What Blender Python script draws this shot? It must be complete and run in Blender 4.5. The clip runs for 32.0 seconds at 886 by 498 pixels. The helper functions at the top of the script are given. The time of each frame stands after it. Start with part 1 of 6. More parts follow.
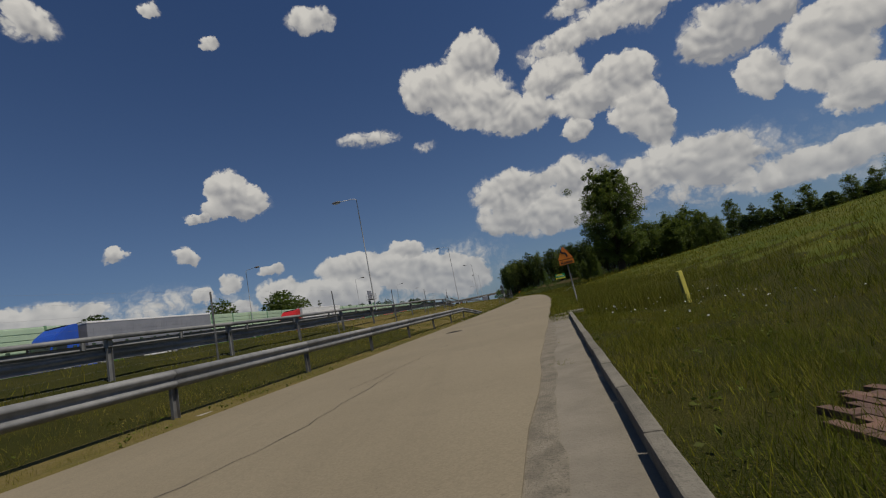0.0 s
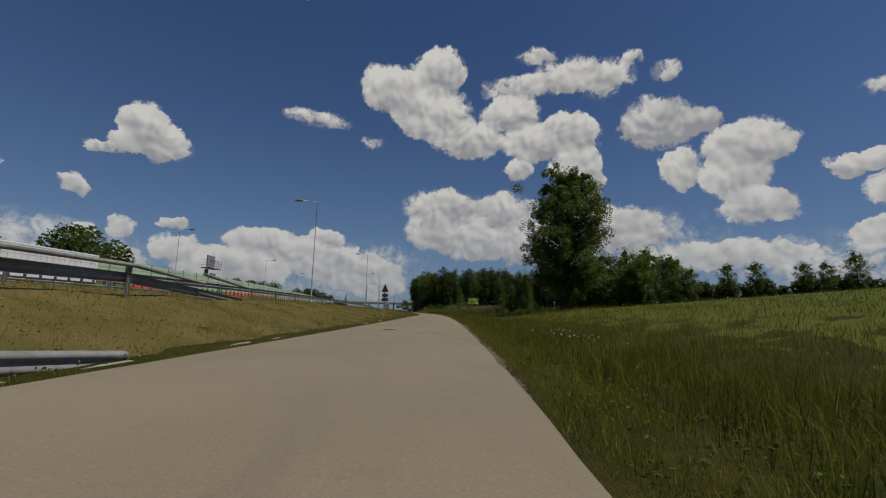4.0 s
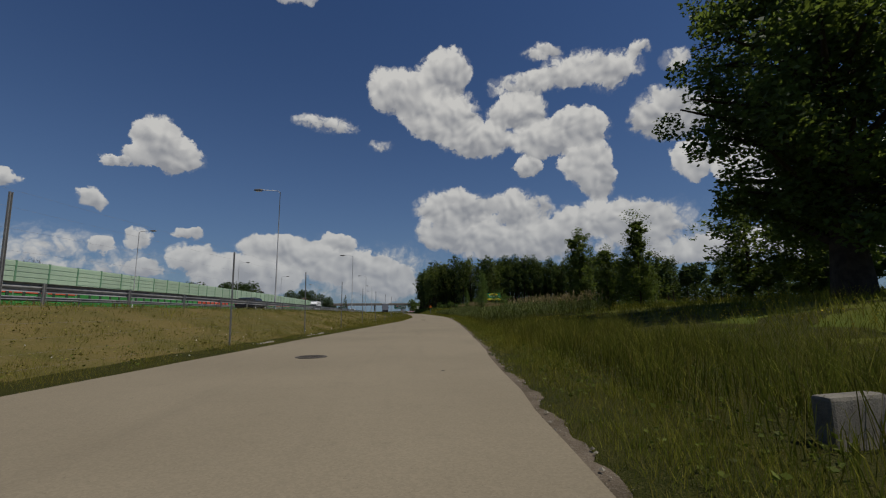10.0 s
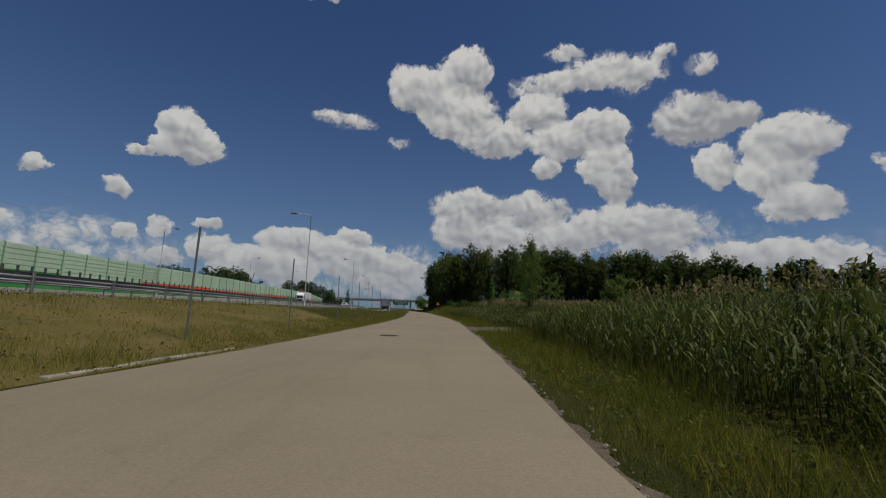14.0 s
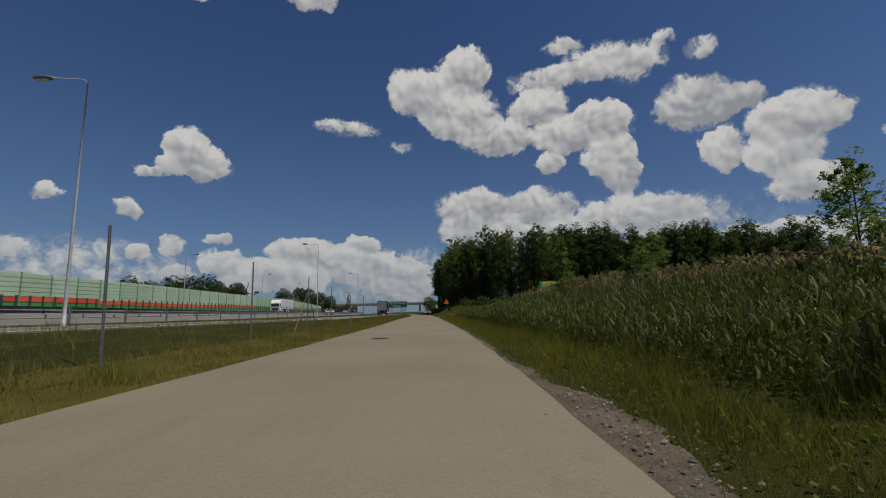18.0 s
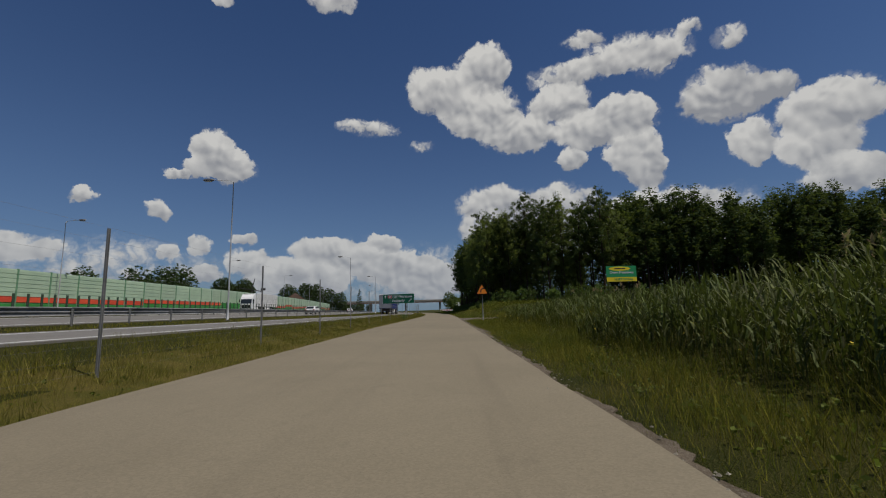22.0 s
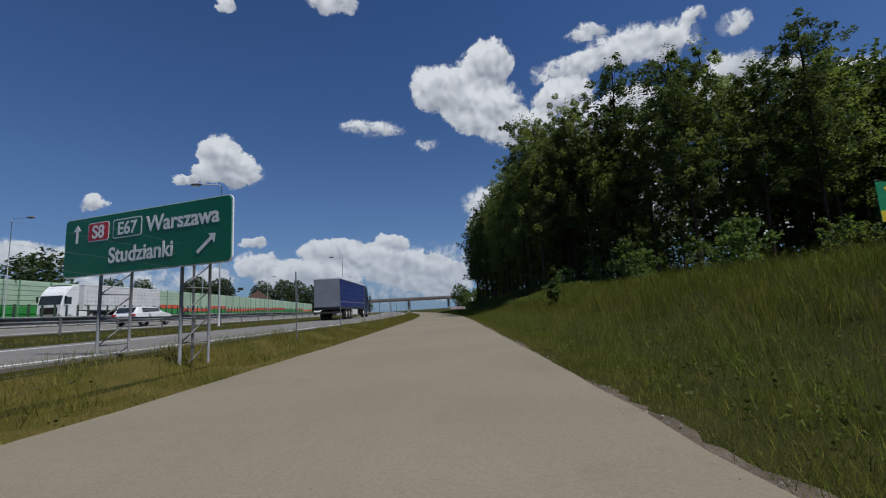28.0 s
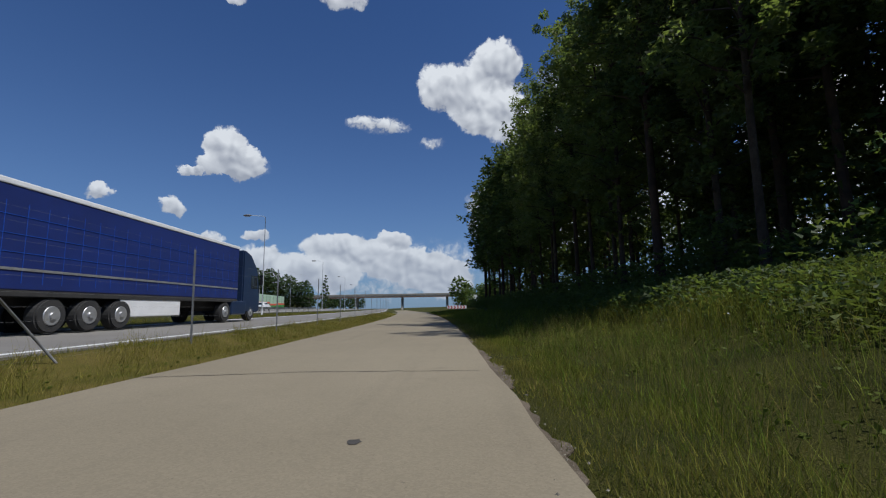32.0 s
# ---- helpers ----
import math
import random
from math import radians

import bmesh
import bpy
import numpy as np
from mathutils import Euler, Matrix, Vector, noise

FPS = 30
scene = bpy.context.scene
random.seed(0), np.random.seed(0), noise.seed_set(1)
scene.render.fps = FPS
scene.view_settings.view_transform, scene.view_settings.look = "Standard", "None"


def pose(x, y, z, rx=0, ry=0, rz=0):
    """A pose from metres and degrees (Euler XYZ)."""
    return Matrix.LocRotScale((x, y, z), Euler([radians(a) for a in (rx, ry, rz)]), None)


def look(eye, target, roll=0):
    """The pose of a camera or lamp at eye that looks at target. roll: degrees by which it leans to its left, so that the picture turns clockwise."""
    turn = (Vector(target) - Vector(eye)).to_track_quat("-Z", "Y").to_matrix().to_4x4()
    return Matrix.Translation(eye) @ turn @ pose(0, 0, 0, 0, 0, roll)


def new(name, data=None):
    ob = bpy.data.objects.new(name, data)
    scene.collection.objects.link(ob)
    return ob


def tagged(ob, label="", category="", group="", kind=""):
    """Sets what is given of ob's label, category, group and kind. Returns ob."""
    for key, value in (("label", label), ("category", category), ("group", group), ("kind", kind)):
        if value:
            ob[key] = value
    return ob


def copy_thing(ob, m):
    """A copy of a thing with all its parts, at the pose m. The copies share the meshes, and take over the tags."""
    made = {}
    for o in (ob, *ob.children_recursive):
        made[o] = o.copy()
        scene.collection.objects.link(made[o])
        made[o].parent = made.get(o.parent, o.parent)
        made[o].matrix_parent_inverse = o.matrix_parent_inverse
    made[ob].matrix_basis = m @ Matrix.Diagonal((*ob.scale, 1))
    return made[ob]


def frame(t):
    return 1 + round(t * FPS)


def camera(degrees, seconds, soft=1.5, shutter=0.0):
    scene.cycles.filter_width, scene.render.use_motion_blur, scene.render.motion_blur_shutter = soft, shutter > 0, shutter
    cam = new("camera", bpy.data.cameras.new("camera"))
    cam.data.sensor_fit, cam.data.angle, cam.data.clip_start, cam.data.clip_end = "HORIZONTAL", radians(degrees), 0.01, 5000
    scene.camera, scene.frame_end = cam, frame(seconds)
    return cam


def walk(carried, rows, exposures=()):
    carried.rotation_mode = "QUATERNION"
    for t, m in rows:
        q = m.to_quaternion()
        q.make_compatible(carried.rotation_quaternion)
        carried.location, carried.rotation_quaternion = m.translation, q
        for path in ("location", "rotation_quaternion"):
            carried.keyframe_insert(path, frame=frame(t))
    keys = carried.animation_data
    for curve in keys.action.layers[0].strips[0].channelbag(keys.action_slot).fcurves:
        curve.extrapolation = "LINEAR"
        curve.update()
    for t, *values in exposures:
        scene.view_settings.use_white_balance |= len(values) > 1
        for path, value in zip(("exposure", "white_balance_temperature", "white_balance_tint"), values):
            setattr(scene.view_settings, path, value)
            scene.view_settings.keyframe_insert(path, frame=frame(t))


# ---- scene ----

# ---------------- camera ----------------
ROWS = [
    (0, 0.36, -0.06, 0.9, 98.2, 11.53, 4.94),
    (0.5, 0.52, 3.87, 0.9, 98.2, 8.69, -0.77),
    (1, 0.76, 7.78, 0.9, 98.58, 7.19, -6.88),
    (1.5, 1.26, 11.66, 0.9, 98.62, 4.18, -8.03),
    (2, 1.89, 15.5, 0.9, 98.52, 1.03, -8.53),
    (2.5, 2.52, 19.35, 0.9, 98.66, 0.35, -10.67),
    (3, 3.15, 23.2, 0.9, 98.39, -0.54, -10.3),
    (3.5, 3.82, 27.04, 0.9, 98.36, -1.96, -8.22),
    (5.5, 6.33, 42.42, 0.9, 98.22, -0.33, -6.12),
    (6, 6.91, 46.28, 0.9, 98.28, -2.19, -5.88),
    (6.5, 7.47, 50.13, 0.9, 98.43, -0.17, -6.87),
    (7, 8.02, 53.99, 0.9, 98.46, 0.27, -5.87),
    (7.5, 8.56, 57.85, 0.9, 98.2, -1.04, -4.94),
    (8, 9.08, 61.71, 0.9, 98.36, -0.29, -6.4),
    (8.5, 9.61, 65.58, 0.9, 98.48, 0.61, -5.93),
    (9, 10.12, 69.44, 0.9, 98.42, -0.89, -4.62),
    (9.5, 10.56, 73.32, 0.9, 98.3, -0.77, -5.69),
    (10, 10.98, 77.19, 0.9, 98.28, 0.5, -5.59),
    (10.5, 11.4, 81.07, 0.9, 98.47, 1.01, -5.04),
    (11, 11.86, 84.94, 0.9, 98.39, -1.36, -5.19),
    (11.5, 12.3, 88.81, 0.9, 98.43, -0.14, -5.4),
    (12, 12.74, 92.68, 0.9, 98.45, 1.11, -5.56),
    (12.5, 13.16, 96.56, 0.9, 98.17, -2.09, -4.62),
    (13, 13.58, 100.43, 0.9, 98.3, -0.38, -4.98),
    (13.5, 13.88, 104.31, 0.9, 98.47, 1.1, -4.98),
    (14, 14.16, 108.2, 0.9, 98.15, -1.98, -4.01),
    (14.5, 14.5, 112.08, 0.9, 98.27, -0.81, -5.03),
    (16.5, 15.63, 127.62, 0.9, 98.29, 1.43, -4.24),
    (17, 15.89, 131.5, 0.9, 97.99, -1.5, -1.92),
    (17.5, 16.18, 135.39, 0.9, 98.23, 0.49, -3.28),
    (18, 16.48, 139.27, 0.9, 98.32, 1.42, -2.32),
    (18.5, 16.67, 143.16, 0.9, 98.22, -0.27, -0.87),
    (19, 16.83, 147.05, 0.9, 98.36, 0.19, -3.74),
    (19.5, 16.91, 150.94, 0.9, 98.23, -1.36, -1.52),
    (20, 16.95, 154.83, 0.9, 98.11, -2.89, 1.1),
    (20.5, 16.99, 158.72, 0.9, 98.19, 0.5, 0.35),
    (21, 16.98, 162.61, 0.9, 98.35, 1.89, 1.4),
    (21.5, 16.96, 166.51, 0.9, 98.17, 0.11, 2),
    (22, 16.94, 170.41, 0.9, 98.14, 1.49, 0.49),
    (22.5, 16.91, 174.31, 0.9, 98.09, 0.29, 2.46),
    (23, 16.87, 178.21, 0.9, 98.02, 0.16, 3.37),
    (23.5, 16.88, 182.11, 0.9, 98.13, 2.35, 0.76),
    (24, 16.89, 186.01, 0.9, 98.16, 0.05, 2.74),
    (24.5, 16.9, 189.91, 0.9, 98.06, 1.21, 2.29),
    (26.5, 16.91, 205.5, 0.9, 98.1, 2.01, 1.36),
    (27, 16.85, 209.4, 0.9, 97.96, 0.86, 1.4),
    (27.5, 16.79, 213.3, 0.9, 97.99, -0.37, 1.15),
    (28, 16.72, 217.2, 0.9, 97.94, 2.93, 1.75),
    (28.5, 16.74, 221.1, 0.9, 97.84, 0.28, 2.64),
    (29, 16.8, 225, 0.9, 97.94, 4.16, -1.62),
    (29.5, 16.92, 228.89, 0.9, 97.94, 1.2, -1.13),
    (30, 17.08, 232.79, 0.9, 97.8, -1.95, -0.32),
    (30.5, 17.09, 236.69, 0.9, 97.9, 1.68, -0.37),
    (31, 17.1, 240.59, 0.9, 97.82, -0.31, 0.67),
    (31.5, 17.09, 244.49, 0.9, 97.94, 1.02, -0.76),
    (32, 17.08, 248.39, 0.9, 97.77, 1.03, 1.76),
]
cam = camera(92.0, 32.0, soft=1.15)
walk(cam, [(r[0], pose(*r[1:])) for r in ROWS], [(0, 0.04, 6800, 10), (7, 0.03, 6550, 10), (14, 0.0, 6500, 10), (20, 0.05, 6500, 10), (24, 0.10, 6450, 10), (27, 0.28, 6000, 10), (30, 0.40, 5850, 10), (32, 0.46, 5850, 10)])

# ---------------- light ----------------
SUN_AZ, SUN_EL = 117.0, 62.5          # degrees clockwise from +y, degrees above the horizon
scene.view_settings.exposure = 0.0
_d = Vector((math.sin(radians(SUN_AZ)) * math.cos(radians(SUN_EL)), math.cos(radians(SUN_AZ)) * math.cos(radians(SUN_EL)), math.sin(radians(SUN_EL))))
sun = new("sun", bpy.data.lights.new("sun", "SUN"))
sun.data.energy, sun.data.angle, sun.data.color = 3.6, radians(0.53), (1.0, 0.94, 0.84)
sun.matrix_world = look(_d * 50, (0, 0, 0))


class Nodes:
    """A short way to write node trees."""

    def __init__(self, tree):
        self.t = tree
        tree.nodes.clear()

    def put(self, sock, v):
        if isinstance(v, bpy.types.NodeSocket):
            self.t.links.new(v, sock)
        elif v is not None:
            sock.default_value = v

    def add(self, kind, ins=(), out=0, **props):
        n = self.t.nodes.new(kind)
        for k, v in props.items():
            setattr(n, k, v)
        items = ins.items() if isinstance(ins, dict) else enumerate(ins)
        for k, v in items:
            self.put(n.inputs[k], v)
        return n.outputs[out] if len(n.outputs) else n

    def m(self, op, *ins, clamp=False):
        return self.add("ShaderNodeMath", ins, operation=op, use_clamp=clamp)

    def v(self, op, *ins):
        return self.add("ShaderNodeVectorMath", ins, out=1 if op in ("DOT_PRODUCT", "LENGTH") else 0, operation=op)

    def mix(self, f, a, b, mode="MIX"):
        n = self.t.nodes.new("ShaderNodeMix")
        n.data_type, n.blend_type = "RGBA", mode
        self.put(n.inputs[0], f), self.put(n.inputs[6], a), self.put(n.inputs[7], b)
        return n.outputs[2]

    def noise(self, vec, scale, detail=4.0, rough=0.55, out=0, dist=0.0):
        return self.add("ShaderNodeTexNoise", {"Vector": vec, "Scale": scale, "Detail": detail, "Roughness": rough, "Distortion": dist}, out=out)

    def ramp(self, f, a, b):
        return self.add("ShaderNodeMapRange", {0: f, 1: a, 2: b, 3: 0.0, 4: 1.0}, interpolation_type="SMOOTHSTEP")


world = bpy.data.worlds.new("sky")
scene.world = world
world.use_nodes = True
N = Nodes(world.node_tree)
sky = N.add("ShaderNodeTexSky", sky_type="NISHITA", sun_disc=False, sun_elevation=radians(SUN_EL), sun_rotation=radians(SUN_AZ), altitude=120.0, air_density=1.0, dust_density=0.7, ozone_density=2.2)
way = N.add("ShaderNodeTexCoord")
sx = N.t.nodes.new("ShaderNodeSeparateXYZ")
N.put(sx.inputs[0], way)
az = N.m("MULTIPLY", N.m("ARCTAN2", sx.outputs[0], sx.outputs[1]), 57.2958)
el = N.m("MULTIPLY", N.m("ARCSINE", sx.outputs[2]), 57.2958)
flat = N.add("ShaderNodeCombineXYZ", (az, el, 0.0))
# cumulus outlines: billows push the direction about before it meets the heaps
warp1 = N.v("SUBTRACT", N.noise(way, 9.0, 3.0, 0.5, out=1), (0.5, 0.5, 0.5))
warp2 = N.v("SUBTRACT", N.noise(way, 30.0, 4.0, 0.6, out=1), (0.5, 0.5, 0.5))
warp3 = N.v("SUBTRACT", N.noise(way, 85.0, 3.0, 0.6, out=1), (0.5, 0.5, 0.5))
warp4 = N.v("SUBTRACT", N.noise(way, 14.0, 2.0, 0.45, out=1), (0.5, 0.5, 0.5))
bent = N.v("ADD", N.v("ADD", flat, N.v("SCALE", warp3)), N.v("ADD", N.v("SCALE", warp1), N.v("SCALE", warp2)))
for node, k in ((warp1, 2.6), (warp2, 2.2), (warp3, 0.55)):
    node.links[0].to_node.inputs["Scale"].default_value = k
heaps = [0.0, 0.0]


def cloud(parts, dense=1.0, shade=0.0):
    """Heaps of one cloud: degrees of azimuth and height, and half widths."""
    for a, e, ra, re in parts:
        ra, re = ra * 1.07, re * 1.07
        q = N.add("ShaderNodeVectorMath", (bent, (1 / ra, 1 / re, 0.0), (-a / ra, -e / re, 0.0)), operation="MULTIPLY_ADD")
        w = N.m("MULTIPLY_ADD", N.v("DOT_PRODUCT", q, q), -dense, dense, clamp=True)
        up = N.v("DOT_PRODUCT", q, (-0.25, 1.0, 0.0))
        heaps[0] = N.m("ADD", heaps[0], w)
        heaps[1] = N.m("MULTIPLY_ADD", w, N.m("SUBTRACT", up, shade) if shade else up, heaps[1])


cloud([(6.1, 30.9, 3.9, 3.0), (0.0, 28.2, 4.8, 3.1), (5.3, 25.6, 6.0, 3.4), (10.1, 22.7, 5.5, 2.7), (16.4, 25.5, 4.5, 2.1),
       (24.4, 22.7, 4.1, 2.6), (20.0, 22.1, 5.0, 2.6), (24.9, 18.5, 3.5, 3.1), (26.2, 16.3, 2.4, 2.5), (17.2, 18.7, 2.1, 1.4)])
cloud([(18.8, 28.6, 7.0, 1.6), (24.8, 29.8, 5.4, 2.2), (29.0, 28.5, 3.9, 2.1), (20.0, 32.3, 2.9, 1.2), (36.4, 28.0, 1.9, 1.3), (32.1, 30.1, 1.5, 1.0)], 0.5)
cloud([(35.0, 22.6, 4.6, 3.1), (39.4, 22.3, 2.6, 1.7)], 0.7, 0.55)
cloud([(43.8, 18.9, 4.8, 2.5), (42.3, 15.9, 3.6, 2.8), (37.0, 17.2, 2.3, 2.4), (44.2, 12.3, 3.8, 2.1), (51.9, 15.2, 1.5, 1.2)])
cloud([(7.3, 14.0, 5.8, 2.4), (6.1, 10.6, 4.0, 2.9), (11.5, 9.8, 4.5, 3.1), (16.1, 13.4, 4.5, 2.6), (18.2, 9.3, 6.0, 2.8), (27.3, 11.7, 7.2, 2.6), (31.1, 10.0, 4.5, 2.4)], 0.62, 0.22)
cloud([(-15.8, 7.7, 4.7, 1.7), (-9.5, 6.4, 5.2, 2.5), (-5.2, 5.5, 4.6, 2.5), (-1.4, 4.0, 3.9, 2.5), (-7.8, 8.9, 2.5, 1.0), (-17.0, 4.5, 4.2, 2.4)], 0.70, 0.15)
cloud([(-29.6, 19.3, 2.5, 2.3), (-27.6, 17.7, 3.0, 2.0), (-30.2, 17.6, 2.3, 1.4), (-32.6, 16.5, 1.2, 0.5)])
cloud([(-10.3, 24.0, 4.9, 1.3)], 0.42)
cloud([(-3.0, 21.7, 1.9, 0.9)], 0.26)
cloud([(-34.6, 12.0, 1.5, 1.2), (-41.6, 13.0, 1.2, 1.0), (-33.1, 7.1, 1.1, 1.0), (-30.2, 8.5, 1.3, 1.2), (-25.6, 9.3, 1.6, 0.8), (-25.1, 6.5, 2.5, 1.8),
       (-29.4, 5.1, 1.7, 1.1), (-21.4, 4.5, 4.0, 2.2)], 0.75)
cloud([(54.4, 15.6, 2.0, 1.2), (55.5, 12.3, 2.8, 2.4), (54.2, 8.7, 3.4, 1.4)])
cloud([(-15.7, 37.7, 3.6, 1.5), (-29.1, 35.7, 1.1, 0.7), (-46.7, 34.9, 2.8, 1.9), (-35.6, 37.7, 1.5, 0.9)], 0.6)
cloud([(56.5, 21.7, 3.4, 0.8), (62.0, 24.0, 5.0, 1.0)], 0.4)
cloud([(40.0, 7.0, 9.0, 1.8), (62.0, 17.0, 6.0, 3.0), (-60.0, 20.0, 6.0, 3.0), (-48.0, 7.0, 6.0, 1.6)], 0.6)
cloud([(-9.0, 5.0, 17.0, 4.6), (27.0, 9.5, 16.0, 4.6), (52.0, 6.0, 14.0, 3.8), (-38.0, 5.0, 12.0, 4.2)], 0.24)


def billow(vec, sizes, even):
    """Round puffs of several sizes, 0 in the creases to 1 on the domes."""
    total = 1.0
    for size, share in sizes:
        cell = N.add("ShaderNodeTexVoronoi", {"Vector": vec, "Scale": size, "Smoothness": even}, feature="SMOOTH_F1", voronoi_dimensions="2D")
        total = N.m("MULTIPLY_ADD", cell, -share, total)
    return total


dome = billow(bent, ((0.34, 0.46), (0.85, 0.32), (2.1, 0.22)), 0.35)
calm = N.v("ADD", flat, N.v("MULTIPLY", warp4, (3.2, 3.2, 0.0)))
swell = billow(calm, ((0.34, 0.62), (0.85, 0.38)), 0.8)
swell_sun = billow(N.v("ADD", calm, (0.40, 0.75, 0.0)), ((0.34, 0.62), (0.85, 0.38)), 0.8)
body = N.m("MULTIPLY", heaps[0], 3.0, clamp=True)
mass = N.m("MULTIPLY_ADD", N.m("SUBTRACT", dome, 0.62), N.m("MULTIPLY", body, 0.86), heaps[0])
under = N.m("DIVIDE", heaps[1], N.m("ADD", heaps[0], 0.05))
# crisp domes above, ragged and thin below
wisp = N.m("MULTIPLY_ADD", N.noise(way, 55.0, 4.0, 0.6), 0.30, -0.15)
ragged = N.m("MULTIPLY_ADD", under, -0.5, 0.5, clamp=True)
firm = N.ramp(N.m("MULTIPLY_ADD", wisp, N.m("MULTIPLY", body, N.m("MULTIPLY_ADD", ragged, 1.0, 0.2)), mass), 0.04, 0.31)
# torn thin vapour round the firm heaps
torn = N.ramp(N.noise(way, 24.0, 5.0, 0.65), 0.44, 0.72)
vapour = N.m("MULTIPLY", N.m("MULTIPLY", N.m("MULTIPLY", heaps[0], 2.2, clamp=True), torn), 0.55)
cover = N.m("MAXIMUM", firm, vapour)
relief = N.m("SUBTRACT", swell, swell_sun)
thick = N.m("MULTIPLY_ADD", mass, -0.16, 0.12)
crease = N.m("MULTIPLY_ADD", dome, 0.18, -0.11)
lit = N.m("ADD", N.m("MULTIPLY_ADD", under, 0.78, 0.56), N.m("ADD", N.m("MULTIPLY_ADD", relief, 1.25, thick), crease))
tone = N.mix(N.m("ADD", lit, 0.0, clamp=True), (0.24, 0.247, 0.268, 1), (0.56, 0.552, 0.53, 1))
# pale haze low over the land
low = N.m("POWER", 2.718, N.m("MULTIPLY", el, -0.085))
clear = N.add("ShaderNodeVectorMath", (sky, (0.0232, 0.0335, 0.0495)), operation="MULTIPLY")
hazy = N.mix(N.m("MULTIPLY", low, 0.60, clamp=True), clear, (0.175, 0.245, 0.325, 1))
veiled = N.mix(N.m("MULTIPLY", low, 0.66, clamp=True), tone, (0.285, 0.315, 0.355, 1))
full = N.mix(cover, hazy, veiled)
bg = N.add("ShaderNodeBackground", (full, 1.0))
N.add("ShaderNodeOutputWorld", (bg,))

# ---------------- materials ----------------
def surface(name, base, second, scale=3.0, fine=60.0, rough=0.8, metal=0.0, bump=0.3, depth=0.01, third=None, island=0.0, obj=0.0, spread=(0.35, 0.65), fine_mix=0.35, world_space=True, alpha=None, translucent=0.0, gloss=0.5):
    """A procedural surface: two colours in large patches, a fine grain over them, relief, and a spread between pieces."""
    mt = bpy.data.materials.new(name)
    mt.use_nodes = True
    n = Nodes(mt.node_tree)
    co = n.add("ShaderNodeNewGeometry") if world_space else n.add("ShaderNodeTexCoord", out=3)
    big = n.ramp(n.noise(co, scale, 5.0, 0.6), *spread)
    col = n.mix(big, (*base, 1), (*second, 1))
    grain = n.noise(co, fine, 3.0, 0.6)
    if third:
        col = n.mix(n.m("MULTIPLY", n.ramp(grain, 0.5, 0.72), fine_mix), col, (*third, 1))
    else:
        col = n.mix(fine_mix, col, n.mix(grain, (0.25, 0.25, 0.25, 1), (0.75, 0.75, 0.75, 1)), "SOFT_LIGHT")
    if island or obj:
        rnd = n.add("ShaderNodeNewGeometry", out=8) if island else n.add("ShaderNodeObjectInfo", out=5)
        k = island or obj
        val = n.m("MULTIPLY_ADD", rnd, 2 * k, 1 - k)
        hue = n.m("MULTIPLY_ADD", rnd, 0.05 * k, 0.5 - 0.025 * k)
        col = n.add("ShaderNodeHueSaturation", {"Hue": hue, "Value": val, "Color": col})
    b = n.add("ShaderNodeBump", {"Strength": bump, "Distance": depth, "Height": grain})
    ins = {"Base Color": col, "Roughness": rough, "Metallic": metal, "Normal": b, "Specular IOR Level": gloss}
    sh = n.add("ShaderNodeBsdfPrincipled", ins)
    if translucent:
        tr = n.add("ShaderNodeBsdfTranslucent", {"Color": n.mix(0.5, col, (0.32, 0.42, 0.06, 1))})
        sh = n.add("ShaderNodeMixShader", (translucent, sh, tr))
    if alpha is not None:
        sh = n.add("ShaderNodeMixShader", (alpha, n.add("ShaderNodeBsdfTransparent"), sh))
    n.add("ShaderNodeOutputMaterial", (sh,))
    return mt


def asphalt(name, base, second, third):
    """Worn asphalt: broad pale and dark patches, lengthwise streaks, and single light and dark stones in the binder."""
    mt = bpy.data.materials.new(name)
    mt.use_nodes = True
    n = Nodes(mt.node_tree)
    co = n.add("ShaderNodeNewGeometry")
    col = n.mix(n.ramp(n.noise(co, 0.22, 5.0, 0.6), 0.25, 0.75), (*base, 1), (*second, 1))
    streak = n.noise(n.v("MULTIPLY", co, (2.2, 0.10, 1.0)), 1.0, 4.0, 0.6)
    col = n.mix(n.m("MULTIPLY", n.ramp(streak, 0.5, 0.8), 0.22), col, (*third, 1))
    stain = n.noise(co, 1.7, 6.0, 0.7)
    col = n.mix(n.m("MULTIPLY", n.ramp(stain, 0.56, 0.74), 0.25), col, (*third, 1))
    stone = n.add("ShaderNodeTexVoronoi", {"Vector": co, "Scale": 75.0}, out=1)
    val = n.m("MULTIPLY_ADD", n.add("ShaderNodeSeparateColor", (stone,)), 0.20, 0.90)
    col = n.add("ShaderNodeHueSaturation", {"Value": val, "Color": col})
    pit = n.ramp(n.noise(co, 28.0, 3.0, 0.7), 0.64, 0.74)
    col = n.mix(n.m("MULTIPLY", pit, 0.55), col, (*third, 1))
    b = n.add("ShaderNodeBump", {"Strength": 0.5, "Distance": 0.006, "Height": val})
    n.add("ShaderNodeOutputMaterial", (n.add("ShaderNodeBsdfPrincipled", {"Base Color": col, "Roughness": 0.88, "Normal": b, "Specular IOR Level": 0.35}),))
    return mt


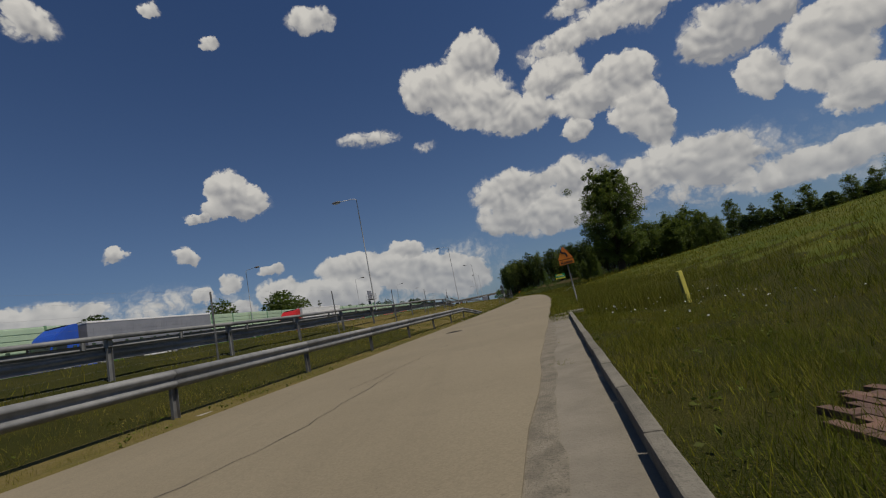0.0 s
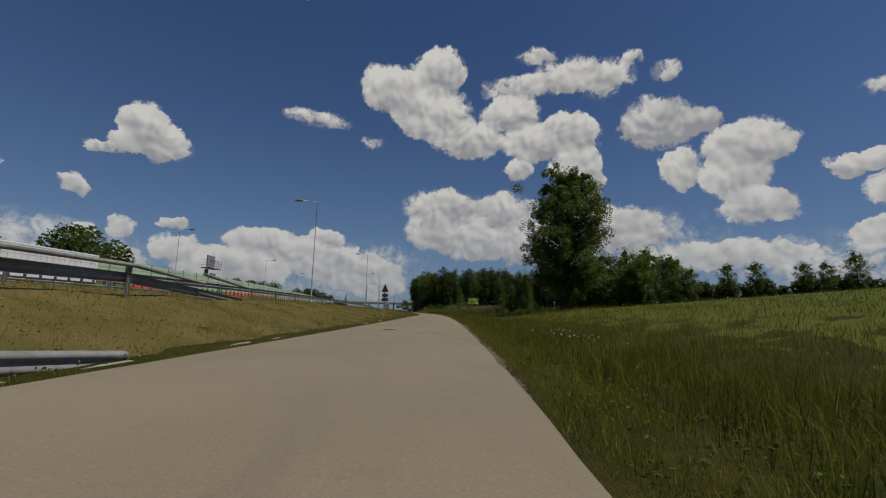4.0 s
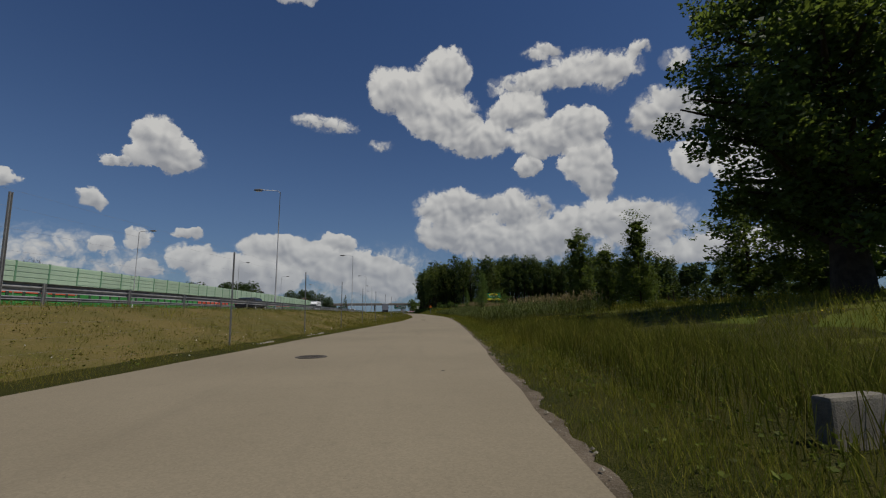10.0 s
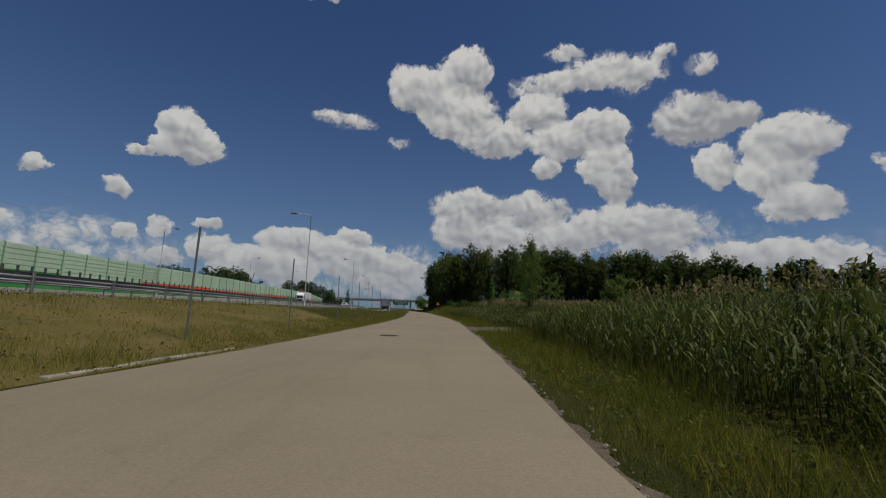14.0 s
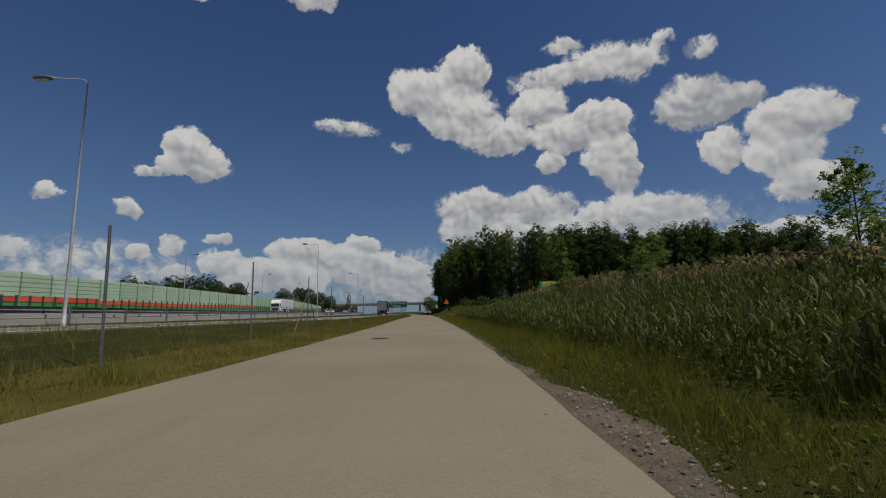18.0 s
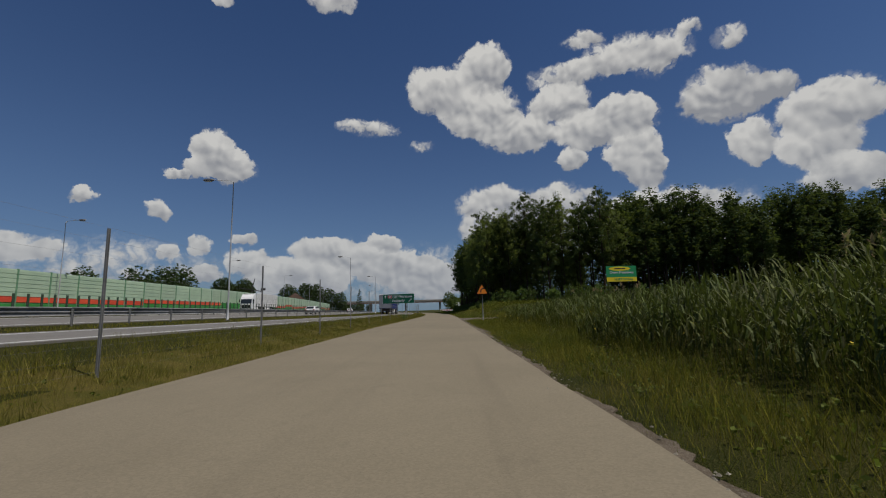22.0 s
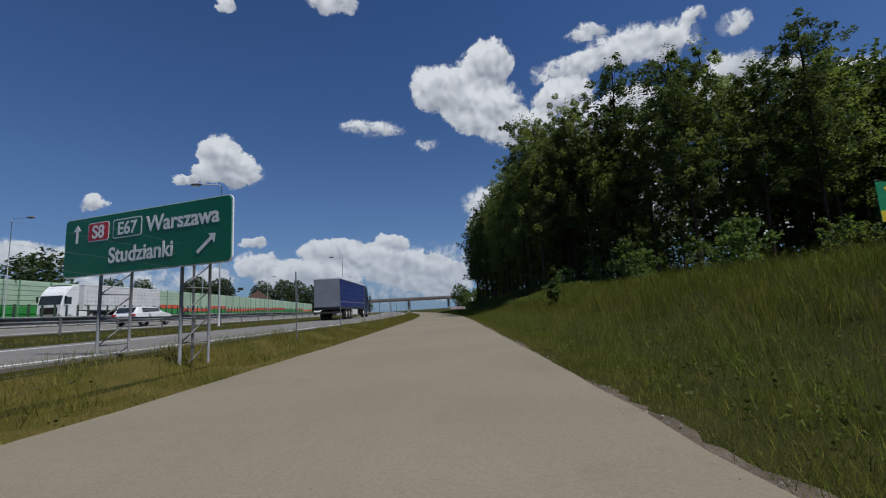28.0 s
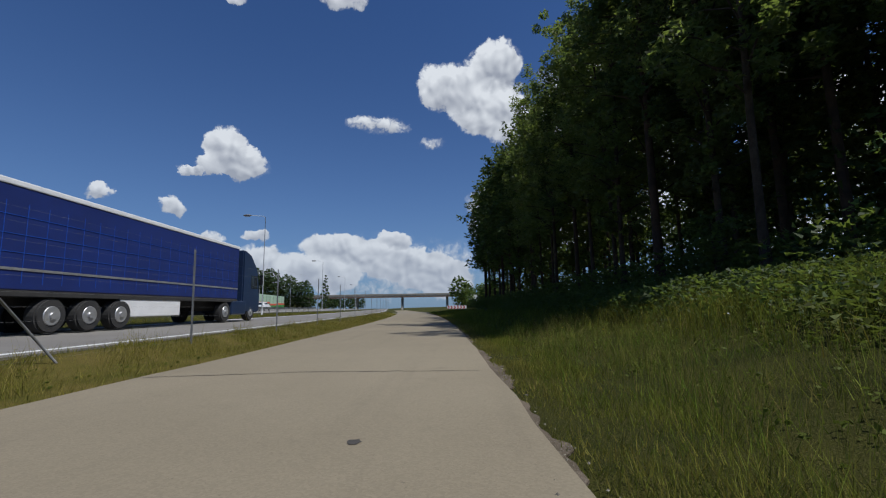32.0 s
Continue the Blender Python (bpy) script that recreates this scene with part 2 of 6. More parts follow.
M = {}
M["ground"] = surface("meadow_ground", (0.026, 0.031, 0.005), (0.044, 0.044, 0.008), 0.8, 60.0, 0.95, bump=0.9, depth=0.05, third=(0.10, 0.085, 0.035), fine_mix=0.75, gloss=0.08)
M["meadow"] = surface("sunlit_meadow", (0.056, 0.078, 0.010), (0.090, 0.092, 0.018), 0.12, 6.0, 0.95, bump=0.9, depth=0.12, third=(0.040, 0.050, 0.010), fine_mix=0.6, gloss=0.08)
M["asphalt"] = asphalt("grey_asphalt", (0.170, 0.142, 0.095), (0.208, 0.175, 0.119), (0.090, 0.074, 0.052))
M["asphalt_far"] = surface("motorway_asphalt", (0.132, 0.122, 0.108), (0.160, 0.149, 0.132), 0.25, 90.0, 0.85, bump=0.2, third=(0.14, 0.13, 0.12))
M["gravel"] = surface("dusty_gravel", (0.125, 0.100, 0.074), (0.075, 0.060, 0.042), 2.2, 45.0, 0.95, bump=0.9, depth=0.02, third=(0.20, 0.18, 0.145), fine_mix=0.5, gloss=0.08)
M["concrete"] = surface("weathered_concrete", (0.30, 0.275, 0.23), (0.22, 0.20, 0.165), 2.0, 70.0, 0.9, bump=0.4, third=(0.14, 0.125, 0.10), fine_mix=0.5)
M["white"] = surface("white_road_paint", (0.62, 0.62, 0.60), (0.48, 0.48, 0.46), 3.0, 80.0, 0.7)
M["zinc"] = surface("galvanised_steel", (0.21, 0.212, 0.212), (0.155, 0.158, 0.16), 4.0, 120.0, 0.7, 0.25, bump=0.08)
M["zinc_dark"] = surface("dull_steel_post", (0.20, 0.20, 0.20), (0.14, 0.135, 0.13), 5.0, 90.0, 0.6, 0.5, bump=0.1)
M["panel"] = surface("pale_green_panel", (0.33, 0.44, 0.31), (0.37, 0.48, 0.34), 0.6, 40.0, 0.5, bump=0.05, obj=0.08)
M["panel_rib"] = surface("green_steel_post", (0.13, 0.26, 0.15), (0.10, 0.22, 0.12), 2.0, 40.0, 0.55)
M["red"] = surface("red_panel", (0.62, 0.075, 0.03), (0.54, 0.06, 0.025), 0.8, 50.0, 0.55, obj=0.1)
M["green"] = surface("green_panel", (0.035, 0.25, 0.045), (0.03, 0.20, 0.035), 0.8, 50.0, 0.55, obj=0.1)
M["dark_green"] = surface("dark_green_plastic", (0.02, 0.045, 0.025), (0.03, 0.055, 0.03), 3.0, 60.0, 0.6)
M["bark"] = surface("brown_bark", (0.075, 0.055, 0.038), (0.045, 0.034, 0.024), 3.0, 30.0, 0.95, bump=0.8, depth=0.03, world_space=False, gloss=0.08)
M["bark_pine"] = surface("pine_bark", (0.070, 0.045, 0.030), (0.040, 0.030, 0.023), 2.0, 25.0, 0.95, bump=0.8, depth=0.03, world_space=False, gloss=0.08)
M["leaf"] = surface("broad_leaves", (0.048, 0.072, 0.016), (0.034, 0.056, 0.013), 0.5, 20.0, 0.6, bump=0.0, island=0.45, world_space=False, translucent=0.38, gloss=0.25)
M["leaf_light"] = surface("young_leaves", (0.085, 0.14, 0.026), (0.06, 0.105, 0.02), 0.5, 20.0, 0.6, bump=0.0, island=0.3, world_space=False, translucent=0.32, gloss=0.25)
M["needle"] = surface("pine_needles", (0.048, 0.070, 0.024), (0.034, 0.054, 0.019), 0.4, 20.0, 0.65, bump=0.0, island=0.35, world_space=False, translucent=0.20, gloss=0.08)
# broad leaves brightened for the forest's edge, daylight put into the colour
M["leaf_lit_edge"] = surface("lit_edge_leaves", (0.092, 0.104, 0.034), (0.064, 0.078, 0.025), 0.5, 20.0, 0.55, bump=0.0, island=0.5, world_space=False, translucent=0.55, gloss=0.3)
M["far_leaf"] = surface("distant_foliage", (0.035, 0.06, 0.018), (0.026, 0.047, 0.016), 0.3, 20.0, 0.8, bump=0.0, island=0.35, world_space=False, translucent=0.15, gloss=0.25)
# meadow grass darkened: the shade between tall blades is put into the colour
M["grass_shade_toned"] = surface("shade_toned_grass", (0.060, 0.060, 0.007), (0.100, 0.086, 0.013), 0.30, 9.0, 0.8, bump=0.0, island=0.55, translucent=0.2, gloss=0.08)
M["grass"] = surface("meadow_grass", (0.094, 0.098, 0.009), (0.148, 0.128, 0.015), 0.30, 9.0, 0.8, bump=0.0, island=0.55, translucent=0.16, gloss=0.08)
M["turf"] = surface("roadside_turf", (0.110, 0.114, 0.012), (0.185, 0.150, 0.030), 0.7, 9.0, 0.8, bump=0.0, island=0.5, translucent=0.25, gloss=0.08)
M["grass_fresh"] = surface("fresh_bank_grass", (0.075, 0.110, 0.010), (0.140, 0.145, 0.024), 0.9, 9.0, 0.8, bump=0.0, island=0.8, translucent=0.2, gloss=0.08)
M["grass_dry"] = surface("dry_verge_grass", (0.205, 0.160, 0.048), (0.125, 0.112, 0.026), 0.4, 9.0, 0.85, bump=0.0, island=0.4, translucent=0.3, gloss=0.08)
M["reed"] = surface("green_reed", (0.050, 0.066, 0.012), (0.080, 0.088, 0.018), 0.5, 9.0, 0.7, bump=0.0, island=0.5, translucent=0.12, gloss=0.25)
M["weed"] = surface("broad_weed_leaves", (0.084, 0.100, 0.012), (0.060, 0.072, 0.010), 0.5, 9.0, 0.7, bump=0.0, island=0.4, translucent=0.25, gloss=0.2)
M["weed_dry"] = surface("dry_weed_leaves", (0.195, 0.155, 0.046), (0.135, 0.118, 0.030), 0.5, 9.0, 0.8, bump=0.0, island=0.5, translucent=0.2, gloss=0.1)
M["plume"] = surface("dry_reed_plume", (0.26, 0.19, 0.11), (0.19, 0.135, 0.08), 0.8, 9.0, 0.95, bump=0.0, island=0.3, translucent=0.3, gloss=0.08)
M["yellow"] = surface("yellow_petals", (0.62, 0.48, 0.03), (0.55, 0.42, 0.02), 2.0, 9.0, 0.8, bump=0.0, island=0.2)
M["petal"] = surface("white_petals", (0.72, 0.72, 0.66), (0.6, 0.6, 0.55), 2.0, 9.0, 0.8, bump=0.0)
M["verge_soil"] = surface("grassy_verge_soil", (0.080, 0.074, 0.013), (0.125, 0.098, 0.026), 1.2, 55.0, 0.95, bump=0.9, depth=0.04, third=(0.030, 0.030, 0.008), fine_mix=0.9, gloss=0.08)
M["lamp_grey"] = surface("pale_galvanised_pole", (0.44, 0.445, 0.45), (0.36, 0.365, 0.37), 3.0, 90.0, 0.6, 0.2, bump=0.05)
M["iron"] = surface("cast_iron_cover", (0.085, 0.075, 0.062), (0.12, 0.105, 0.088), 12.0, 120.0, 0.75, 0.3, bump=0.5, depth=0.006)
M["dry_ground"] = surface("dry_embankment_soil", (0.125, 0.096, 0.034), (0.080, 0.072, 0.020), 0.6, 12.0, 0.95, bump=0.7, depth=0.05, third=(0.14, 0.11, 0.06), fine_mix=0.5, gloss=0.08)
M["tar"] = surface("dark_joint", (0.03, 0.027, 0.024), (0.045, 0.04, 0.035), 6.0, 90.0, 0.9)


# ---------------- plan: the service road's right edge ----------------
HEAD_S = (-400, 0, 23, 47, 70, 101, 129, 148, 164, 180, 218, 250, 300, 360, 4000)
HEAD_D = (9.8, 9.8, 9.8, 8.2, 7.2, 6.0, 4.2, 2.2, 0.3, 0, -0.3, -1.2, -6, -9, -9)
S = np.arange(-400.0, 1500.0)
_h = np.radians(np.interp((S[1:] + S[:-1]) / 2, HEAD_S, HEAD_D))
BX, BY = np.r_[0, np.cumsum(np.sin(_h))], np.r_[0, np.cumsum(np.cos(_h))]
BX, BY = BX - BX[400], BY - BY[400]
HEAD = np.radians(np.interp(S, HEAD_S, HEAD_D))


def smooth(x):
    x = np.clip(x, 0, 1)
    return x * x * (3 - 2 * x)


def left_edge(s):
    """The left edge of the service road's asphalt."""
    return np.interp(s, (-60, 20, 45, 60, 92, 106, 118, 142, 158, 174, 196, 218, 232, 262, 420), (-5.3, -5.25, -5.55, -5.7, -5.7, -5.4, -4.95, -4.95, -5.1, -5.1, -5.4, -5.05, -4.85, -4.9, -4.9))


def slide(s, u):
    """Moves what grows left of the road with the asphalt's edge."""
    return np.where(u < -4.5, u + (left_edge(s) + 5.0) * np.clip((u + 10.0) / 3.5, 0, 1), u)


def motorway_z(s):
    return np.interp(s, (-60, 0, 30, 55, 80, 101, 148, 180, 220, 250, 400), (1.45, 1.45, 1.45, 1.35, 1.2, 1.05, 0.68, 0.46, 0.36, 0.24, 0.22))


def motorway_edge(s):
    """How far left of the service road's right edge the slip road's tarmac begins."""
    return np.interp(s, (0, 55, 101, 148, 180, 207, 225, 250, 900), (14.0, 13.2, 12.0, 10.6, 9.4, 8.6, 7.9, 7.4, 7.4))


def rail_line(s):
    """The line of the guard rail between slip road and motorway."""
    return np.interp(s, (-60, 0, 40, 75, 101, 148, 180, 207, 243, 900), (-17.5, -17.0, -14.6, -13.8, -14.4, -16.8, -18.5, -19.8, -21.3, -21.3))


def spread_out(s):
    """How much farther off the far lanes run as the motorway widens."""
    return np.interp(s, (110, 225, 900), (0.0, 4.0, 4.0))


def rise(s):
    """How much higher than the slip road the motorway's far side lies."""
    return np.interp(s, (-60, 0, 80, 150, 210, 330, 900), (0.55, 0.6, 0.65, 1.0, 1.5, 1.5, 0.7))


def land(s, u):
    """Ground height at s metres along and u metres to the right of the road's right edge."""
    s, u = np.asarray(s, float), np.asarray(u, float)
    left = motorway_z(s) * smooth((-u - 5.5) / (motorway_edge(s) - 6.0))
    left = left + rise(s) * np.clip((-u - motorway_edge(s)) / (42.2 + spread_out(s) - motorway_edge(s)), 0, 1) ** 1.5
    field = 0.10 * np.clip(u - 4, 0, 90) * smooth((u - 3) / 12)
    meadow = field * (1 - smooth((s - 85) / 60)) - 0.18 * smooth((u - 0.5) / 2) * smooth((7 - u) / 4) * (1 - smooth((s - 70) / 20))
    hb = np.interp(s, (75, 100, 125, 129, 131, 134, 137, 150, 172, 182, 190, 203, 208, 218, 223, 235, 260, 300, 340), (0, 0.2, 0.6, 0.6, 0.3, 0.3, 0.8, 1.15, 1.0, 0.75, 0.7, 0.85, 0.35, 0.35, 1.4, 1.6, 1.45, 0.75, 0.5))
    deep = np.interp(s, (125, 131, 134, 140, 203, 208, 218, 223), (1.0, 3.0, 3.0, 1.0, 1.0, 6.0, 6.0, 1.0))
    bank = hb * smooth((u - deep) / 7.0) * smooth((s - 75) / 20) + 0.02 * np.clip(u - 9, 0, 60) * smooth((s - 90) / 50)
    bank = bank + (0.42 * np.exp(-((s - 250.5) / 3.6) ** 2) - 0.25 * np.exp(-((s - 260) / 4.0) ** 2)) * np.exp(-((u - 8.0) / 4.0) ** 2)
    rough = 0.05 * np.sin(s * 1.3 + 2 * np.sin(u * 0.9)) * np.sin(u * 1.1 + s * 0.23) * np.where(u > 0, smooth((u - 0.6) / 3), smooth((-u - 6) / 3) * smooth((motorway_edge(s) + u) / 2 + 0.0))
    return np.where(u < 0, left, meadow + bank) + rough - 0.02


def at(s, u, z=None):
    """World place of (s, u); z is above the ground there, or absolute when abs_z is used."""
    s, u = np.asarray(s, float), np.asarray(u, float)
    x, y, h = np.interp(s, S, BX), np.interp(s, S, BY), np.interp(s, S, HEAD)
    uc = np.clip(u, -350, 350)
    return np.stack([x + uc * np.cos(h) + (u - uc), y - uc * np.sin(h), land(s, u) + (0 if z is None else z)], -1)


def place(s, u, dz=0.0, turn=0.0, top=None):
    """A pose standing at (s, u), its +y along the road; turn is degrees to the left."""
    p = at(s, u)
    return pose(p[0], p[1], (p[2] + dz) if top is None else top, 0, 0, turn - math.degrees(float(np.interp(s, S, HEAD))))


# ---------------- building helpers ----------------
def mesh_of(name, verts, faces, mats, index=None, shade=False):
    me = bpy.data.meshes.new(name)
    verts, faces = np.asarray(verts, np.float32), [np.asarray(f, np.int32) for f in (faces if isinstance(faces, list) else [faces])]
    me.vertices.add(len(verts))
    me.vertices.foreach_set("co", verts.ravel())
    loops = np.concatenate([f.ravel() for f in faces])
    sizes = np.concatenate([np.full(len(f), f.shape[1], np.int32) for f in faces])
    me.loops.add(len(loops))
    me.loops.foreach_set("vertex_index", loops)
    me.polygons.add(len(sizes))
    me.polygons.foreach_set("loop_start", np.r_[0, np.cumsum(sizes)[:-1]].astype(np.int32))
    if index is not None:
        me.polygons.foreach_set("material_index", np.asarray(index, np.int32))
    me.polygons.foreach_set("use_smooth", np.full(len(sizes), shade, bool))
    for mt in (mats if isinstance(mats, (list, tuple)) else [mats]):
        me.materials.append(mt)
    me.update(calc_edges=True)
    me.validate()
    return me


def part(name, bm, material, parent, label=""):
    """Link a bmesh (or mesh) as one object under a thing."""
    if isinstance(bm, bmesh.types.BMesh):
        me = bpy.data.meshes.new(name)
        bm.to_mesh(me)
        bm.free()
        me.materials.append(material)
    else:
        me = bm
    ob = new(name, me)
    ob.parent = parent
    return tagged(ob, label)


def empty(name, m, label, category, group="", kind=""):
    ob = new(name)
    ob.empty_display_size = 0.2
    ob.matrix_world = m
    return tagged(ob, label, category, group, kind)


def box(bm, cx, cy, cz, sx, sy, sz, bevel=0.0, turn=None):
    r = bmesh.ops.create_cube(bm, size=1.0, matrix=Matrix.Translation((cx, cy, cz)) @ (turn or Matrix()) @ Matrix.Diagonal((sx, sy, sz, 1)))
    if bevel:
        edges = {e for v in r["verts"] for e in v.link_edges}
        bmesh.ops.bevel(bm, geom=list(edges), offset=bevel, segments=2, affect="EDGES", profile=0.6)
    return bm


def boxed(*a, **k):
    return box(bmesh.new(), *a, **k)


def tube(bm, pts, radii, sides=8, cap=True):
    """A round bar through points."""
    rings = []
    for i, p in enumerate(pts):
        p = Vector(p)
        d = (Vector(pts[min(i + 1, len(pts) - 1)]) - Vector(pts[max(i - 1, 0)])).normalized()
        side = d.cross((0, 0, 1) if abs(d.z) < 0.9 else (0, 1, 0)).normalized()
        up = side.cross(d)
        r = radii[i] if isinstance(radii, (list, tuple)) else radii
        rings.append([bm.verts.new(p + r * (math.cos(a) * side + math.sin(a) * up)) for a in [2 * math.pi * k / sides for k in range(sides)]])
    for a, b in zip(rings, rings[1:]):
        for k in range(sides):
            bm.faces.new((a[k], a[(k + 1) % sides], b[(k + 1) % sides], b[k])).smooth = True
    if cap:
        bm.faces.new(rings[0]), bm.faces.new(rings[-1][::-1])
    return bm


def ribbon(name, s0, s1, u0, u1, z, material, step=1.0, thick=0.05, jag=0.0, absz=None, parent=None, seed=0):
    """A strip of paving along the road, with a wall of its own at both sides; u0 and u1 may be functions of s."""
    rs = np.random.RandomState(seed)
    ss = np.arange(s0, s1 + step / 2, step)
    f0 = np.array([u0(q) if callable(u0) else u0 for q in ss], float)
    f1 = np.array([u1(q) if callable(u1) else u1 for q in ss], float)
    if jag:
        f0, f1 = f0 + rs.uniform(-jag, jag, len(ss)), f1 + rs.uniform(-jag, jag, len(ss))
    a, b = at(ss, f0), at(ss, f1)
    mid = at(ss, (f0 + f1) / 2)[:, 2]
    for p in (a, b):
        if absz is not None:
            p[:, 2] = np.array([absz(q) for q in ss]) + z
        else:
            p[:, 2] = np.where(True, p[:, 2], mid) + z
    lo = np.array((0, 0, thick))
    v = np.concatenate([a, b, a - lo, b - lo])
    n = len(ss)
    i = np.arange(n - 1)
    quads = np.concatenate([np.stack([i, i + n, i + n + 1, i + 1], 1), np.stack([i, i + 1, i + 2 * n + 1, i + 2 * n], 1), np.stack([i + n, i + 3 * n, i + 3 * n + 1, i + n + 1], 1)])
    ob = new(name, mesh_of(name, v, quads, material))
    ob.parent = parent
    return ob


# ---------------- ground, roads ----------------
def build_ground():
    ss = np.r_[-400, -200, -100, -60, np.arange(-40, 340, 1.5), np.arange(342, 480, 8), 520, 600, 700, 850, 1100, 1400]
    uu = np.r_[-2500, -1200, -600, -350, -220, -130, -90, -70, -58, -50, np.arange(-46, -5.4, 1.5), -5.3, -5.1, -4.8, -2.5, -0.3, 0.05, 0.3, np.arange(0.7, 16, 0.6), np.arange(16, 40, 2.0), 46, 54, 64, 76, 90, 110, 150, 220, 350, 600, 1200, 2500]
    g_s, g_u = np.meshgrid(ss, uu, indexing="ij")
    p = at(g_s, g_u).reshape(-1, 3)
    p[:, 2] -= np.where((g_u > -5.15) & (g_u < -0.1), 0.06, 0).ravel()
    n, k = len(ss), len(uu)
    i, j = np.meshgrid(np.arange(n - 1), np.arange(k - 1), indexing="ij")
    a = (i * k + j).ravel()
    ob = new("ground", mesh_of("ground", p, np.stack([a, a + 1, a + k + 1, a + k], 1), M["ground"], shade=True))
    tagged(ob, "green meadow and grassy embankments along the road", "ground", kind="structure")


build_ground()
def sheet(name, label, material, s0, s1, u0, u1, lift, step=1.0, cols=10, kind="structure"):
    """A skin of soil over the ground."""
    ss, f = np.arange(s0, s1 + step / 2, step), np.linspace(0, 1, cols)
    g_s, g_f = np.meshgrid(ss, f, indexing="ij")
    g_u = u0(g_s) + (u1(g_s) - u0(g_s)) * g_f
    ends = smooth((g_s - s0) / 4) * smooth((s1 - g_s) / 4) * smooth(g_f / 0.08) * smooth((1 - g_f) / 0.08)
    p = at(g_s, g_u).reshape(-1, 3)
    p[:, 2] += (lift * ends - 0.03 * (1 - ends)).ravel()
    i, j = np.meshgrid(np.arange(len(ss) - 1), np.arange(cols - 1), indexing="ij")
    a = (i * cols + j).ravel()
    ob = new(name, mesh_of(name, p, np.stack([a, a + 1, a + cols + 1, a + cols], 1), material, shade=True))
    return tagged(ob, label, "ground", kind=kind)


sheet("embankment", "dry straw-coloured embankment below the motorway", M["dry_ground"], 20, 135, lambda q: q * 0 - 15.0, left_edge, 0.04)
sheet("embankment", "strip of dry soil beside the guard rail", M["dry_ground"], -40, 30, lambda q: q * 0 - 6.6, left_edge, 0.04)
sheet("embankment", "dry grassy strip between service road and slip road", M["verge_soil"], 128, 330, lambda q: q * 0 - 7.2, left_edge, 0.04)
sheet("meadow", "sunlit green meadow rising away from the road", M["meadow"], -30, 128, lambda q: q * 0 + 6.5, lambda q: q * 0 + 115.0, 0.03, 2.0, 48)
road = ribbon("road", -40, 420, left_edge, 0.0, 0.02, M["asphalt"], 1.0, 0.12, jag=0.03, absz=lambda q: 0.0)
tagged(road, "worn pale grey asphalt service road without markings", "road", kind="structure")
slip = ribbon("slip_road", 92, 900, lambda q: -motorway_edge(q) - np.interp(q, (92, 150, 230, 260, 900), (1.0, 5.5, 5.5, 7.0, 7.0)), lambda q: -motorway_edge(q), 0.045, M["asphalt_far"], 2.0, 0.15)
tagged(slip, "grey asphalt slip road beside the motorway", "road", kind="structure")
main = ribbon("carriageway", -60, 900, lambda q: -28.6 - spread_out(q), lambda q: rail_line(q) - 1.6, 0.045, M["asphalt_far"], 2.0, 0.15)
tagged(main, "grey asphalt motorway carriageway", "road", kind="structure")
far = ribbon("carriageway", -60, 900, lambda q: -41.0 - spread_out(q), lambda q: -31.0 - spread_out(q), 0.045, M["asphalt_far"], 2.0, 0.15)
tagged(far, "grey asphalt far carriageway of the motorway", "road", kind="structure")
for s0_, side in ((92, lambda q: -motorway_edge(q) - 0.35), (110, lambda q: -motorway_edge(q) - np.interp(q, (92, 150, 240, 265, 900), (0.9, 4.5, 4.5, 6.2, 6.2)))):
    ln = ribbon("edge_line", s0_, 900, lambda q: side(q) - 0.2, side, 0.052, M["white"], 2.0, 0.004)
    tagged(ln, "white painted edge line on the slip road", "road marking", kind="structure")
for side in (lambda q: rail_line(q) - 2.4, lambda q: -28.0 - spread_out(q), lambda q: -31.6 - spread_out(q), lambda q: -40.4 - spread_out(q)):
    ln = ribbon("edge_line", -60, 900, lambda q: side(q) - 0.2, side, 0.052, M["white"], 2.0, 0.004)
    tagged(ln, "white painted edge line on the motorway", "road marking", kind="structure")


# ---------------- vegetation ----------------
def leaf_cards(rs, centres, spread, count, size, flat=0.5, tri=False):
    """Small leaf shapes scattered in clumps; returns verts and faces, pointed triangles for far foliage."""
    k = len(centres)
    pick = rs.randint(0, k, count)
    v = rs.normal(size=(count, 3))
    v /= np.linalg.norm(v, axis=1, keepdims=True)
    p = centres[pick] + v * (rs.uniform(0.25, 1.0, (count, 1)) ** 0.6) * (spread[pick][:, None] if np.ndim(spread) else spread)
    d = rs.normal(size=(count, 3)) * (1, 1, flat)
    d /= np.linalg.norm(d, axis=1, keepdims=True)
    e = np.cross(d, rs.normal(size=(count, 3)))
    e /= np.linalg.norm(e, axis=1, keepdims=True)
    sz = size * rs.uniform(0.6, 1.3, (count, 1))
    if tri:
        verts = np.stack([p - d * sz * 0.9 + e * sz * 0.5, p + d * sz * 1.2, p - d * sz * 0.9 - e * sz * 0.5], 1).reshape(-1, 3)
        return verts, np.arange(count * 3).reshape(-1, 3)
    a, b, c, f = p - d * sz, p + e * sz * 0.55, p + d * sz, p - e * sz * 0.55
    verts = np.stack([a, b, c, f], 1).reshape(-1, 3)
    i = np.arange(count)[:, None] * 4
    return verts, i + np.array([[0, 1, 2, 3]])


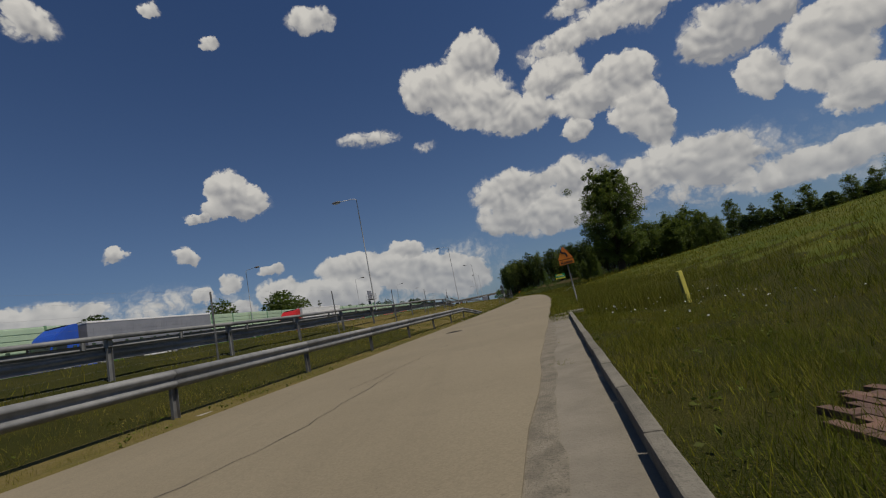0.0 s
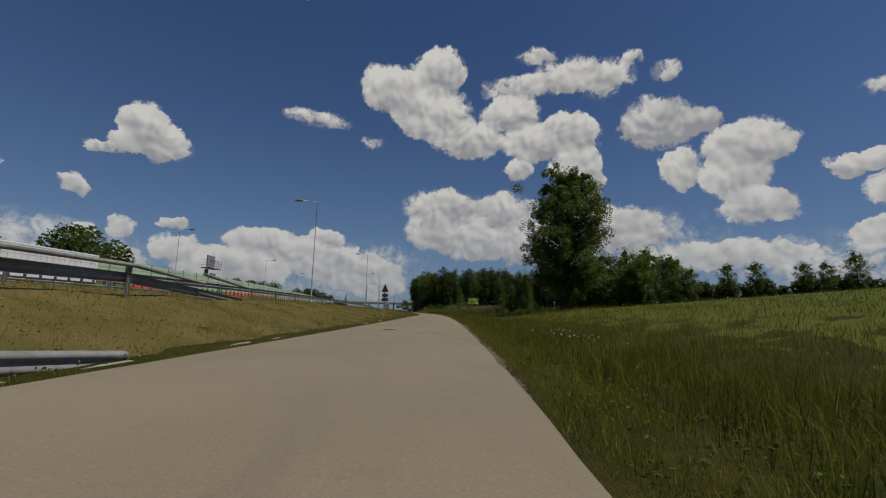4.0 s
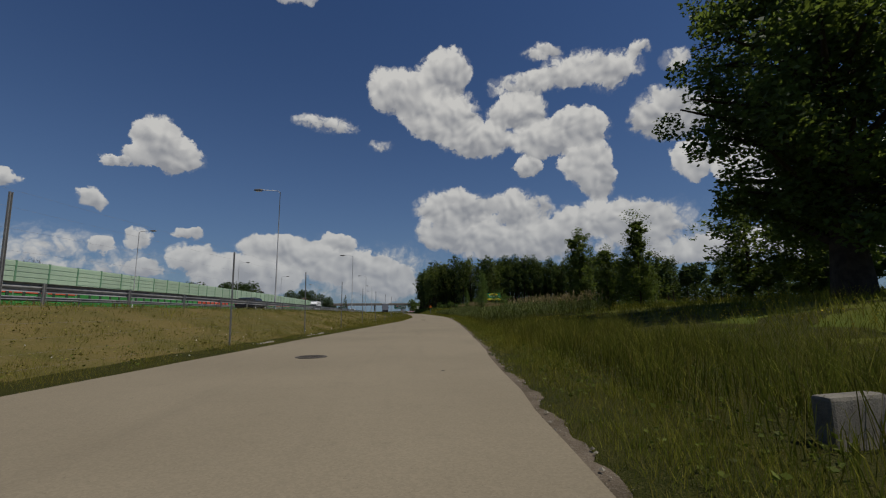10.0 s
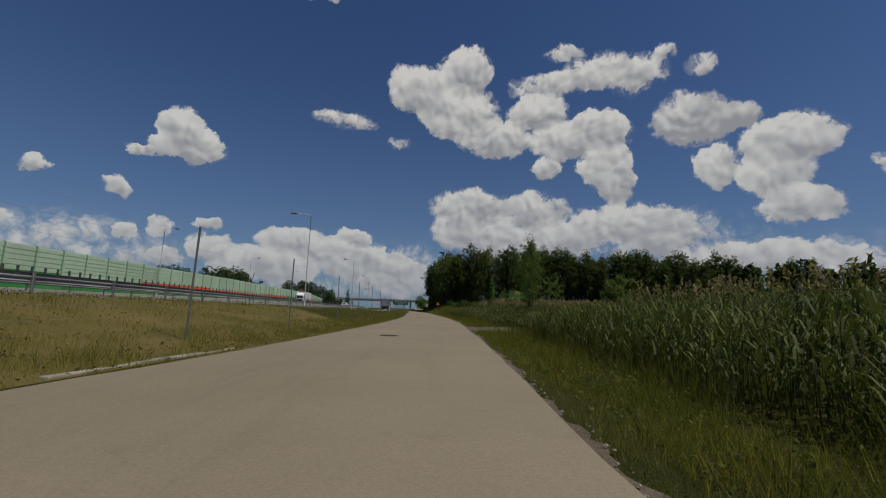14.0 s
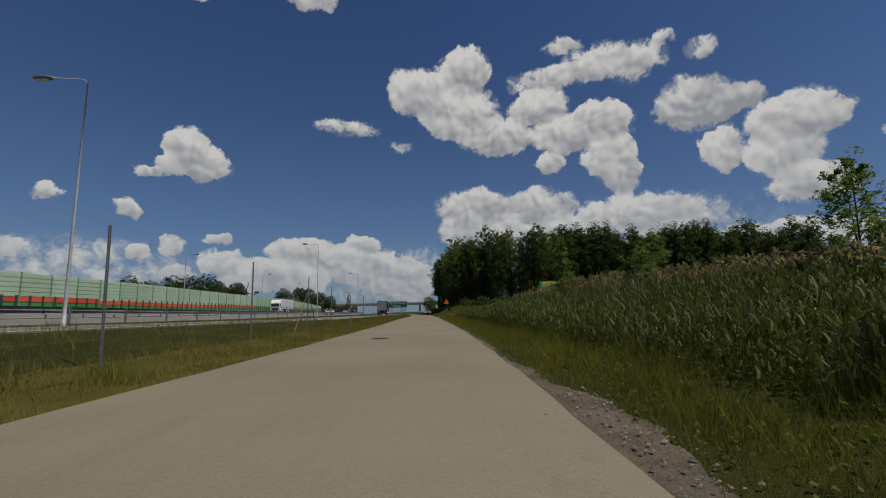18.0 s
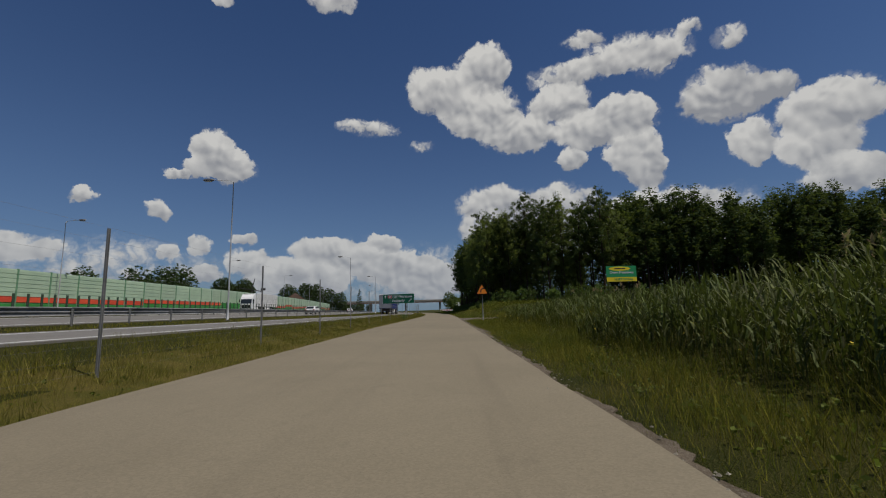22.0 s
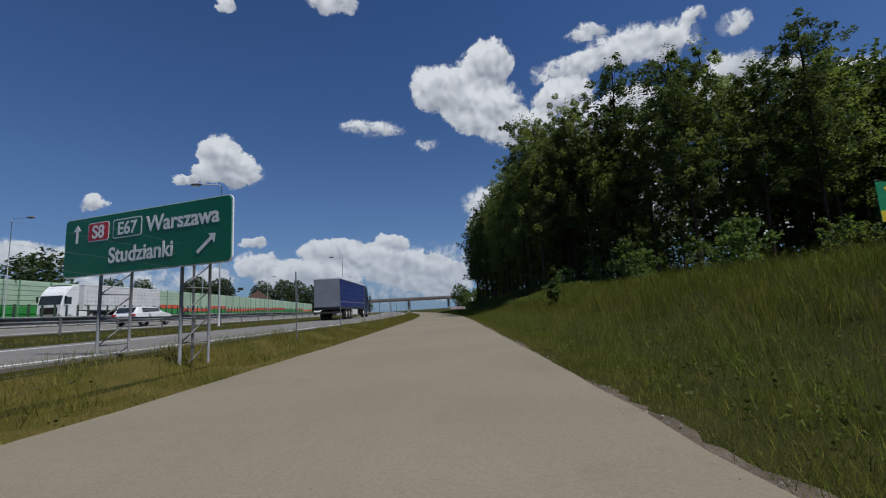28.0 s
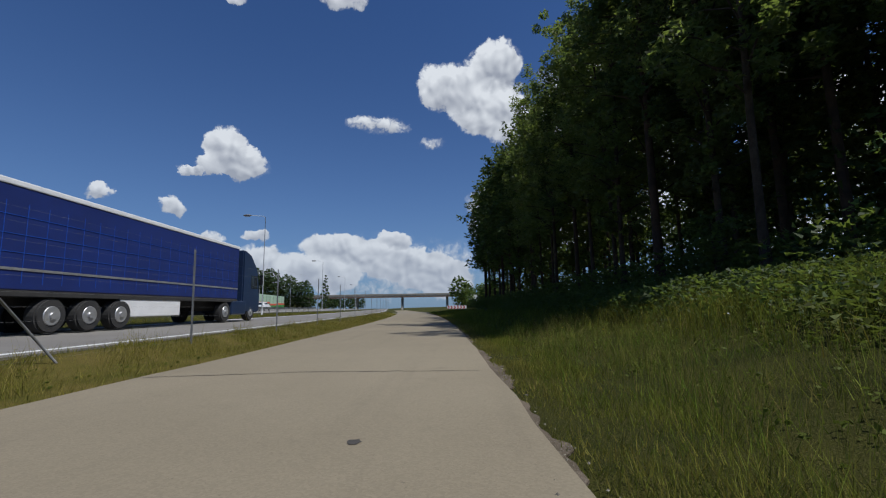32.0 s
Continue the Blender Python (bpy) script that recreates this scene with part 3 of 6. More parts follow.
def grow(rs, height, trunk_r, crown_from, crown_w, limbs=9, lean=0.05, fork=2, taper=0.25, shape="round", puff=1.0):
    """Trunk and limbs as one bmesh, and the places of the leaf clumps with their radii."""
    bm = bmesh.new()
    bend = rs.normal(size=2) * lean
    spine = [(bend[0] * height * (t ** 2), bend[1] * height * (t ** 2), height * t) for t in np.linspace(0, 0.93, 8)]
    tube(bm, spine, [trunk_r * (1.25 if i == 0 else 1) * (1 - (1 - taper) * (i / 7)) for i in range(8)], 8)
    cent, rad = [], []
    for n in range(limbs):
        t = crown_from + (0.97 - crown_from) * (n + rs.uniform(0, 0.9)) / limbs
        prof = {"full": math.sin(math.pi * (0.26 + 0.62 * (t - crown_from) / (1 - crown_from))), "round": math.sin(math.pi * (0.12 + 0.80 * (t - crown_from) / (1 - crown_from))), "cone": 1.05 - 0.85 * (t - crown_from) / (1 - crown_from),
                "pine": 0.55 + 0.45 * math.sin(math.pi * (0.2 + 0.75 * (t - crown_from) / (1 - crown_from)))}[shape]
        az_ = n * 2.4 + rs.uniform(-0.5, 0.5)
        reach = crown_w * prof * rs.uniform(0.75, 1.1)
        o = Vector((bend[0] * height * t * t, bend[1] * height * t * t, height * t * 0.93))
        rise = reach * rs.uniform(0.15, 0.7) * (0.2 if shape == "cone" else 1)
        tip = o + Vector((math.cos(az_) * reach, math.sin(az_) * reach, rise))
        midp = o.lerp(tip, 0.5) + Vector((0, 0, reach * 0.06))
        r0 = trunk_r * (0.42 - 0.25 * t)
        tube(bm, [o, midp, tip], [r0, r0 * 0.6, r0 * 0.2], 4)
        for f in np.linspace(0.35, 1.0, fork + 2):
            c = o.lerp(tip, f) + Vector(rs.normal(size=3)) * reach * 0.16
            cent.append(c[:])
            rad.append(puff * reach * rs.uniform(0.24, 0.40) * (1.1 - 0.25 * f))
    if puff > 0.9 and puff != 1.0:                        # soft filling of a forest crown
        for t in np.linspace(crown_from + 0.12, 0.97, 12):
            w_ = crown_w * (0.62 * math.sin(math.pi * min(1.0, 0.25 + 0.60 * (t - crown_from) / (1 - crown_from))) + 0.08)
            for k in range(2):
                cent.append((bend[0] * height * t * t + rs.normal() * w_ * 0.3, bend[1] * height * t * t + rs.normal() * w_ * 0.3, height * t))
                rad.append(w_)
    else:
        cent.append((spine[-1][0], spine[-1][1], height * 0.95))
        rad.append(crown_w * (0.16 if shape == "cone" else 0.34))
    return bm, np.array(cent), np.array(rad)


def tree(name, m, label, seed, height, trunk_r, crown_from, crown_w, leaves, size, leaf, bark, limbs=10, fork=2, shape="round", lean=0.04, group="", flat=0.5, tri=False, puff=1.0):
    rs = np.random.RandomState(seed)
    th = empty(name, m, label, "tree", group)
    bm, cent, rad = grow(rs, height, trunk_r, crown_from, crown_w, limbs, lean, fork, shape=shape, puff=puff)
    part("trunk", bm, bark, th)
    v, f = leaf_cards(rs, cent, rad, leaves, size, flat, tri)
    part("crown", mesh_of("crown", v, f, leaf), None, th)
    return th


rs = np.random.RandomState(5)
# the tall poplar beside the road
tree("poplar_tree", place(98.5, 18.4, -0.1), "tall dark-leaved poplar standing alone in the meadow", 3, 23.4, 0.72, 0.10, 6.5, 82000, 0.15, M["leaf"], M["bark"], 90, 3, "full", 0.03, "", 0.5, False, 0.66)
# forest: a few growths, copied
kinds, edge_kinds = [], []
for q in range(4):
    kinds.append(tree("pine_tree", place(300 + 6 * q, 40 + 4 * q, -0.1), "tall dark pine at the edge of the forest", 20 + q, 18.5 + q * 0.9, 0.19, 0.32, 2.6, 2400, 0.28, M["needle"], M["bark_pine"], 30, 2, "pine", 0.015, "forest trees", 0.35, True, 1.05))
for q in range(4):
    kinds.append(tree("alder_tree", place(304 + 7 * q, 46 + 2.5 * q, -0.1), "slender broad-leaved tree at the edge of the forest", 30 + q, 16.5 + q * 1.2, 0.13, 0.14, 2.7, 3400, 0.21, M["leaf"], M["bark"], 30, 2, "round", 0.02, "forest trees", 0.5, True, 0.95))
# the trees that stand nearest to the road have finer foliage and bare lower trunks
for q in range(3):
    edge_kinds.append(tree("pine_tree", place(266 + 6 * q, 17 + 4 * q, -0.1), "tall dark pine with a bare lower trunk at the forest's edge", 220 + q, 19.0 + q * 0.9, 0.17, 0.36, 2.5, 9000, 0.125, M["needle"], M["bark_pine"], 40, 2, "pine", 0.015, "forest trees", 0.35, True, 0.74))
# these edge alders wear leaves brightened in colour as if lit
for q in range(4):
    edge_kinds.append(tree("alder_tree", place(270 + 7 * q, 10 + 2.5 * q, -0.1), "tall loose-crowned alder at the forest's edge", 230 + q, 17.5 + q * 1.0, 0.13, 0.16 if q % 2 else 0.30, 2.8, 11000, 0.115, M["leaf_lit_edge"], M["bark"], 46, 2, "round" if q % 2 else "pine", 0.025, "forest trees", 0.5, True, 0.66))


def forest(spots, only=None):
    for s_, u_ in spots:
        near = u_ < 34 and s_ < 292
        pine = only == "pine" or (only is None and rs.rand() < ((0.65 if s_ < 260.5 or u_ > 18 else 0.3) if near else 0.85))
        if near:
            k_ = edge_kinds[rs.randint(0, 3) if pine else 3 + rs.randint(0, 4)]
        else:
            k_ = kinds[rs.randint(0, 4) if pine else 4 + rs.randint(0, 4)]
        copy_thing(k_, place(s_, u_, -0.1, rs.uniform(0, 360)) @ Matrix.Scale(rs.uniform(1.0, 1.17), 4))


spots = []
for row in range(3):                       # the front of the wood across the meadow
    for u_ in np.arange(12 + row, 120 if row < 2 else 45, 3.4):
        s_ = (260 if u_ < 17 else 252.5) + row * 4.2 + 0.06 * (u_ - 11) + rs.uniform(-1.2, 1.2)
        spots.append((s_, u_ + rs.uniform(-1.0, 1.0)))
for u_ in np.arange(122, 230, 6.5):
    spots.append((262 + rs.uniform(-4, 4), u_))
forest(spots)
for s_, u_, k_ in ((259.6, 15.0, 5), (256.4, 17.4, 4), (253.4, 18.0, 6)):
    copy_thing(edge_kinds[k_], place(s_, u_, -0.1, 40 * k_) @ Matrix.Scale(0.95 if k_ == 5 else 0.86, 4))
forest([(258.5 + rs.uniform(-1, 1), u_) for u_ in np.arange(36, 80, 4.2)], "pine")
spots = []
for row in range(2):                       # its flank along the road
    for s_ in np.arange(262, 326, 3.0):
        spots.append((s_ + rs.uniform(-1, 1), 8.6 + 0.035 * (s_ - 262) + row * 3.6 + rs.uniform(-0.8, 0.8)))
forest(spots)


def thicket(name, label, s0, s1, u0, u1, z0, z1, count, size, mat, seed):
    """The dense inner growth of a wood, as one mass of leaves with an uneven top."""
    r = np.random.RandomState(seed)
    s_, u_ = r.uniform(s0, s1, count), r.uniform(u0, u1, count)
    top_ = z1 * (0.75 + 0.25 * np.sin(u_ * 0.7 + 1.3 * np.sin(s_ * 0.6)) * np.sin(u_ * 0.23 + 1))
    p = at(s_, u_)
    p[:, 2] += z0 + (top_ - z0) * r.uniform(0, 1, count)
    v, f = leaf_cards(r, p, 0.01, count, size, 0.5, True)
    ob = new(name, mesh_of(name, v, f, mat))
    return tagged(ob, label, "foliage", kind="stuff")


thicket("forest_growth", "dark dense growth inside the forest", 262, 276, 36, 125, 0.0, 18.0, 46000, 0.48, M["needle"], 71)
thicket("forest_growth", "dark thin growth between the forest trunks", 265, 277, 13, 36, 0.0, 13.0, 22000, 0.22, M["needle"], 77)
thicket("forest_growth", "dark thin growth between the forest trunks", 258, 330, 11.5, 20, 0.0, 8.5, 32000, 0.17, M["needle"], 78)
thicket("forest_growth", "dark dense growth inside the forest", 268, 280, 125, 235, 0.0, 16.0, 14000, 0.8, M["needle"], 72)
thicket("forest_growth", "dark dense growth inside the forest", 280, 330, 19, 27, 6.0, 13.0, 4000, 0.35, M["needle"], 73)
thicket("forest_undergrowth", "shrubs and saplings under the forest edge", 253, 263, 17, 120, 0.0, 2.8, 20000, 0.24, M["leaf"], 74)
thicket("forest_undergrowth", "shrubs and saplings under the forest edge", 258, 326, 7.4, 11.5, 0.0, 2.2, 26000, 0.11, M["leaf"], 75)
# past 254 m a darker leaf colour stands in for the trees' shade
thicket("bank_brambles", "tangled brambles and weeds on the bank, darkened in colour for tree shade", 254, 285, 4.0, 8.4, 0.0, 0.85, 28000, 0.065, M["leaf"], 76)
thicket("bank_nettles", "dense green nettles on the hump of the bank", 246.5, 255, 3.4, 8.2, 0.0, 0.75, 11000, 0.060, M["weed"], 79)


# ---------------- motorway side ----------------
def w_beam(length):
    """A folded steel guard rail, 0.31 m high, along +y from 0, its face towards +x."""
    prof = [(0.0, 0.0), (0.03, 0.012), (0.075, 0.055), (0.075, 0.095), (0.02, 0.135), (0.02, 0.175), (0.075, 0.215), (0.075, 0.255), (0.03, 0.298), (0.0, 0.31)]
    bm = bmesh.new()
    rows = [[bm.verts.new((x + o, y, z)) for x, z in prof] for o, y in ((0, 0), (0, length))]
    back = [[bm.verts.new((x - 0.006, y, z)) for x, z in prof] for y in (0, length)]
    for a, b in ((rows[0], rows[1]), (back[1], back[0])):
        for k in range(len(prof) - 1):
            bm.faces.new((a[k], b[k], b[k + 1], a[k + 1])).smooth = True
    for k in range(len(prof) - 1):
        bm.faces.new((rows[0][k + 1], rows[0][k], back[0][k], back[0][k + 1]))
        bm.faces.new((rows[1][k], rows[1][k + 1], back[1][k + 1], back[1][k]))
    return bm


def mesh_from(bm, name, material):
    me = bpy.data.meshes.new(name)
    bm.to_mesh(me)
    bm.free()
    me.materials.append(material)
    return me


def child(name, me, parent, m=None, label=""):
    ob = new(name, me)
    ob.parent = parent
    if m is not None:
        ob.matrix_basis = m
    return tagged(ob, label)


def post_profile(h, w=0.12, d=0.06):
    """A C-shaped steel post standing on z = 0."""
    bm = bmesh.new()
    for bx_, by_, sx_, sy_ in ((0, 0, 0.006, w), (d / 2, w / 2, d, 0.006), (d / 2, -w / 2, d, 0.006)):
        box(bm, bx_, by_, h / 2 - 0.15, sx_, sy_, h + 0.3)
    return bm


beam4 = mesh_from(w_beam(4.02), "beam", M["zinc"])
beam4.name = "beam"
short_post = mesh_from(post_profile(0.78), "post", M["zinc_dark"])
verge_post = mesh_from(post_profile(0.80, 0.10, 0.05), "post", M["zinc"])
tall_post = mesh_from(post_profile(1.05), "post", M["zinc"])
bracket = mesh_from(boxed(0, 0, 0, 0.16, 0.10, 0.22, 0.01), "bracket", M["zinc"])
pipe4 = mesh_from(tube(bmesh.new(), [(0, 0, 0), (0, 4.02, 0)], 0.06, 8), "pipe", M["zinc"])


def guard_rail(s0, s1, line, label, posts, top=0.75, face=1, z=None, pipe=False, drop=False, gap=4.0):
    """A guard rail with its posts; face +1 turns the folded beam to the service road."""
    th = empty("guard_rail", Matrix.Translation((0, 0, 0)), label, "guard rail")
    n = int((s1 - s0) / 4)
    for i in range(n):
        s = s0 + 4 * i
        u_, v_ = (float(line(q)) if callable(line) else line for q in (s, s + 4))
        a, b = at(s, u_), at(s + 4, v_)
        if z is not None:
            a[2], b[2] = z(s), z(s + 4)
        da = db = 0.0
        if drop and i >= n - 2:
            da, db = (0.0, -0.34) if i == n - 2 else (-0.34, -0.68)
        d = Vector(b - a) + Vector((0, 0, db - da))
        yaw = math.degrees(math.atan2(-d.x, d.y))
        tilt = math.degrees(math.atan2(d.z, math.hypot(d.x, d.y)))
        base = Matrix.Translation((a[0], a[1], a[2]))
        m = base @ pose(0, 0, top - 0.31 + da, 0, 0, yaw) @ pose(0, 0, 0, tilt) @ pose(0.06 * face, 0, 0)
        child("beam", beam4, th, m if face > 0 else m @ Matrix.Diagonal((-1, 1, 1, 1)))
        if pipe:
            child("pipe", pipe4, th, base @ pose(0, 0, top + 0.22, 0, 0, yaw) @ pose(0, 0, 0, tilt) @ pose(0.12, 0, 0))
        for k in range(int(round(4 / gap))):
            f = k * gap / 4
            if drop and i == n - 1:
                continue
            p = a + (b - a) * f
            child("post", posts, th, pose(p[0], p[1], p[2], 0, 0, yaw))
            if pipe:
                child("bracket", bracket, th, pose(p[0], p[1], p[2] + top + 0.1, 0, 0, yaw))
    return th


guard_rail(-34, 38, -6.1, "low galvanised guard rail with its end bent down to ground", short_post, 0.84, 1, drop=True)
guard_rail(-36, 52, lambda q: -9.8 - 0.02 * q, "tall galvanised guard rail with a round top rail, seen from behind", tall_post, 0.80, -1, pipe=True, drop=True)
guard_rail(36, 340, rail_line, "galvanised steel guard rail along the motorway verge", verge_post, 0.80, -1, z=lambda q: float(at(q, rail_line(q))[2]) + 0.02, pipe=False, gap=4.0)
guard_rail(-36, 36, rail_line, "galvanised steel guard rail along the motorway verge", tall_post, 0.80, -1, z=lambda q: float(at(q, rail_line(q))[2]) + 0.02, gap=4.0)

# central reserve: rail with dark upright glare slats
reserve = empty("central_barrier", Matrix(), "steel central barrier with dark green upright glare slats", "barrier")
slat = mesh_from(boxed(0, 0, 0.5, 0.05, 0.20, 1.0, 0.012), "slat", M["dark_green"])
for i in range(300):
    s = -20 + 1.18 * i
    p = at(s, -29.8 - float(spread_out(s)))
    child("slat", slat, reserve, pose(p[0], p[1], float(p[2]) + 0.80, 0, 0, -math.degrees(float(np.interp(s, S, HEAD)))))
for i in range(96):
    s = -36 + 4 * i
    p, q = at(s, -29.6 - float(spread_out(s))), at(s + 4, -29.6 - float(spread_out(s + 4)))
    z0 = float(p[2]) + 0.02
    yaw = math.degrees(math.atan2(-(q[0] - p[0]), q[1] - p[1]))
    child("beam", beam4, reserve, pose(p[0], p[1], z0 + 0.5, 0, 0, yaw))
    child("post", short_post, reserve, pose(p[0], p[1], z0, 0, 0, yaw))

# noise barrier
def ribbed_panel(length, height, boards, material, name, depth=0.10):
    """One panel with boards that stand proud of the grooves between them, as one closed skin."""
    h = height / boards
    prof = []
    for k in range(boards):
        prof += [(depth / 2, h * k), (depth / 2, h * (k + 0.80)), (0.01, h * (k + 0.84)), (0.01, h * (k + 0.97))]
    prof += [(0.01, height), (-depth / 2, height), (-depth / 2, 0.0)]
    bm = bmesh.new()
    rows = [[bm.verts.new((x, y, z)) for x, z in prof] for y in (0.0, length)]
    n = len(prof)
    for k in range(n):
        j = (k + 1) % n
        bm.faces.new((rows[0][k], rows[0][j], rows[1][j], rows[1][k]))
    bm.faces.new(rows[0][::-1]), bm.faces.new(rows[1])
    bmesh.ops.recalc_face_normals(bm, faces=bm.faces)
    return mesh_from(bm, name, material)


BAR_H = 4.5
noise_wall = empty("noise_barrier", Matrix(), "pale green ribbed noise barrier with red and green foot panels", "noise barrier")
wall_post = mesh_from(boxed(0, 0, BAR_H / 2, 0.20, 0.16, BAR_H + 0.1, 0.0), "post", M["panel_rib"])
pan, reds, greens = {}, {}, {}
rb = np.random.RandomState(12)
s, step_g, step_r = -44.0, 1.0, 0.4
while s < 420:
    run = rb.randint(2, 5)
    g_h, r_h = [(0.95, 0.5), (1.1, 0.55), (1.4, 0.45), (0.8, 0.6), (1.6, 0.0), (1.35, 0.55), (1.1, 0.6)][rb.randint(0, 7)]
    for k in range(run):
        p, q = at(s, -42.2 - float(spread_out(s))), at(s + 4, -42.2 - float(spread_out(s + 4)))
        z0, z1 = float(p[2]) + 0.02, float(q[2]) + 0.02
        yaw = math.degrees(math.atan2(-(q[0] - p[0]), q[1] - p[1]))
        m = pose(p[0], p[1], z0 - 0.10, 0, 0, yaw) @ pose(0, 0, 0, math.degrees(math.atan2(z1 - z0, 4)))
        low_h = round(g_h + r_h + 0.3, 2)
        if low_h not in pan:
            pan[low_h] = ribbed_panel(4.0, BAR_H - low_h, max(3, int(round((BAR_H - low_h) / 0.5))), M["panel"], "panel")
        child("panel", pan[low_h], noise_wall, m @ pose(0, 0, low_h))
        if 0.3 + g_h not in greens:
            greens[0.3 + g_h] = ribbed_panel(4.0, 0.3 + g_h, 2, M["green"], "green_panel", 0.14)
        child("green_panel", greens[0.3 + g_h], noise_wall, m, "dark green lower panel")
        if r_h:
            if r_h not in reds:
                reds[r_h] = ribbed_panel(4.0, r_h, 1, M["red"], "red_panel", 0.16)
            child("red_panel", reds[r_h], noise_wall, m @ pose(0, 0, 0.3 + g_h), "red lower panel")
        child("post", wall_post, noise_wall, m)
        s += 4.0


# lamp posts
def lamp_post(m, arm=1.6, h=10.4):
    th = empty("street_lamp", m, "tall slim galvanised street lamp with a short arm over the motorway", "street lamp", "motorway lamps")
    part("pole", tube(bmesh.new(), [(0, 0, -0.2), (0, 0, 0.9), (0, 0, h * 0.6), (0, 0, h)], [0.078, 0.066, 0.042, 0.030], 10), M["lamp_grey"], th)
    part("arm", tube(bmesh.new(), [(0, 0, h - 0.05), (-0.18, 0, h + 0.12), (-arm, 0, h + 0.22)], [0.032, 0.028, 0.025], 8), M["lamp_grey"], th)
    bm = bmesh.new()
    bmesh.ops.create_uvsphere(bm, u_segments=12, v_segments=8, radius=0.5, matrix=Matrix.Translation((-arm - 0.3, 0, h + 0.22)) @ Matrix.Diagonal((0.9, 0.34, 0.22, 1)))
    head = part("lamp_head", bm, M["zinc_dark"], th)
    lens = part("lens", boxed(-arm - 0.32, 0, h + 0.12, 0.5, 0.2, 0.05, 0.015), M["white"], head, "milky glass lens")
    part("base_plate", boxed(0, 0, 0.02, 0.34, 0.34, 0.05, 0.01), M["zinc_dark"], th)
    return th


lamp = lamp_post(place(-5.0, float(rail_line(-5.0)) + 0.8, 0.0, 0.0, top=None))
for s, off in ((34.0, 0.8), (74.2, -0.6), (114.6, -0.2), (158.0, 1.3), (203.0, 2.4), (249.4, 3.2), (296.0, 3.0), (342, 0.8), (388, 0.8), (434, 0.8)):
    copy_thing(lamp, place(s, float(rail_line(s)) + off, 0, 0, top=None))
for k in range(0, 11):
    s = 14.0 + 41.3 * k
    copy_thing(lamp, place(s, -41.5 - float(spread_out(s)), 0, 180.0, top=None))

# wildlife fence between service road and motorway
fence_post = mesh_from(post_profile(2.18, 0.036, 0.026), "post", M["zinc"])
brace = mesh_from(tube(bmesh.new(), [(0, 0, 1.75), (0, 1.9, -0.1)], 0.018, 6), "brace", M["zinc_dark"])


def fence(s0, s1, u_, gap, braced=(), tall=1.0, label="galvanised wire fence on slim steel posts"):
    th = empty("wire_fence", Matrix(), label, "fence")
    ss = np.arange(s0, s1 + 0.1, gap)
    rf = np.random.RandomState(int(s0) + 50)
    for i, s in enumerate(ss):
        p = at(s, u_)
        m = pose(p[0], p[1], p[2], rf.uniform(-1, 1), rf.uniform(-1.2, 1.2), -math.degrees(float(np.interp(s, S, HEAD))))
        child("post", fence_post, th, m @ Matrix.Diagonal((1, 1, tall, 1)))
        if i in braced or (i - len(ss)) in braced:
            child("brace", brace, th, m)
            child("brace", brace, th, m @ pose(0, 0, 0, 0, 0, 180))
    verts, quads = [], []
    fine = np.arange(s0, s1 + 0.1, gap / 2)
    base = at(fine, np.full(len(fine), u_))
    for h in (0.12, 0.3, 0.48, 0.66, 0.86, 1.06, 1.28, 1.5, 1.75, 2.0, 2.2):
        for i in range(len(fine) - 1):
            a, b = base[i] + (0, 0, h * tall), base[i + 1] + (0, 0, h * tall)
            n = len(verts)
            r = 0.0009
            verts += [a + (0, 0, r), a - (r, 0, r), a + (r, 0, -r), b + (0, 0, r), b - (r, 0, r), b + (r, 0, -r)]
            quads += [(n, n + 1, n + 4, n + 3), (n + 1, n + 2, n + 5, n + 4), (n + 2, n, n + 3, n + 5)]
    me = mesh_of("netting", np.array(verts), np.array(quads), M["zinc_dark"])
    tagged(child("netting", me, th), "taut horizontal fence wires", kind="stuff")
    return th


fence(-30, 36, -8.4, 6.6, (-1,))
fence(60.1, 127.6, -6.45, 5.8, tall=1.12)
fence(130.9, 158.9, -6.55, 5.5, (-1,), 1.1)
fence(161.6, 249.5, -6.3, 5.4)
fence(254.3, 330, -6.4, 5.2, (0,))


# ---------------- signs ----------------
M["sign_green"] = surface("green_sign_sheet", (0.0, 0.135, 0.062), (0.0, 0.12, 0.055), 1.2, 60.0, 0.45, bump=0.02)
M["sign_white"] = surface("white_sign_sheet", (0.78, 0.78, 0.76), (0.72, 0.72, 0.70), 2.0, 60.0, 0.5, bump=0.02)
M["sign_red"] = surface("red_sign_sheet", (0.50, 0.02, 0.03), (0.44, 0.02, 0.03), 2.0, 60.0, 0.5, bump=0.02)
M["sign_orange"] = surface("orange_sign_sheet", (0.80, 0.23, 0.012), (0.72, 0.20, 0.012), 3.0, 60.0, 0.5, bump=0.02)
M["sign_black"] = surface("black_sign_print", (0.012, 0.012, 0.012), (0.02, 0.02, 0.02), 3.0, 60.0, 0.5, bump=0.0)
M["bill_yellow"] = surface("yellow_print", (0.72, 0.55, 0.01), (0.66, 0.50, 0.01), 2.0, 60.0, 0.5, bump=0.02)
M["bill_green"] = surface("green_print", (0.01, 0.25, 0.08), (0.012, 0.21, 0.07), 2.0, 60.0, 0.5, bump=0.02)
M["paint_yellow"] = surface("faded_yellow_paint", (0.62, 0.55, 0.10), (0.52, 0.45, 0.09), 5.0, 60.0, 0.7, bump=0.1)


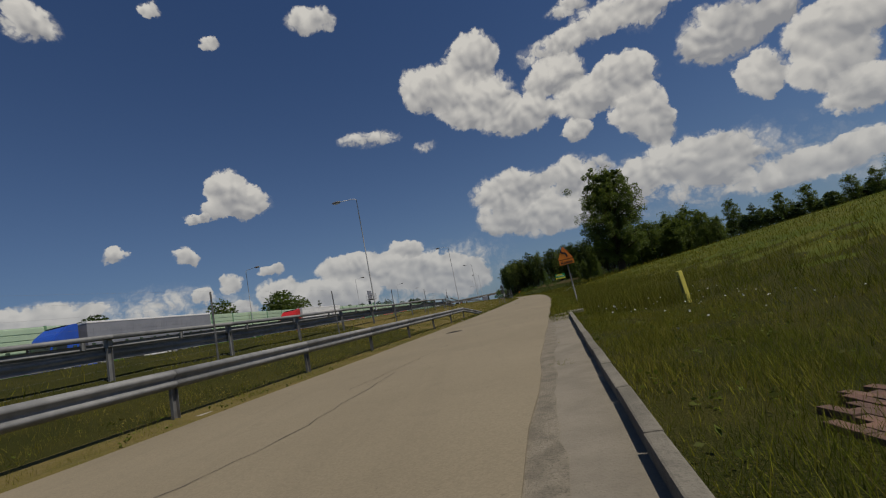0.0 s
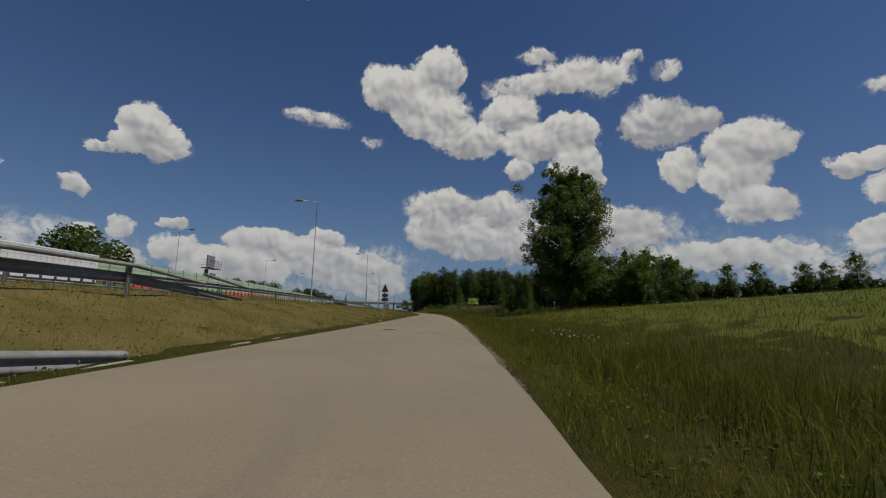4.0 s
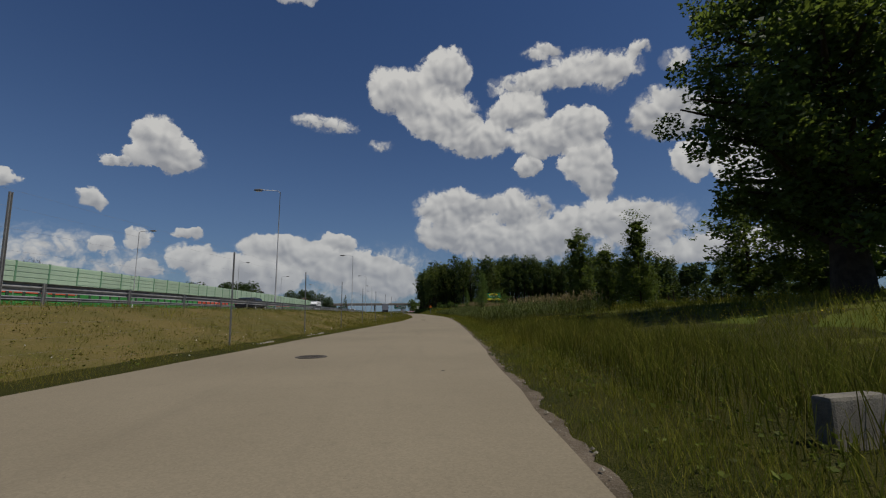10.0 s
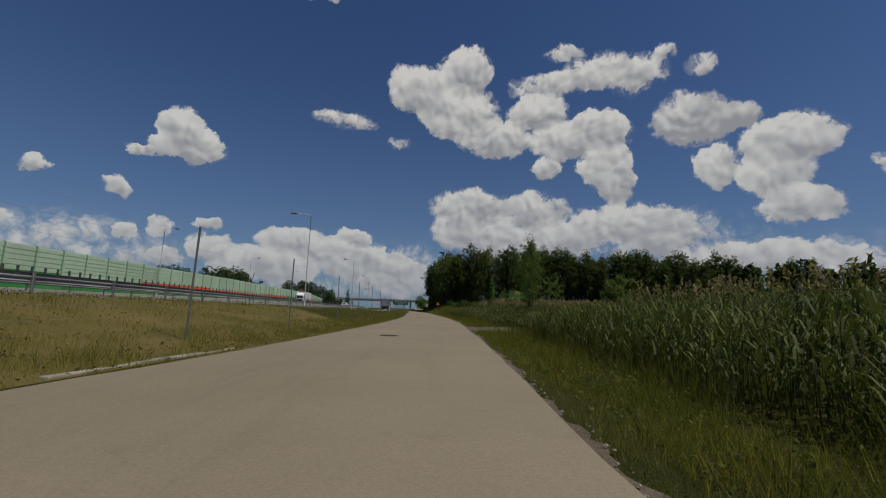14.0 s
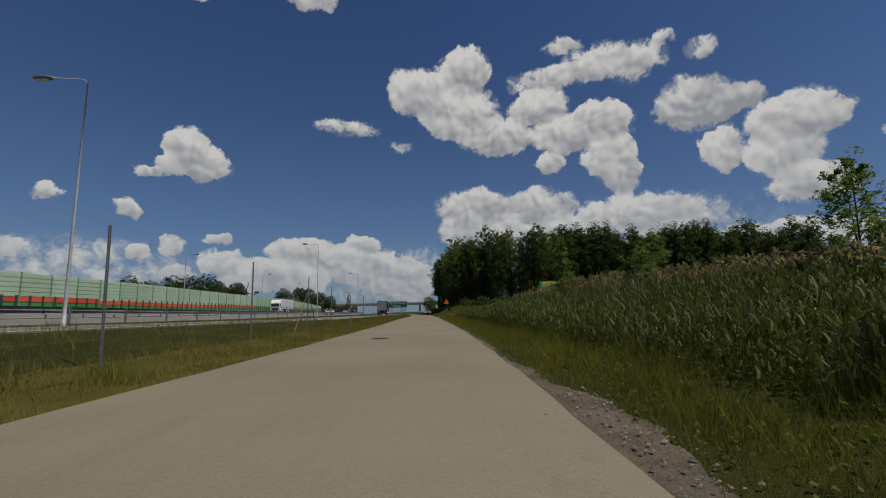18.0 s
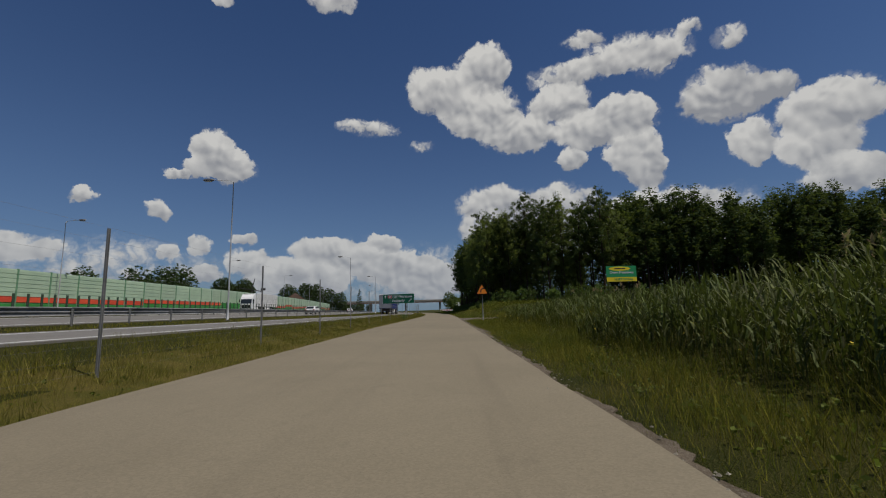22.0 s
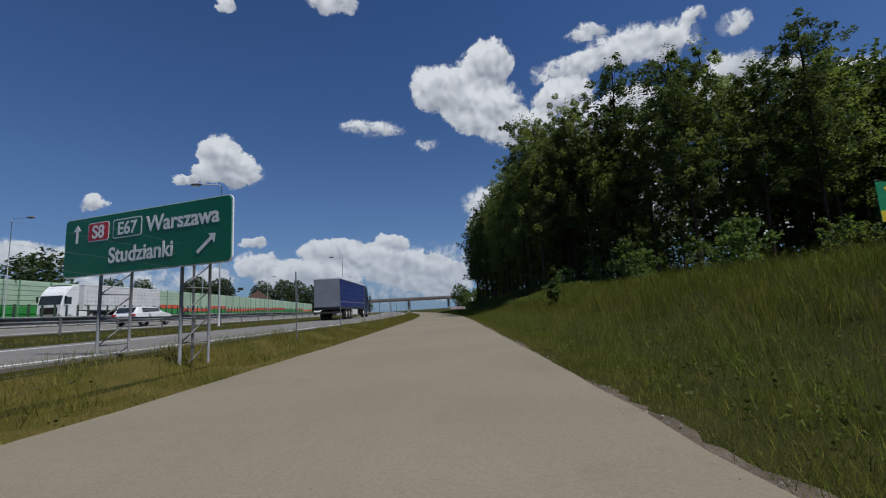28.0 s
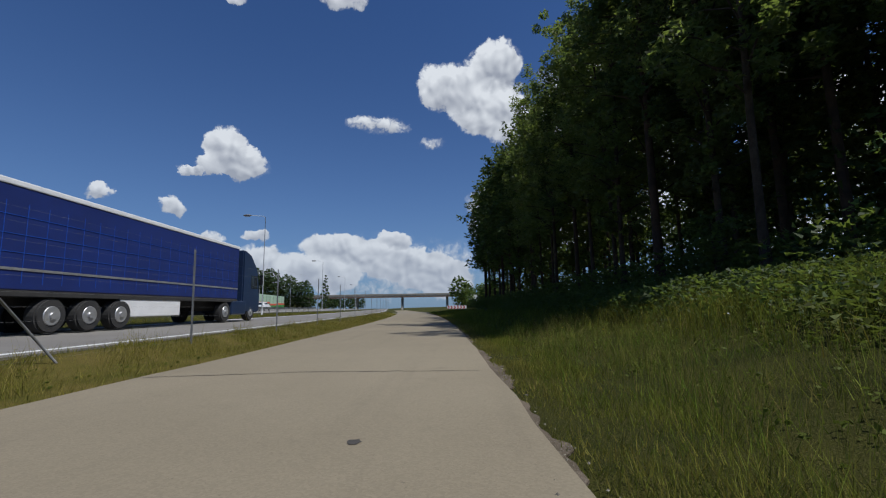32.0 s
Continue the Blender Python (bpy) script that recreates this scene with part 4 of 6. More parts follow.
def words(text, size, x, z, material, parent, y=-0.03, wide=1.0, align="LEFT", turn=0.0):
    """Lettering on a board whose face looks to -y."""
    cu = bpy.data.curves.new("lettering", "FONT")
    cu.body, cu.size, cu.align_x, cu.extrude, cu.offset = text, size, align, 0.002, size * 0.022
    cu.materials.append(material)
    ob = new("lettering", cu)
    ob.parent = parent
    ob.matrix_basis = pose(x, y, z, 90, turn, 0) @ Matrix.Diagonal((wide, 1, 1, 1))
    return ob


def outline(pts, thick, y=0.0):
    """A flat plate from an outline in x, z, its face towards -y."""
    bm = bmesh.new()
    front = [bm.verts.new((x, y - thick / 2, z)) for x, z in pts]
    back = [bm.verts.new((x, y + thick / 2, z)) for x, z in pts]
    bm.faces.new(front), bm.faces.new(back[::-1])
    for k in range(len(pts)):
        j = (k + 1) % len(pts)
        bm.faces.new((front[j], front[k], back[k], back[j]))
    bmesh.ops.recalc_face_normals(bm, faces=bm.faces)
    return bm


def rounded(w, h, r, cx=0.0, cz=0.0, n=5):
    pts = []
    for sx_, sz_, a0 in ((1, 1, 0), (-1, 1, 90), (-1, -1, 180), (1, -1, 270)):
        for k in range(n):
            a = radians(a0 + 90 * k / (n - 1))
            pts.append((cx + sx_ * (w / 2 - r) + r * math.cos(a), cz + sz_ * (h / 2 - r) + r * math.sin(a)))
    return pts


def triangle(side, r, cz=0.0):
    """A rounded triangle that points up, centred on its box."""
    h = side * math.sqrt(3) / 2
    pts = []
    for (px, pz), a0 in (((side / 2 - r * 1.73, -h / 2 + r), -90), ((0, h / 2 - 2 * r), 30), ((-side / 2 + r * 1.73, -h / 2 + r), 150)):
        for k in range(6):
            a = radians(a0 + 120 * k / 5)
            pts.append((px + r * math.cos(a), cz + pz + r * math.sin(a)))
    return pts


def stroke(pts, w, y, thick=0.004):
    """A bent bar of even width through points in x, z."""
    left, right = [], []
    for i, (x, z) in enumerate(pts):
        a, b = pts[max(i - 1, 0)], pts[min(i + 1, len(pts) - 1)]
        d = Vector((b[0] - a[0], b[1] - a[1])).normalized()
        left.append((x - d.y * w / 2, z + d.x * w / 2)), right.append((x + d.y * w / 2, z - d.x * w / 2))
    bm = bmesh.new()
    va = [[bm.verts.new((x, yy, z)) for x, z in side] for yy in (y - thick, y) for side in (left, right)]
    for k in range(len(pts) - 1):
        bm.faces.new((va[0][k], va[0][k + 1], va[1][k + 1], va[1][k]))
        bm.faces.new((va[2][k + 1], va[2][k], va[3][k], va[3][k + 1]))
        bm.faces.new((va[0][k + 1], va[0][k], va[2][k], va[2][k + 1]))
        bm.faces.new((va[1][k], va[1][k + 1], va[3][k + 1], va[3][k]))
    bmesh.ops.recalc_face_normals(bm, faces=bm.faces)
    return bm


def direction_sign():
    th = empty("direction_sign", place(226.3, -7.25, 0.0, -17.5, top=0.12) @ Matrix.Scale(0.905, 4), "large green motorway direction sign with white lettering on lattice legs", "road sign")
    W, Hh, zc = 4.75, 1.28, 2.62
    board = part("board", outline(rounded(W, Hh, 0.10, 0, zc), 0.05), M["sign_green"], th)
    part("border", outline(rounded(W + 0.05, Hh + 0.05, 0.12, 0, zc), 0.03, 0.008), M["sign_white"], board, "white rim")
    y = -0.031
    part("red_field", outline(rounded(0.62, 0.38, 0.05, -1.30, zc + 0.30), 0.006, y), M["sign_red"], board)
    part("red_field_rim", outline(rounded(0.66, 0.42, 0.06, -1.30, zc + 0.30), 0.004, y + 0.004), M["sign_white"], board)
    words("S8", 0.40, -1.30, zc + 0.165, M["sign_white"], board, y - 0.006, 1.0, "CENTER")
    part("number_rim", outline(rounded(0.86, 0.42, 0.06, -0.42, zc + 0.30), 0.004, y + 0.003), M["sign_white"], board)
    part("number_field", outline(rounded(0.81, 0.37, 0.05, -0.42, zc + 0.30), 0.006, y), M["sign_green"], board)
    words("E67", 0.38, -0.42, zc + 0.17, M["sign_white"], board, y - 0.006, 1.0, "CENTER")
    words("Warszawa", 0.46, 0.14, zc + 0.15, M["sign_white"], board, y, 1.0)
    words("Studzianki", 0.46, -0.95, zc - 0.42, M["sign_white"], board, y, 1.0)
    for (x0, z0, x1, z1) in ((-1.98, 0.10, -1.98, 0.40), (1.55, -0.42, 1.92, -0.14)):
        d = Vector((x1 - x0, z1 - z0)).normalized()
        part("arrow", stroke([(x0, zc + z0), (x1, zc + z1)], 0.075, y), M["sign_white"], board)
        tip = Vector((x1, zc + z1)) + d * 0.11
        n = Vector((-d.y, d.x))
        bk = Vector((x1, zc + z1)) - d * 0.03
        part("arrow_head", outline([tuple(tip), tuple(bk + n * 0.12), tuple(bk - n * 0.12)], 0.005, y), M["sign_white"], board)
    for x in (-1.3, 1.05):
        leg = part("leg", tube(bmesh.new(), [(x, 0.08, -0.75), (x, 0.08, 3.15)], 0.034, 8), M["zinc"], th)
        part("rear_leg", tube(bmesh.new(), [(x, 0.75, -0.75), (x, 0.75, 2.9)], 0.03, 8), M["zinc"], th)
        bm = bmesh.new()
        for k in range(5):
            z0 = -0.1 + k * 0.55
            tube(bm, [(x, 0.08, z0), (x, 0.75, z0 + 0.5)], 0.015, 5)
            tube(bm, [(x, 0.08, z0), (x, 0.75, z0)], 0.015, 5)
        part("lattice", bm, M["zinc_dark"], th)
    bm = bmesh.new()
    for z in (zc - 0.4, zc, zc + 0.4):
        box(bm, 0, 0.04, z, W - 0.1, 0.04, 0.05)
    part("stiffener", bm, M["zinc"], th)


direction_sign()


def warning_sign(s, u_, label, curve, plate="", top=2.75, lean=(0, 0), turn=0.0, side=0.78):
    th = empty("warning_sign", place(s, u_, 0, turn) @ pose(0, 0, 0, *lean), label, "road sign")
    k = side / 0.90
    g = top - 0.42 * k
    face = part("face", outline(triangle(side, 0.04, g), 0.02), M["sign_orange"], th)
    part("rim", outline(triangle(side + 0.03, 0.048, g), 0.012, 0.004), M["sign_red"], face, "narrow red rim")
    part("symbol", stroke([(k * x, g + k * z) for x, z in curve], 0.08, -0.012), M["sign_black"], face, "black bend arrow")
    if plate:
        pl = part("plate", outline(rounded(0.74, 0.25, 0.03, 0.02, g - 0.50), 0.02), M["sign_orange"], th)
        part("plate_rim", outline(rounded(0.755, 0.265, 0.035, 0.02, g - 0.50), 0.012, 0.005), M["sign_black"], pl)
        words(plate, 0.20, 0.02, g - 0.565, M["sign_black"], pl, -0.014, 1.05, "CENTER")
    part("pole", tube(bmesh.new(), [(0.02, 0.04, -0.3), (0.02, 0.04, top - 0.1)], 0.031, 10), M["zinc"], th)
    bm = bmesh.new()
    for z in (g - 0.2, g + 0.08):
        box(bm, 0.02, 0.03, z, 0.14, 0.06, 0.04, 0.008)
    part("clamp", bm, M["zinc_dark"], th)


warning_sign(23.05, 1.35, "orange triangular bend warning sign with a plate on a leaning pole",
             [(0.13, -0.27), (0.10, -0.10), (0.04, -0.03), (-0.10, 0.00), (-0.15, 0.05), (-0.15, 0.20)], "Koniec", 3.02, (0, -1.5, 0), -6)
warning_sign(203.2, 1.35, "orange triangular bend warning sign on a grey pole in tall grass",
             [(-0.10, -0.26), (-0.08, -0.10), (-0.02, 0.0), (0.08, 0.06), (0.20, 0.08)], "", 2.75)
# a sign for the other direction, seen from behind
th = empty("warning_sign", place(68.3, -6.3, 0, -33), "grey back of a triangular road sign on a fence-side pole", "road sign")
part("back_plate", outline(triangle(0.82, 0.045, 2.75), 0.02), M["zinc_dark"], th)
part("small_plate", outline(rounded(0.62, 0.30, 0.03, 0, 2.12), 0.02), M["zinc_dark"], th)
part("small_plate", outline(rounded(0.68, 0.30, 0.03, 0, 1.76), 0.02), M["zinc_dark"], th)
part("pole", tube(bmesh.new(), [(0, -0.04, -0.3), (0, -0.04, 3.1)], 0.031, 10), M["zinc"], th)
for z in (1.76, 2.12, 2.5, 2.85):
    part("stiffener", boxed(0, -0.03, z, 0.5 if z > 2.3 else 0.4, 0.05, 0.04, 0.006), M["zinc"], th)

# yellow marker post
th = empty("marker_post", place(12.6, 3.65, 0.08, 22) @ pose(0, 0, 0, 0, -3), "square yellow concrete marker post standing in the meadow grass", "marker post")
part("shaft", boxed(0, 0, 0.30, 0.12, 0.12, 0.98, 0.012), M["paint_yellow"], th)
# its vertical lettering runs down the shaded face
pr = words("DROGOWY", 0.09, 0, 0, M["sign_black"], th, 0, 0.8)
pr.matrix_basis = pose(-0.0645, -0.03, 0.20, 0, -90, 0) @ pose(0, 0, 0, 0, 0, 0)

# billboard at the forest edge
p_ = place(246.8, 30.2, 0, 4) @ Matrix.Scale(0.89, 4) @ pose(0, 0, 1.5)
th = empty("billboard", p_, "green and yellow advertising board on posts in front of the forest", "billboard")
bz = 3.55
b_ = part("board", outline(rounded(6.2, 3.1, 0.04, 0, bz), 0.06), M["bill_green"], th)
part("yellow_band", outline(rounded(6.15, 0.85, 0.02, 0, bz - 1.10), 0.01, -0.034), M["bill_yellow"], b_)
ov = [(2.2 * math.cos(a) - 0.3, bz + 1.02 + 0.42 * math.sin(a)) for a in np.linspace(0, 2 * math.pi, 28)[:-1]]
part("oval", outline(ov, 0.012, -0.036), M["bill_yellow"], b_, "yellow oval emblem")
part("emblem_bar", outline(rounded(2.2, 0.22, 0.05, -0.3, bz + 1.02), 0.006, -0.044), M["sign_black"], b_)
words("Drzwi Przesuwne", 0.68, 0.05, bz + 0.05, M["white"], b_, -0.045, 1.0, "CENTER")
words("HURTOWNIA", 0.62, 0.4, bz - 1.30, M["bill_green"], b_, -0.055, 1.0, "CENTER")
for x in (-2.6, 0, 2.6):
    part("post", tube(bmesh.new(), [(x, 0.12, -2.1), (x, 0.12, bz + 1.5)], 0.08, 8), M["bark"], th)

# manhole covers in the asphalt
def manhole(s, u_):
    th = empty("manhole_cover", place(s, u_, 0, 30, top=0.0), "round cast-iron manhole cover set in the asphalt", "manhole cover", "manhole covers")
    bm = bmesh.new()
    bmesh.ops.create_cone(bm, cap_ends=True, segments=40, radius1=0.315, radius2=0.31, depth=0.05, matrix=Matrix.Translation((0, 0, 0.003)))
    part("frame", bm, M["tar"], th)
    bm = bmesh.new()
    bmesh.ops.create_cone(bm, cap_ends=True, segments=40, radius1=0.285, radius2=0.28, depth=0.05, matrix=Matrix.Translation((0, 0, 0.006)))
    lid = part("lid", bm, M["iron"], th)
    bm = bmesh.new()
    for i in range(-5, 6):
        for j in range(-5, 6):
            if i * i + j * j < 27:
                box(bm, i * 0.048, j * 0.048, 0.034, 0.03, 0.012, 0.008, turn=pose(0, 0, 0, 0, 0, 45 if (i + j) % 2 else -45))
    tagged(part("tread", bm, M["iron"], lid), "raised cross-shaped tread", kind="stuff")


for s, u_ in ((16.2, -3.62), (50.65, -3.56), (86.7, -3.56), (123.4, -2.95), (155.7, -3.22)):
    manhole(s, u_)


# ---------------- vehicles ----------------
M["tarp_blue"] = surface("blue_tarpaulin", (0.008, 0.022, 0.135), (0.007, 0.018, 0.11), 0.8, 30.0, 0.55, bump=0.15, depth=0.02)
M["tarp_grey"] = surface("grey_tarpaulin", (0.20, 0.21, 0.24), (0.17, 0.18, 0.21), 0.8, 30.0, 0.6, bump=0.15, depth=0.02)
M["tarp_white"] = surface("white_trailer_side", (0.66, 0.66, 0.65), (0.58, 0.58, 0.57), 0.8, 30.0, 0.5, bump=0.06)
M["cab_blue"] = surface("dark_blue_paint", (0.014, 0.028, 0.07), (0.012, 0.024, 0.06), 2.0, 60.0, 0.3, bump=0.0)
M["cab_bright"] = surface("bright_blue_paint", (0.02, 0.08, 0.42), (0.02, 0.07, 0.36), 2.0, 60.0, 0.3, bump=0.0)
M["cab_red"] = surface("red_paint", (0.45, 0.02, 0.02), (0.40, 0.02, 0.02), 2.0, 60.0, 0.3, bump=0.0)
M["cab_white"] = surface("white_paint", (0.72, 0.72, 0.72), (0.66, 0.66, 0.66), 2.0, 60.0, 0.3, bump=0.0)
M["cab_black"] = surface("black_paint", (0.012, 0.012, 0.014), (0.016, 0.016, 0.018), 2.0, 60.0, 0.25, bump=0.0)
M["tyre"] = surface("black_rubber", (0.018, 0.018, 0.018), (0.028, 0.026, 0.025), 3.0, 90.0, 0.9)
M["glass_dark"] = surface("tinted_window_glass", (0.02, 0.025, 0.03), (0.025, 0.03, 0.035), 1.0, 40.0, 0.08, bump=0.0)
M["alu"] = surface("bare_aluminium", (0.50, 0.50, 0.50), (0.42, 0.42, 0.42), 4.0, 90.0, 0.4, 0.7, bump=0.05)


def wheel(parent, x, y, r=0.5, w=0.3, rim="alu"):
    bm = bmesh.new()
    bmesh.ops.create_cone(bm, cap_ends=True, segments=28, radius1=r, radius2=r, depth=w, matrix=Matrix.Translation((x, y, r)) @ pose(0, 0, 0, 0, 90, 0))
    bmesh.ops.bevel(bm, geom=[e for e in bm.edges if len(e.link_faces) == 2 and max(len(f.verts) for f in e.link_faces) > 4], offset=0.05, segments=2, affect="EDGES")
    wh = part("wheel", bm, M["tyre"], parent, "black tyre")
    side = 1 if x > 0 else -1
    bm = bmesh.new()
    bmesh.ops.create_cone(bm, cap_ends=True, segments=24, radius1=r * 0.58, radius2=r * 0.52, depth=0.05, matrix=Matrix.Translation((x + side * (w / 2 - 0.005), y, r)) @ pose(0, 0, 0, 0, 90 * side, 0))
    bmesh.ops.create_cone(bm, cap_ends=True, segments=12, radius1=r * 0.24, radius2=r * 0.18, depth=0.14, matrix=Matrix.Translation((x + side * (w / 2), y, r)) @ pose(0, 0, 0, 0, 90 * side, 0))
    rm = part("rim", bm, M[rim], wh, "steel rim")
    return wh


def lorry(m, label, tarp, cab_mat, skirt=True, group=""):
    """An articulated lorry heading to +y; the trailer's rear at y = 0."""
    th = empty("lorry", m, label, "lorry", group)
    L, Wd, top, floor = 13.6, 2.5, 4.0, 1.18
    part("curtain_side", boxed(0, L / 2, (top + floor) / 2 - 0.05, Wd, L, top - floor - 0.12, 0.03), M[tarp], th)
    bm = bmesh.new()
    box(bm, 0, L / 2, top - 0.06, Wd + 0.05, L + 0.04, 0.16, 0.03)
    part("roof_rail", bm, M["cab_white"], th)
    bm = bmesh.new()
    for x in (-Wd / 2 - 0.012, Wd / 2 + 0.012):
        box(bm, x, L / 2, 1.72, 0.012, L - 0.1, 0.07)
    part("light_stripe", bm, M["alu"], th)
    bm = bmesh.new()
    for x in (-Wd / 2 - 0.008, Wd / 2 + 0.008):
        for k in range(22):
            box(bm, x, 0.4 + k * 0.605, 2.4, 0.008, 0.012, 2.1)
        for z in (2.15, 2.62, 3.1):
            box(bm, x, L / 2, z, 0.006, L - 0.3, 0.015)
    part("strap", bm, M["tarp_grey"] if tarp != "tarp_blue" else M["cab_bright"], th)
    bm = bmesh.new()
    box(bm, 0, L / 2, floor - 0.08, Wd, L, 0.16, 0.01)
    for x in (-0.5, 0.5):
        box(bm, x, L / 2, 0.92, 0.14, L - 1, 0.30)
    box(bm, 0, 0.0, 0.72, Wd, 0.12, 0.16)
    part("chassis", bm, M["tyre"], th)
    part("rear_door", boxed(0, -0.02, 2.55, Wd - 0.1, 0.05, 2.6, 0.01), M["tarp_grey"], th)
    if skirt:
        for x in (-1.2, 1.2):
            part("side_box", boxed(x, 6.9, 0.72, 0.05, 3.4, 0.62, 0.03), M["cab_white"], th, "white side box under the trailer")
    for y in (2.6, 3.91, 5.22):
        for x in (-1.08, 1.08):
            wheel(th, x, y, 0.5, 0.36)
    # tractor
    for x in (-1.06, 1.06):
        wheel(th, x, 12.4, 0.52, 0.34)
        wheel(th, x, 15.3, 0.52, 0.32)
    bm = bmesh.new()
    box(bm, 0, 13.4, 0.75, 1.0, 5.2, 0.35, 0.02)
    part("frame", bm, M["tyre"], th)
    for x in (-1.12, 1.12):
        part("fuel_tank", boxed(x, 13.8, 0.72, 0.28, 1.6, 0.72, 0.06), M[cab_mat], th)
    prof = [(14.25, 0.45), (16.35, 0.45), (16.45, 0.7), (16.42, 1.75), (16.15, 2.75), (15.9, 3.15), (15.2, 3.75), (14.6, 3.92), (14.25, 3.92)]
    bm = bmesh.new()
    rows = [[bm.verts.new((x, y, z)) for y, z in prof] for x in (-1.24, 1.24)]
    bm.faces.new(rows[0]), bm.faces.new(rows[1][::-1])
    for k in range(len(prof)):
        j = (k + 1) % len(prof)
        bm.faces.new((rows[0][j], rows[0][k], rows[1][k], rows[1][j]))
    bmesh.ops.recalc_face_normals(bm, faces=bm.faces)
    bmesh.ops.bevel(bm, geom=list(bm.edges), offset=0.07, segments=2, affect="EDGES")
    cab = part("cab", bm, M[cab_mat], th)
    for x in (-1.245, 1.245):
        part("side_window", boxed(x, 15.65, 2.2, 0.02, 0.85, 0.75, 0.008), M["glass_dark"], cab)
    part("windscreen", boxed(0, 16.30, 2.25, 2.2, 0.04, 0.95, 0.01, turn=pose(0, 0, 0, 14)), M["glass_dark"], cab)
    part("grille", boxed(0, 16.46, 1.15, 1.7, 0.04, 0.7, 0.01), M["cab_black"], cab)
    for x in (-0.95, 0.95):
        part("headlight", boxed(x, 16.45, 0.72, 0.42, 0.06, 0.22, 0.02), M["alu"], cab)
        mr = part("mirror", boxed(x / 0.95 * 1.42, 16.2, 2.35, 0.16, 0.12, 0.62, 0.03), M["cab_black"], cab)
    part("deflector", boxed(0, 14.75, 3.75, 2.1, 0.8, 0.25, 0.06), M["cab_black"], cab)
    return th


def road_pose(s, u_, turn=0.0):
    return place(s, u_ - (float(spread_out(s)) if u_ < -20 else 0.0), 0.06, turn)


lorry(road_pose(259.2, -12.9), "dark blue curtain-sided articulated lorry on the slip road", "tarp_blue", "cab_blue")
lorry(road_pose(281.0, -38.6, 180), "white articulated lorry on the far carriageway", "tarp_white", "cab_white", True)
lorry(road_pose(42.0, -38.6, 180), "lorry with grey trailer and blue cab on the far carriageway", "tarp_grey", "cab_bright", True)
lorry(road_pose(76.0, -38.6, 180), "lorry with white trailer and red cab on the far carriageway", "tarp_white", "cab_red", True)


def car(m, label, paint):
    th = empty("car", m, label, "car")
    prof = [(-2.15, 0.35), (-2.2, 0.75), (-2.1, 1.0), (-1.75, 1.42), (-0.9, 1.5), (0.3, 1.46), (1.0, 1.05), (1.95, 0.88), (2.15, 0.65), (2.1, 0.32)]
    bm = bmesh.new()
    rows = [[bm.verts.new((x * (1 if z < 1.1 else 0.82), y, z)) for y, z in prof] for x in (-0.9, 0.9)]
    bm.faces.new(rows[0]), bm.faces.new(rows[1][::-1])
    for k in range(len(prof)):
        j = (k + 1) % len(prof)
        bm.faces.new((rows[0][j], rows[0][k], rows[1][k], rows[1][j]))
    bmesh.ops.recalc_face_normals(bm, faces=bm.faces)
    bmesh.ops.bevel(bm, geom=list(bm.edges), offset=0.06, segments=2, affect="EDGES")
    body = part("body", bm, M[paint], th)
    for x in (-0.835, 0.835):
        part("side_window", boxed(x, -0.45, 1.24, 0.03, 1.9, 0.30, 0.01, turn=pose(0, 0, 0, 0, -22 if x > 0 else 22, 0)), M["glass_dark"], body)
        for y in (-1.35, 1.35):
            wheel(th, x * 0.98, y, 0.33, 0.22)
    part("rear_window", boxed(0, -1.97, 1.24, 1.3, 0.04, 0.42, 0.01, turn=pose(0, 0, 0, -38)), M["glass_dark"], body)
    part("windscreen", boxed(0, 0.72, 1.27, 1.35, 0.04, 0.62, 0.01, turn=pose(0, 0, 0, 58)), M["glass_dark"], body)
    for x in (-0.72, 0.72):
        part("tail_light", boxed(x, -2.17, 0.85, 0.26, 0.08, 0.16, 0.02), M["cab_red"], body)
    return th


car(road_pose(252.5, -21.6), "white hatchback car on the motorway", "cab_white")
car(road_pose(126.0, -21.4), "black estate car on the motorway", "cab_black")
car(road_pose(330.0, -25.0), "white hatchback car on the motorway", "cab_white")


# ---------------- trees and shrubs one by one ----------------
def copy_at(k_, x, y, z, scale, turn=0.0, label=""):
    c = copy_thing(k_, pose(x, y, z, 0, 0, turn) @ Matrix.Scale(scale, 4))
    if label:
        c["label"] = label
    return c


grove = np.random.RandomState(8)
broad = [tree("broadleaf_tree", place(104 + 4 * q, 27 + 6 * q, -0.1), "round-crowned broad-leaved tree in the meadow grove", 60 + q, 9.5 + q, 0.16, 0.03, 3.1, 5000, 0.19, M["leaf"], M["bark"], 26, 3, "round", 0.03, "meadow grove", 0.5, True, 0.95) for q in range(3)]
for k in range(13):
    s_, u_ = 101 + grove.uniform(0, 15), 24 + k * 1.35 + grove.uniform(-1, 1)
    p = at(s_, u_)
    copy_at(broad[k % 3], p[0], p[1], p[2] - 0.1, (0.95 - 0.022 * k) * grove.uniform(0.85, 1.1), grove.uniform(0, 360))
for az_, rr, sc in ((34.5, 150, 1.15), (39.5, 150, 1.0), (42.0, 152, 1.05), (45.8, 150, 0.95), (47.5, 158, 0.9), (49.5, 148, 1.1), (53.5, 140, 1.1), (55.5, 141, 1.15), (58.5, 150, 0.9), (64.0, 135, 1.0)):
    x, y = 3 + rr * math.sin(radians(az_)), 23 + rr * math.cos(radians(az_))
    copy_at(broad[int(az_) % 3], x, y, 8.4, sc * 0.78, az_ * 7, "round dark tree standing on the far rise of the meadow")


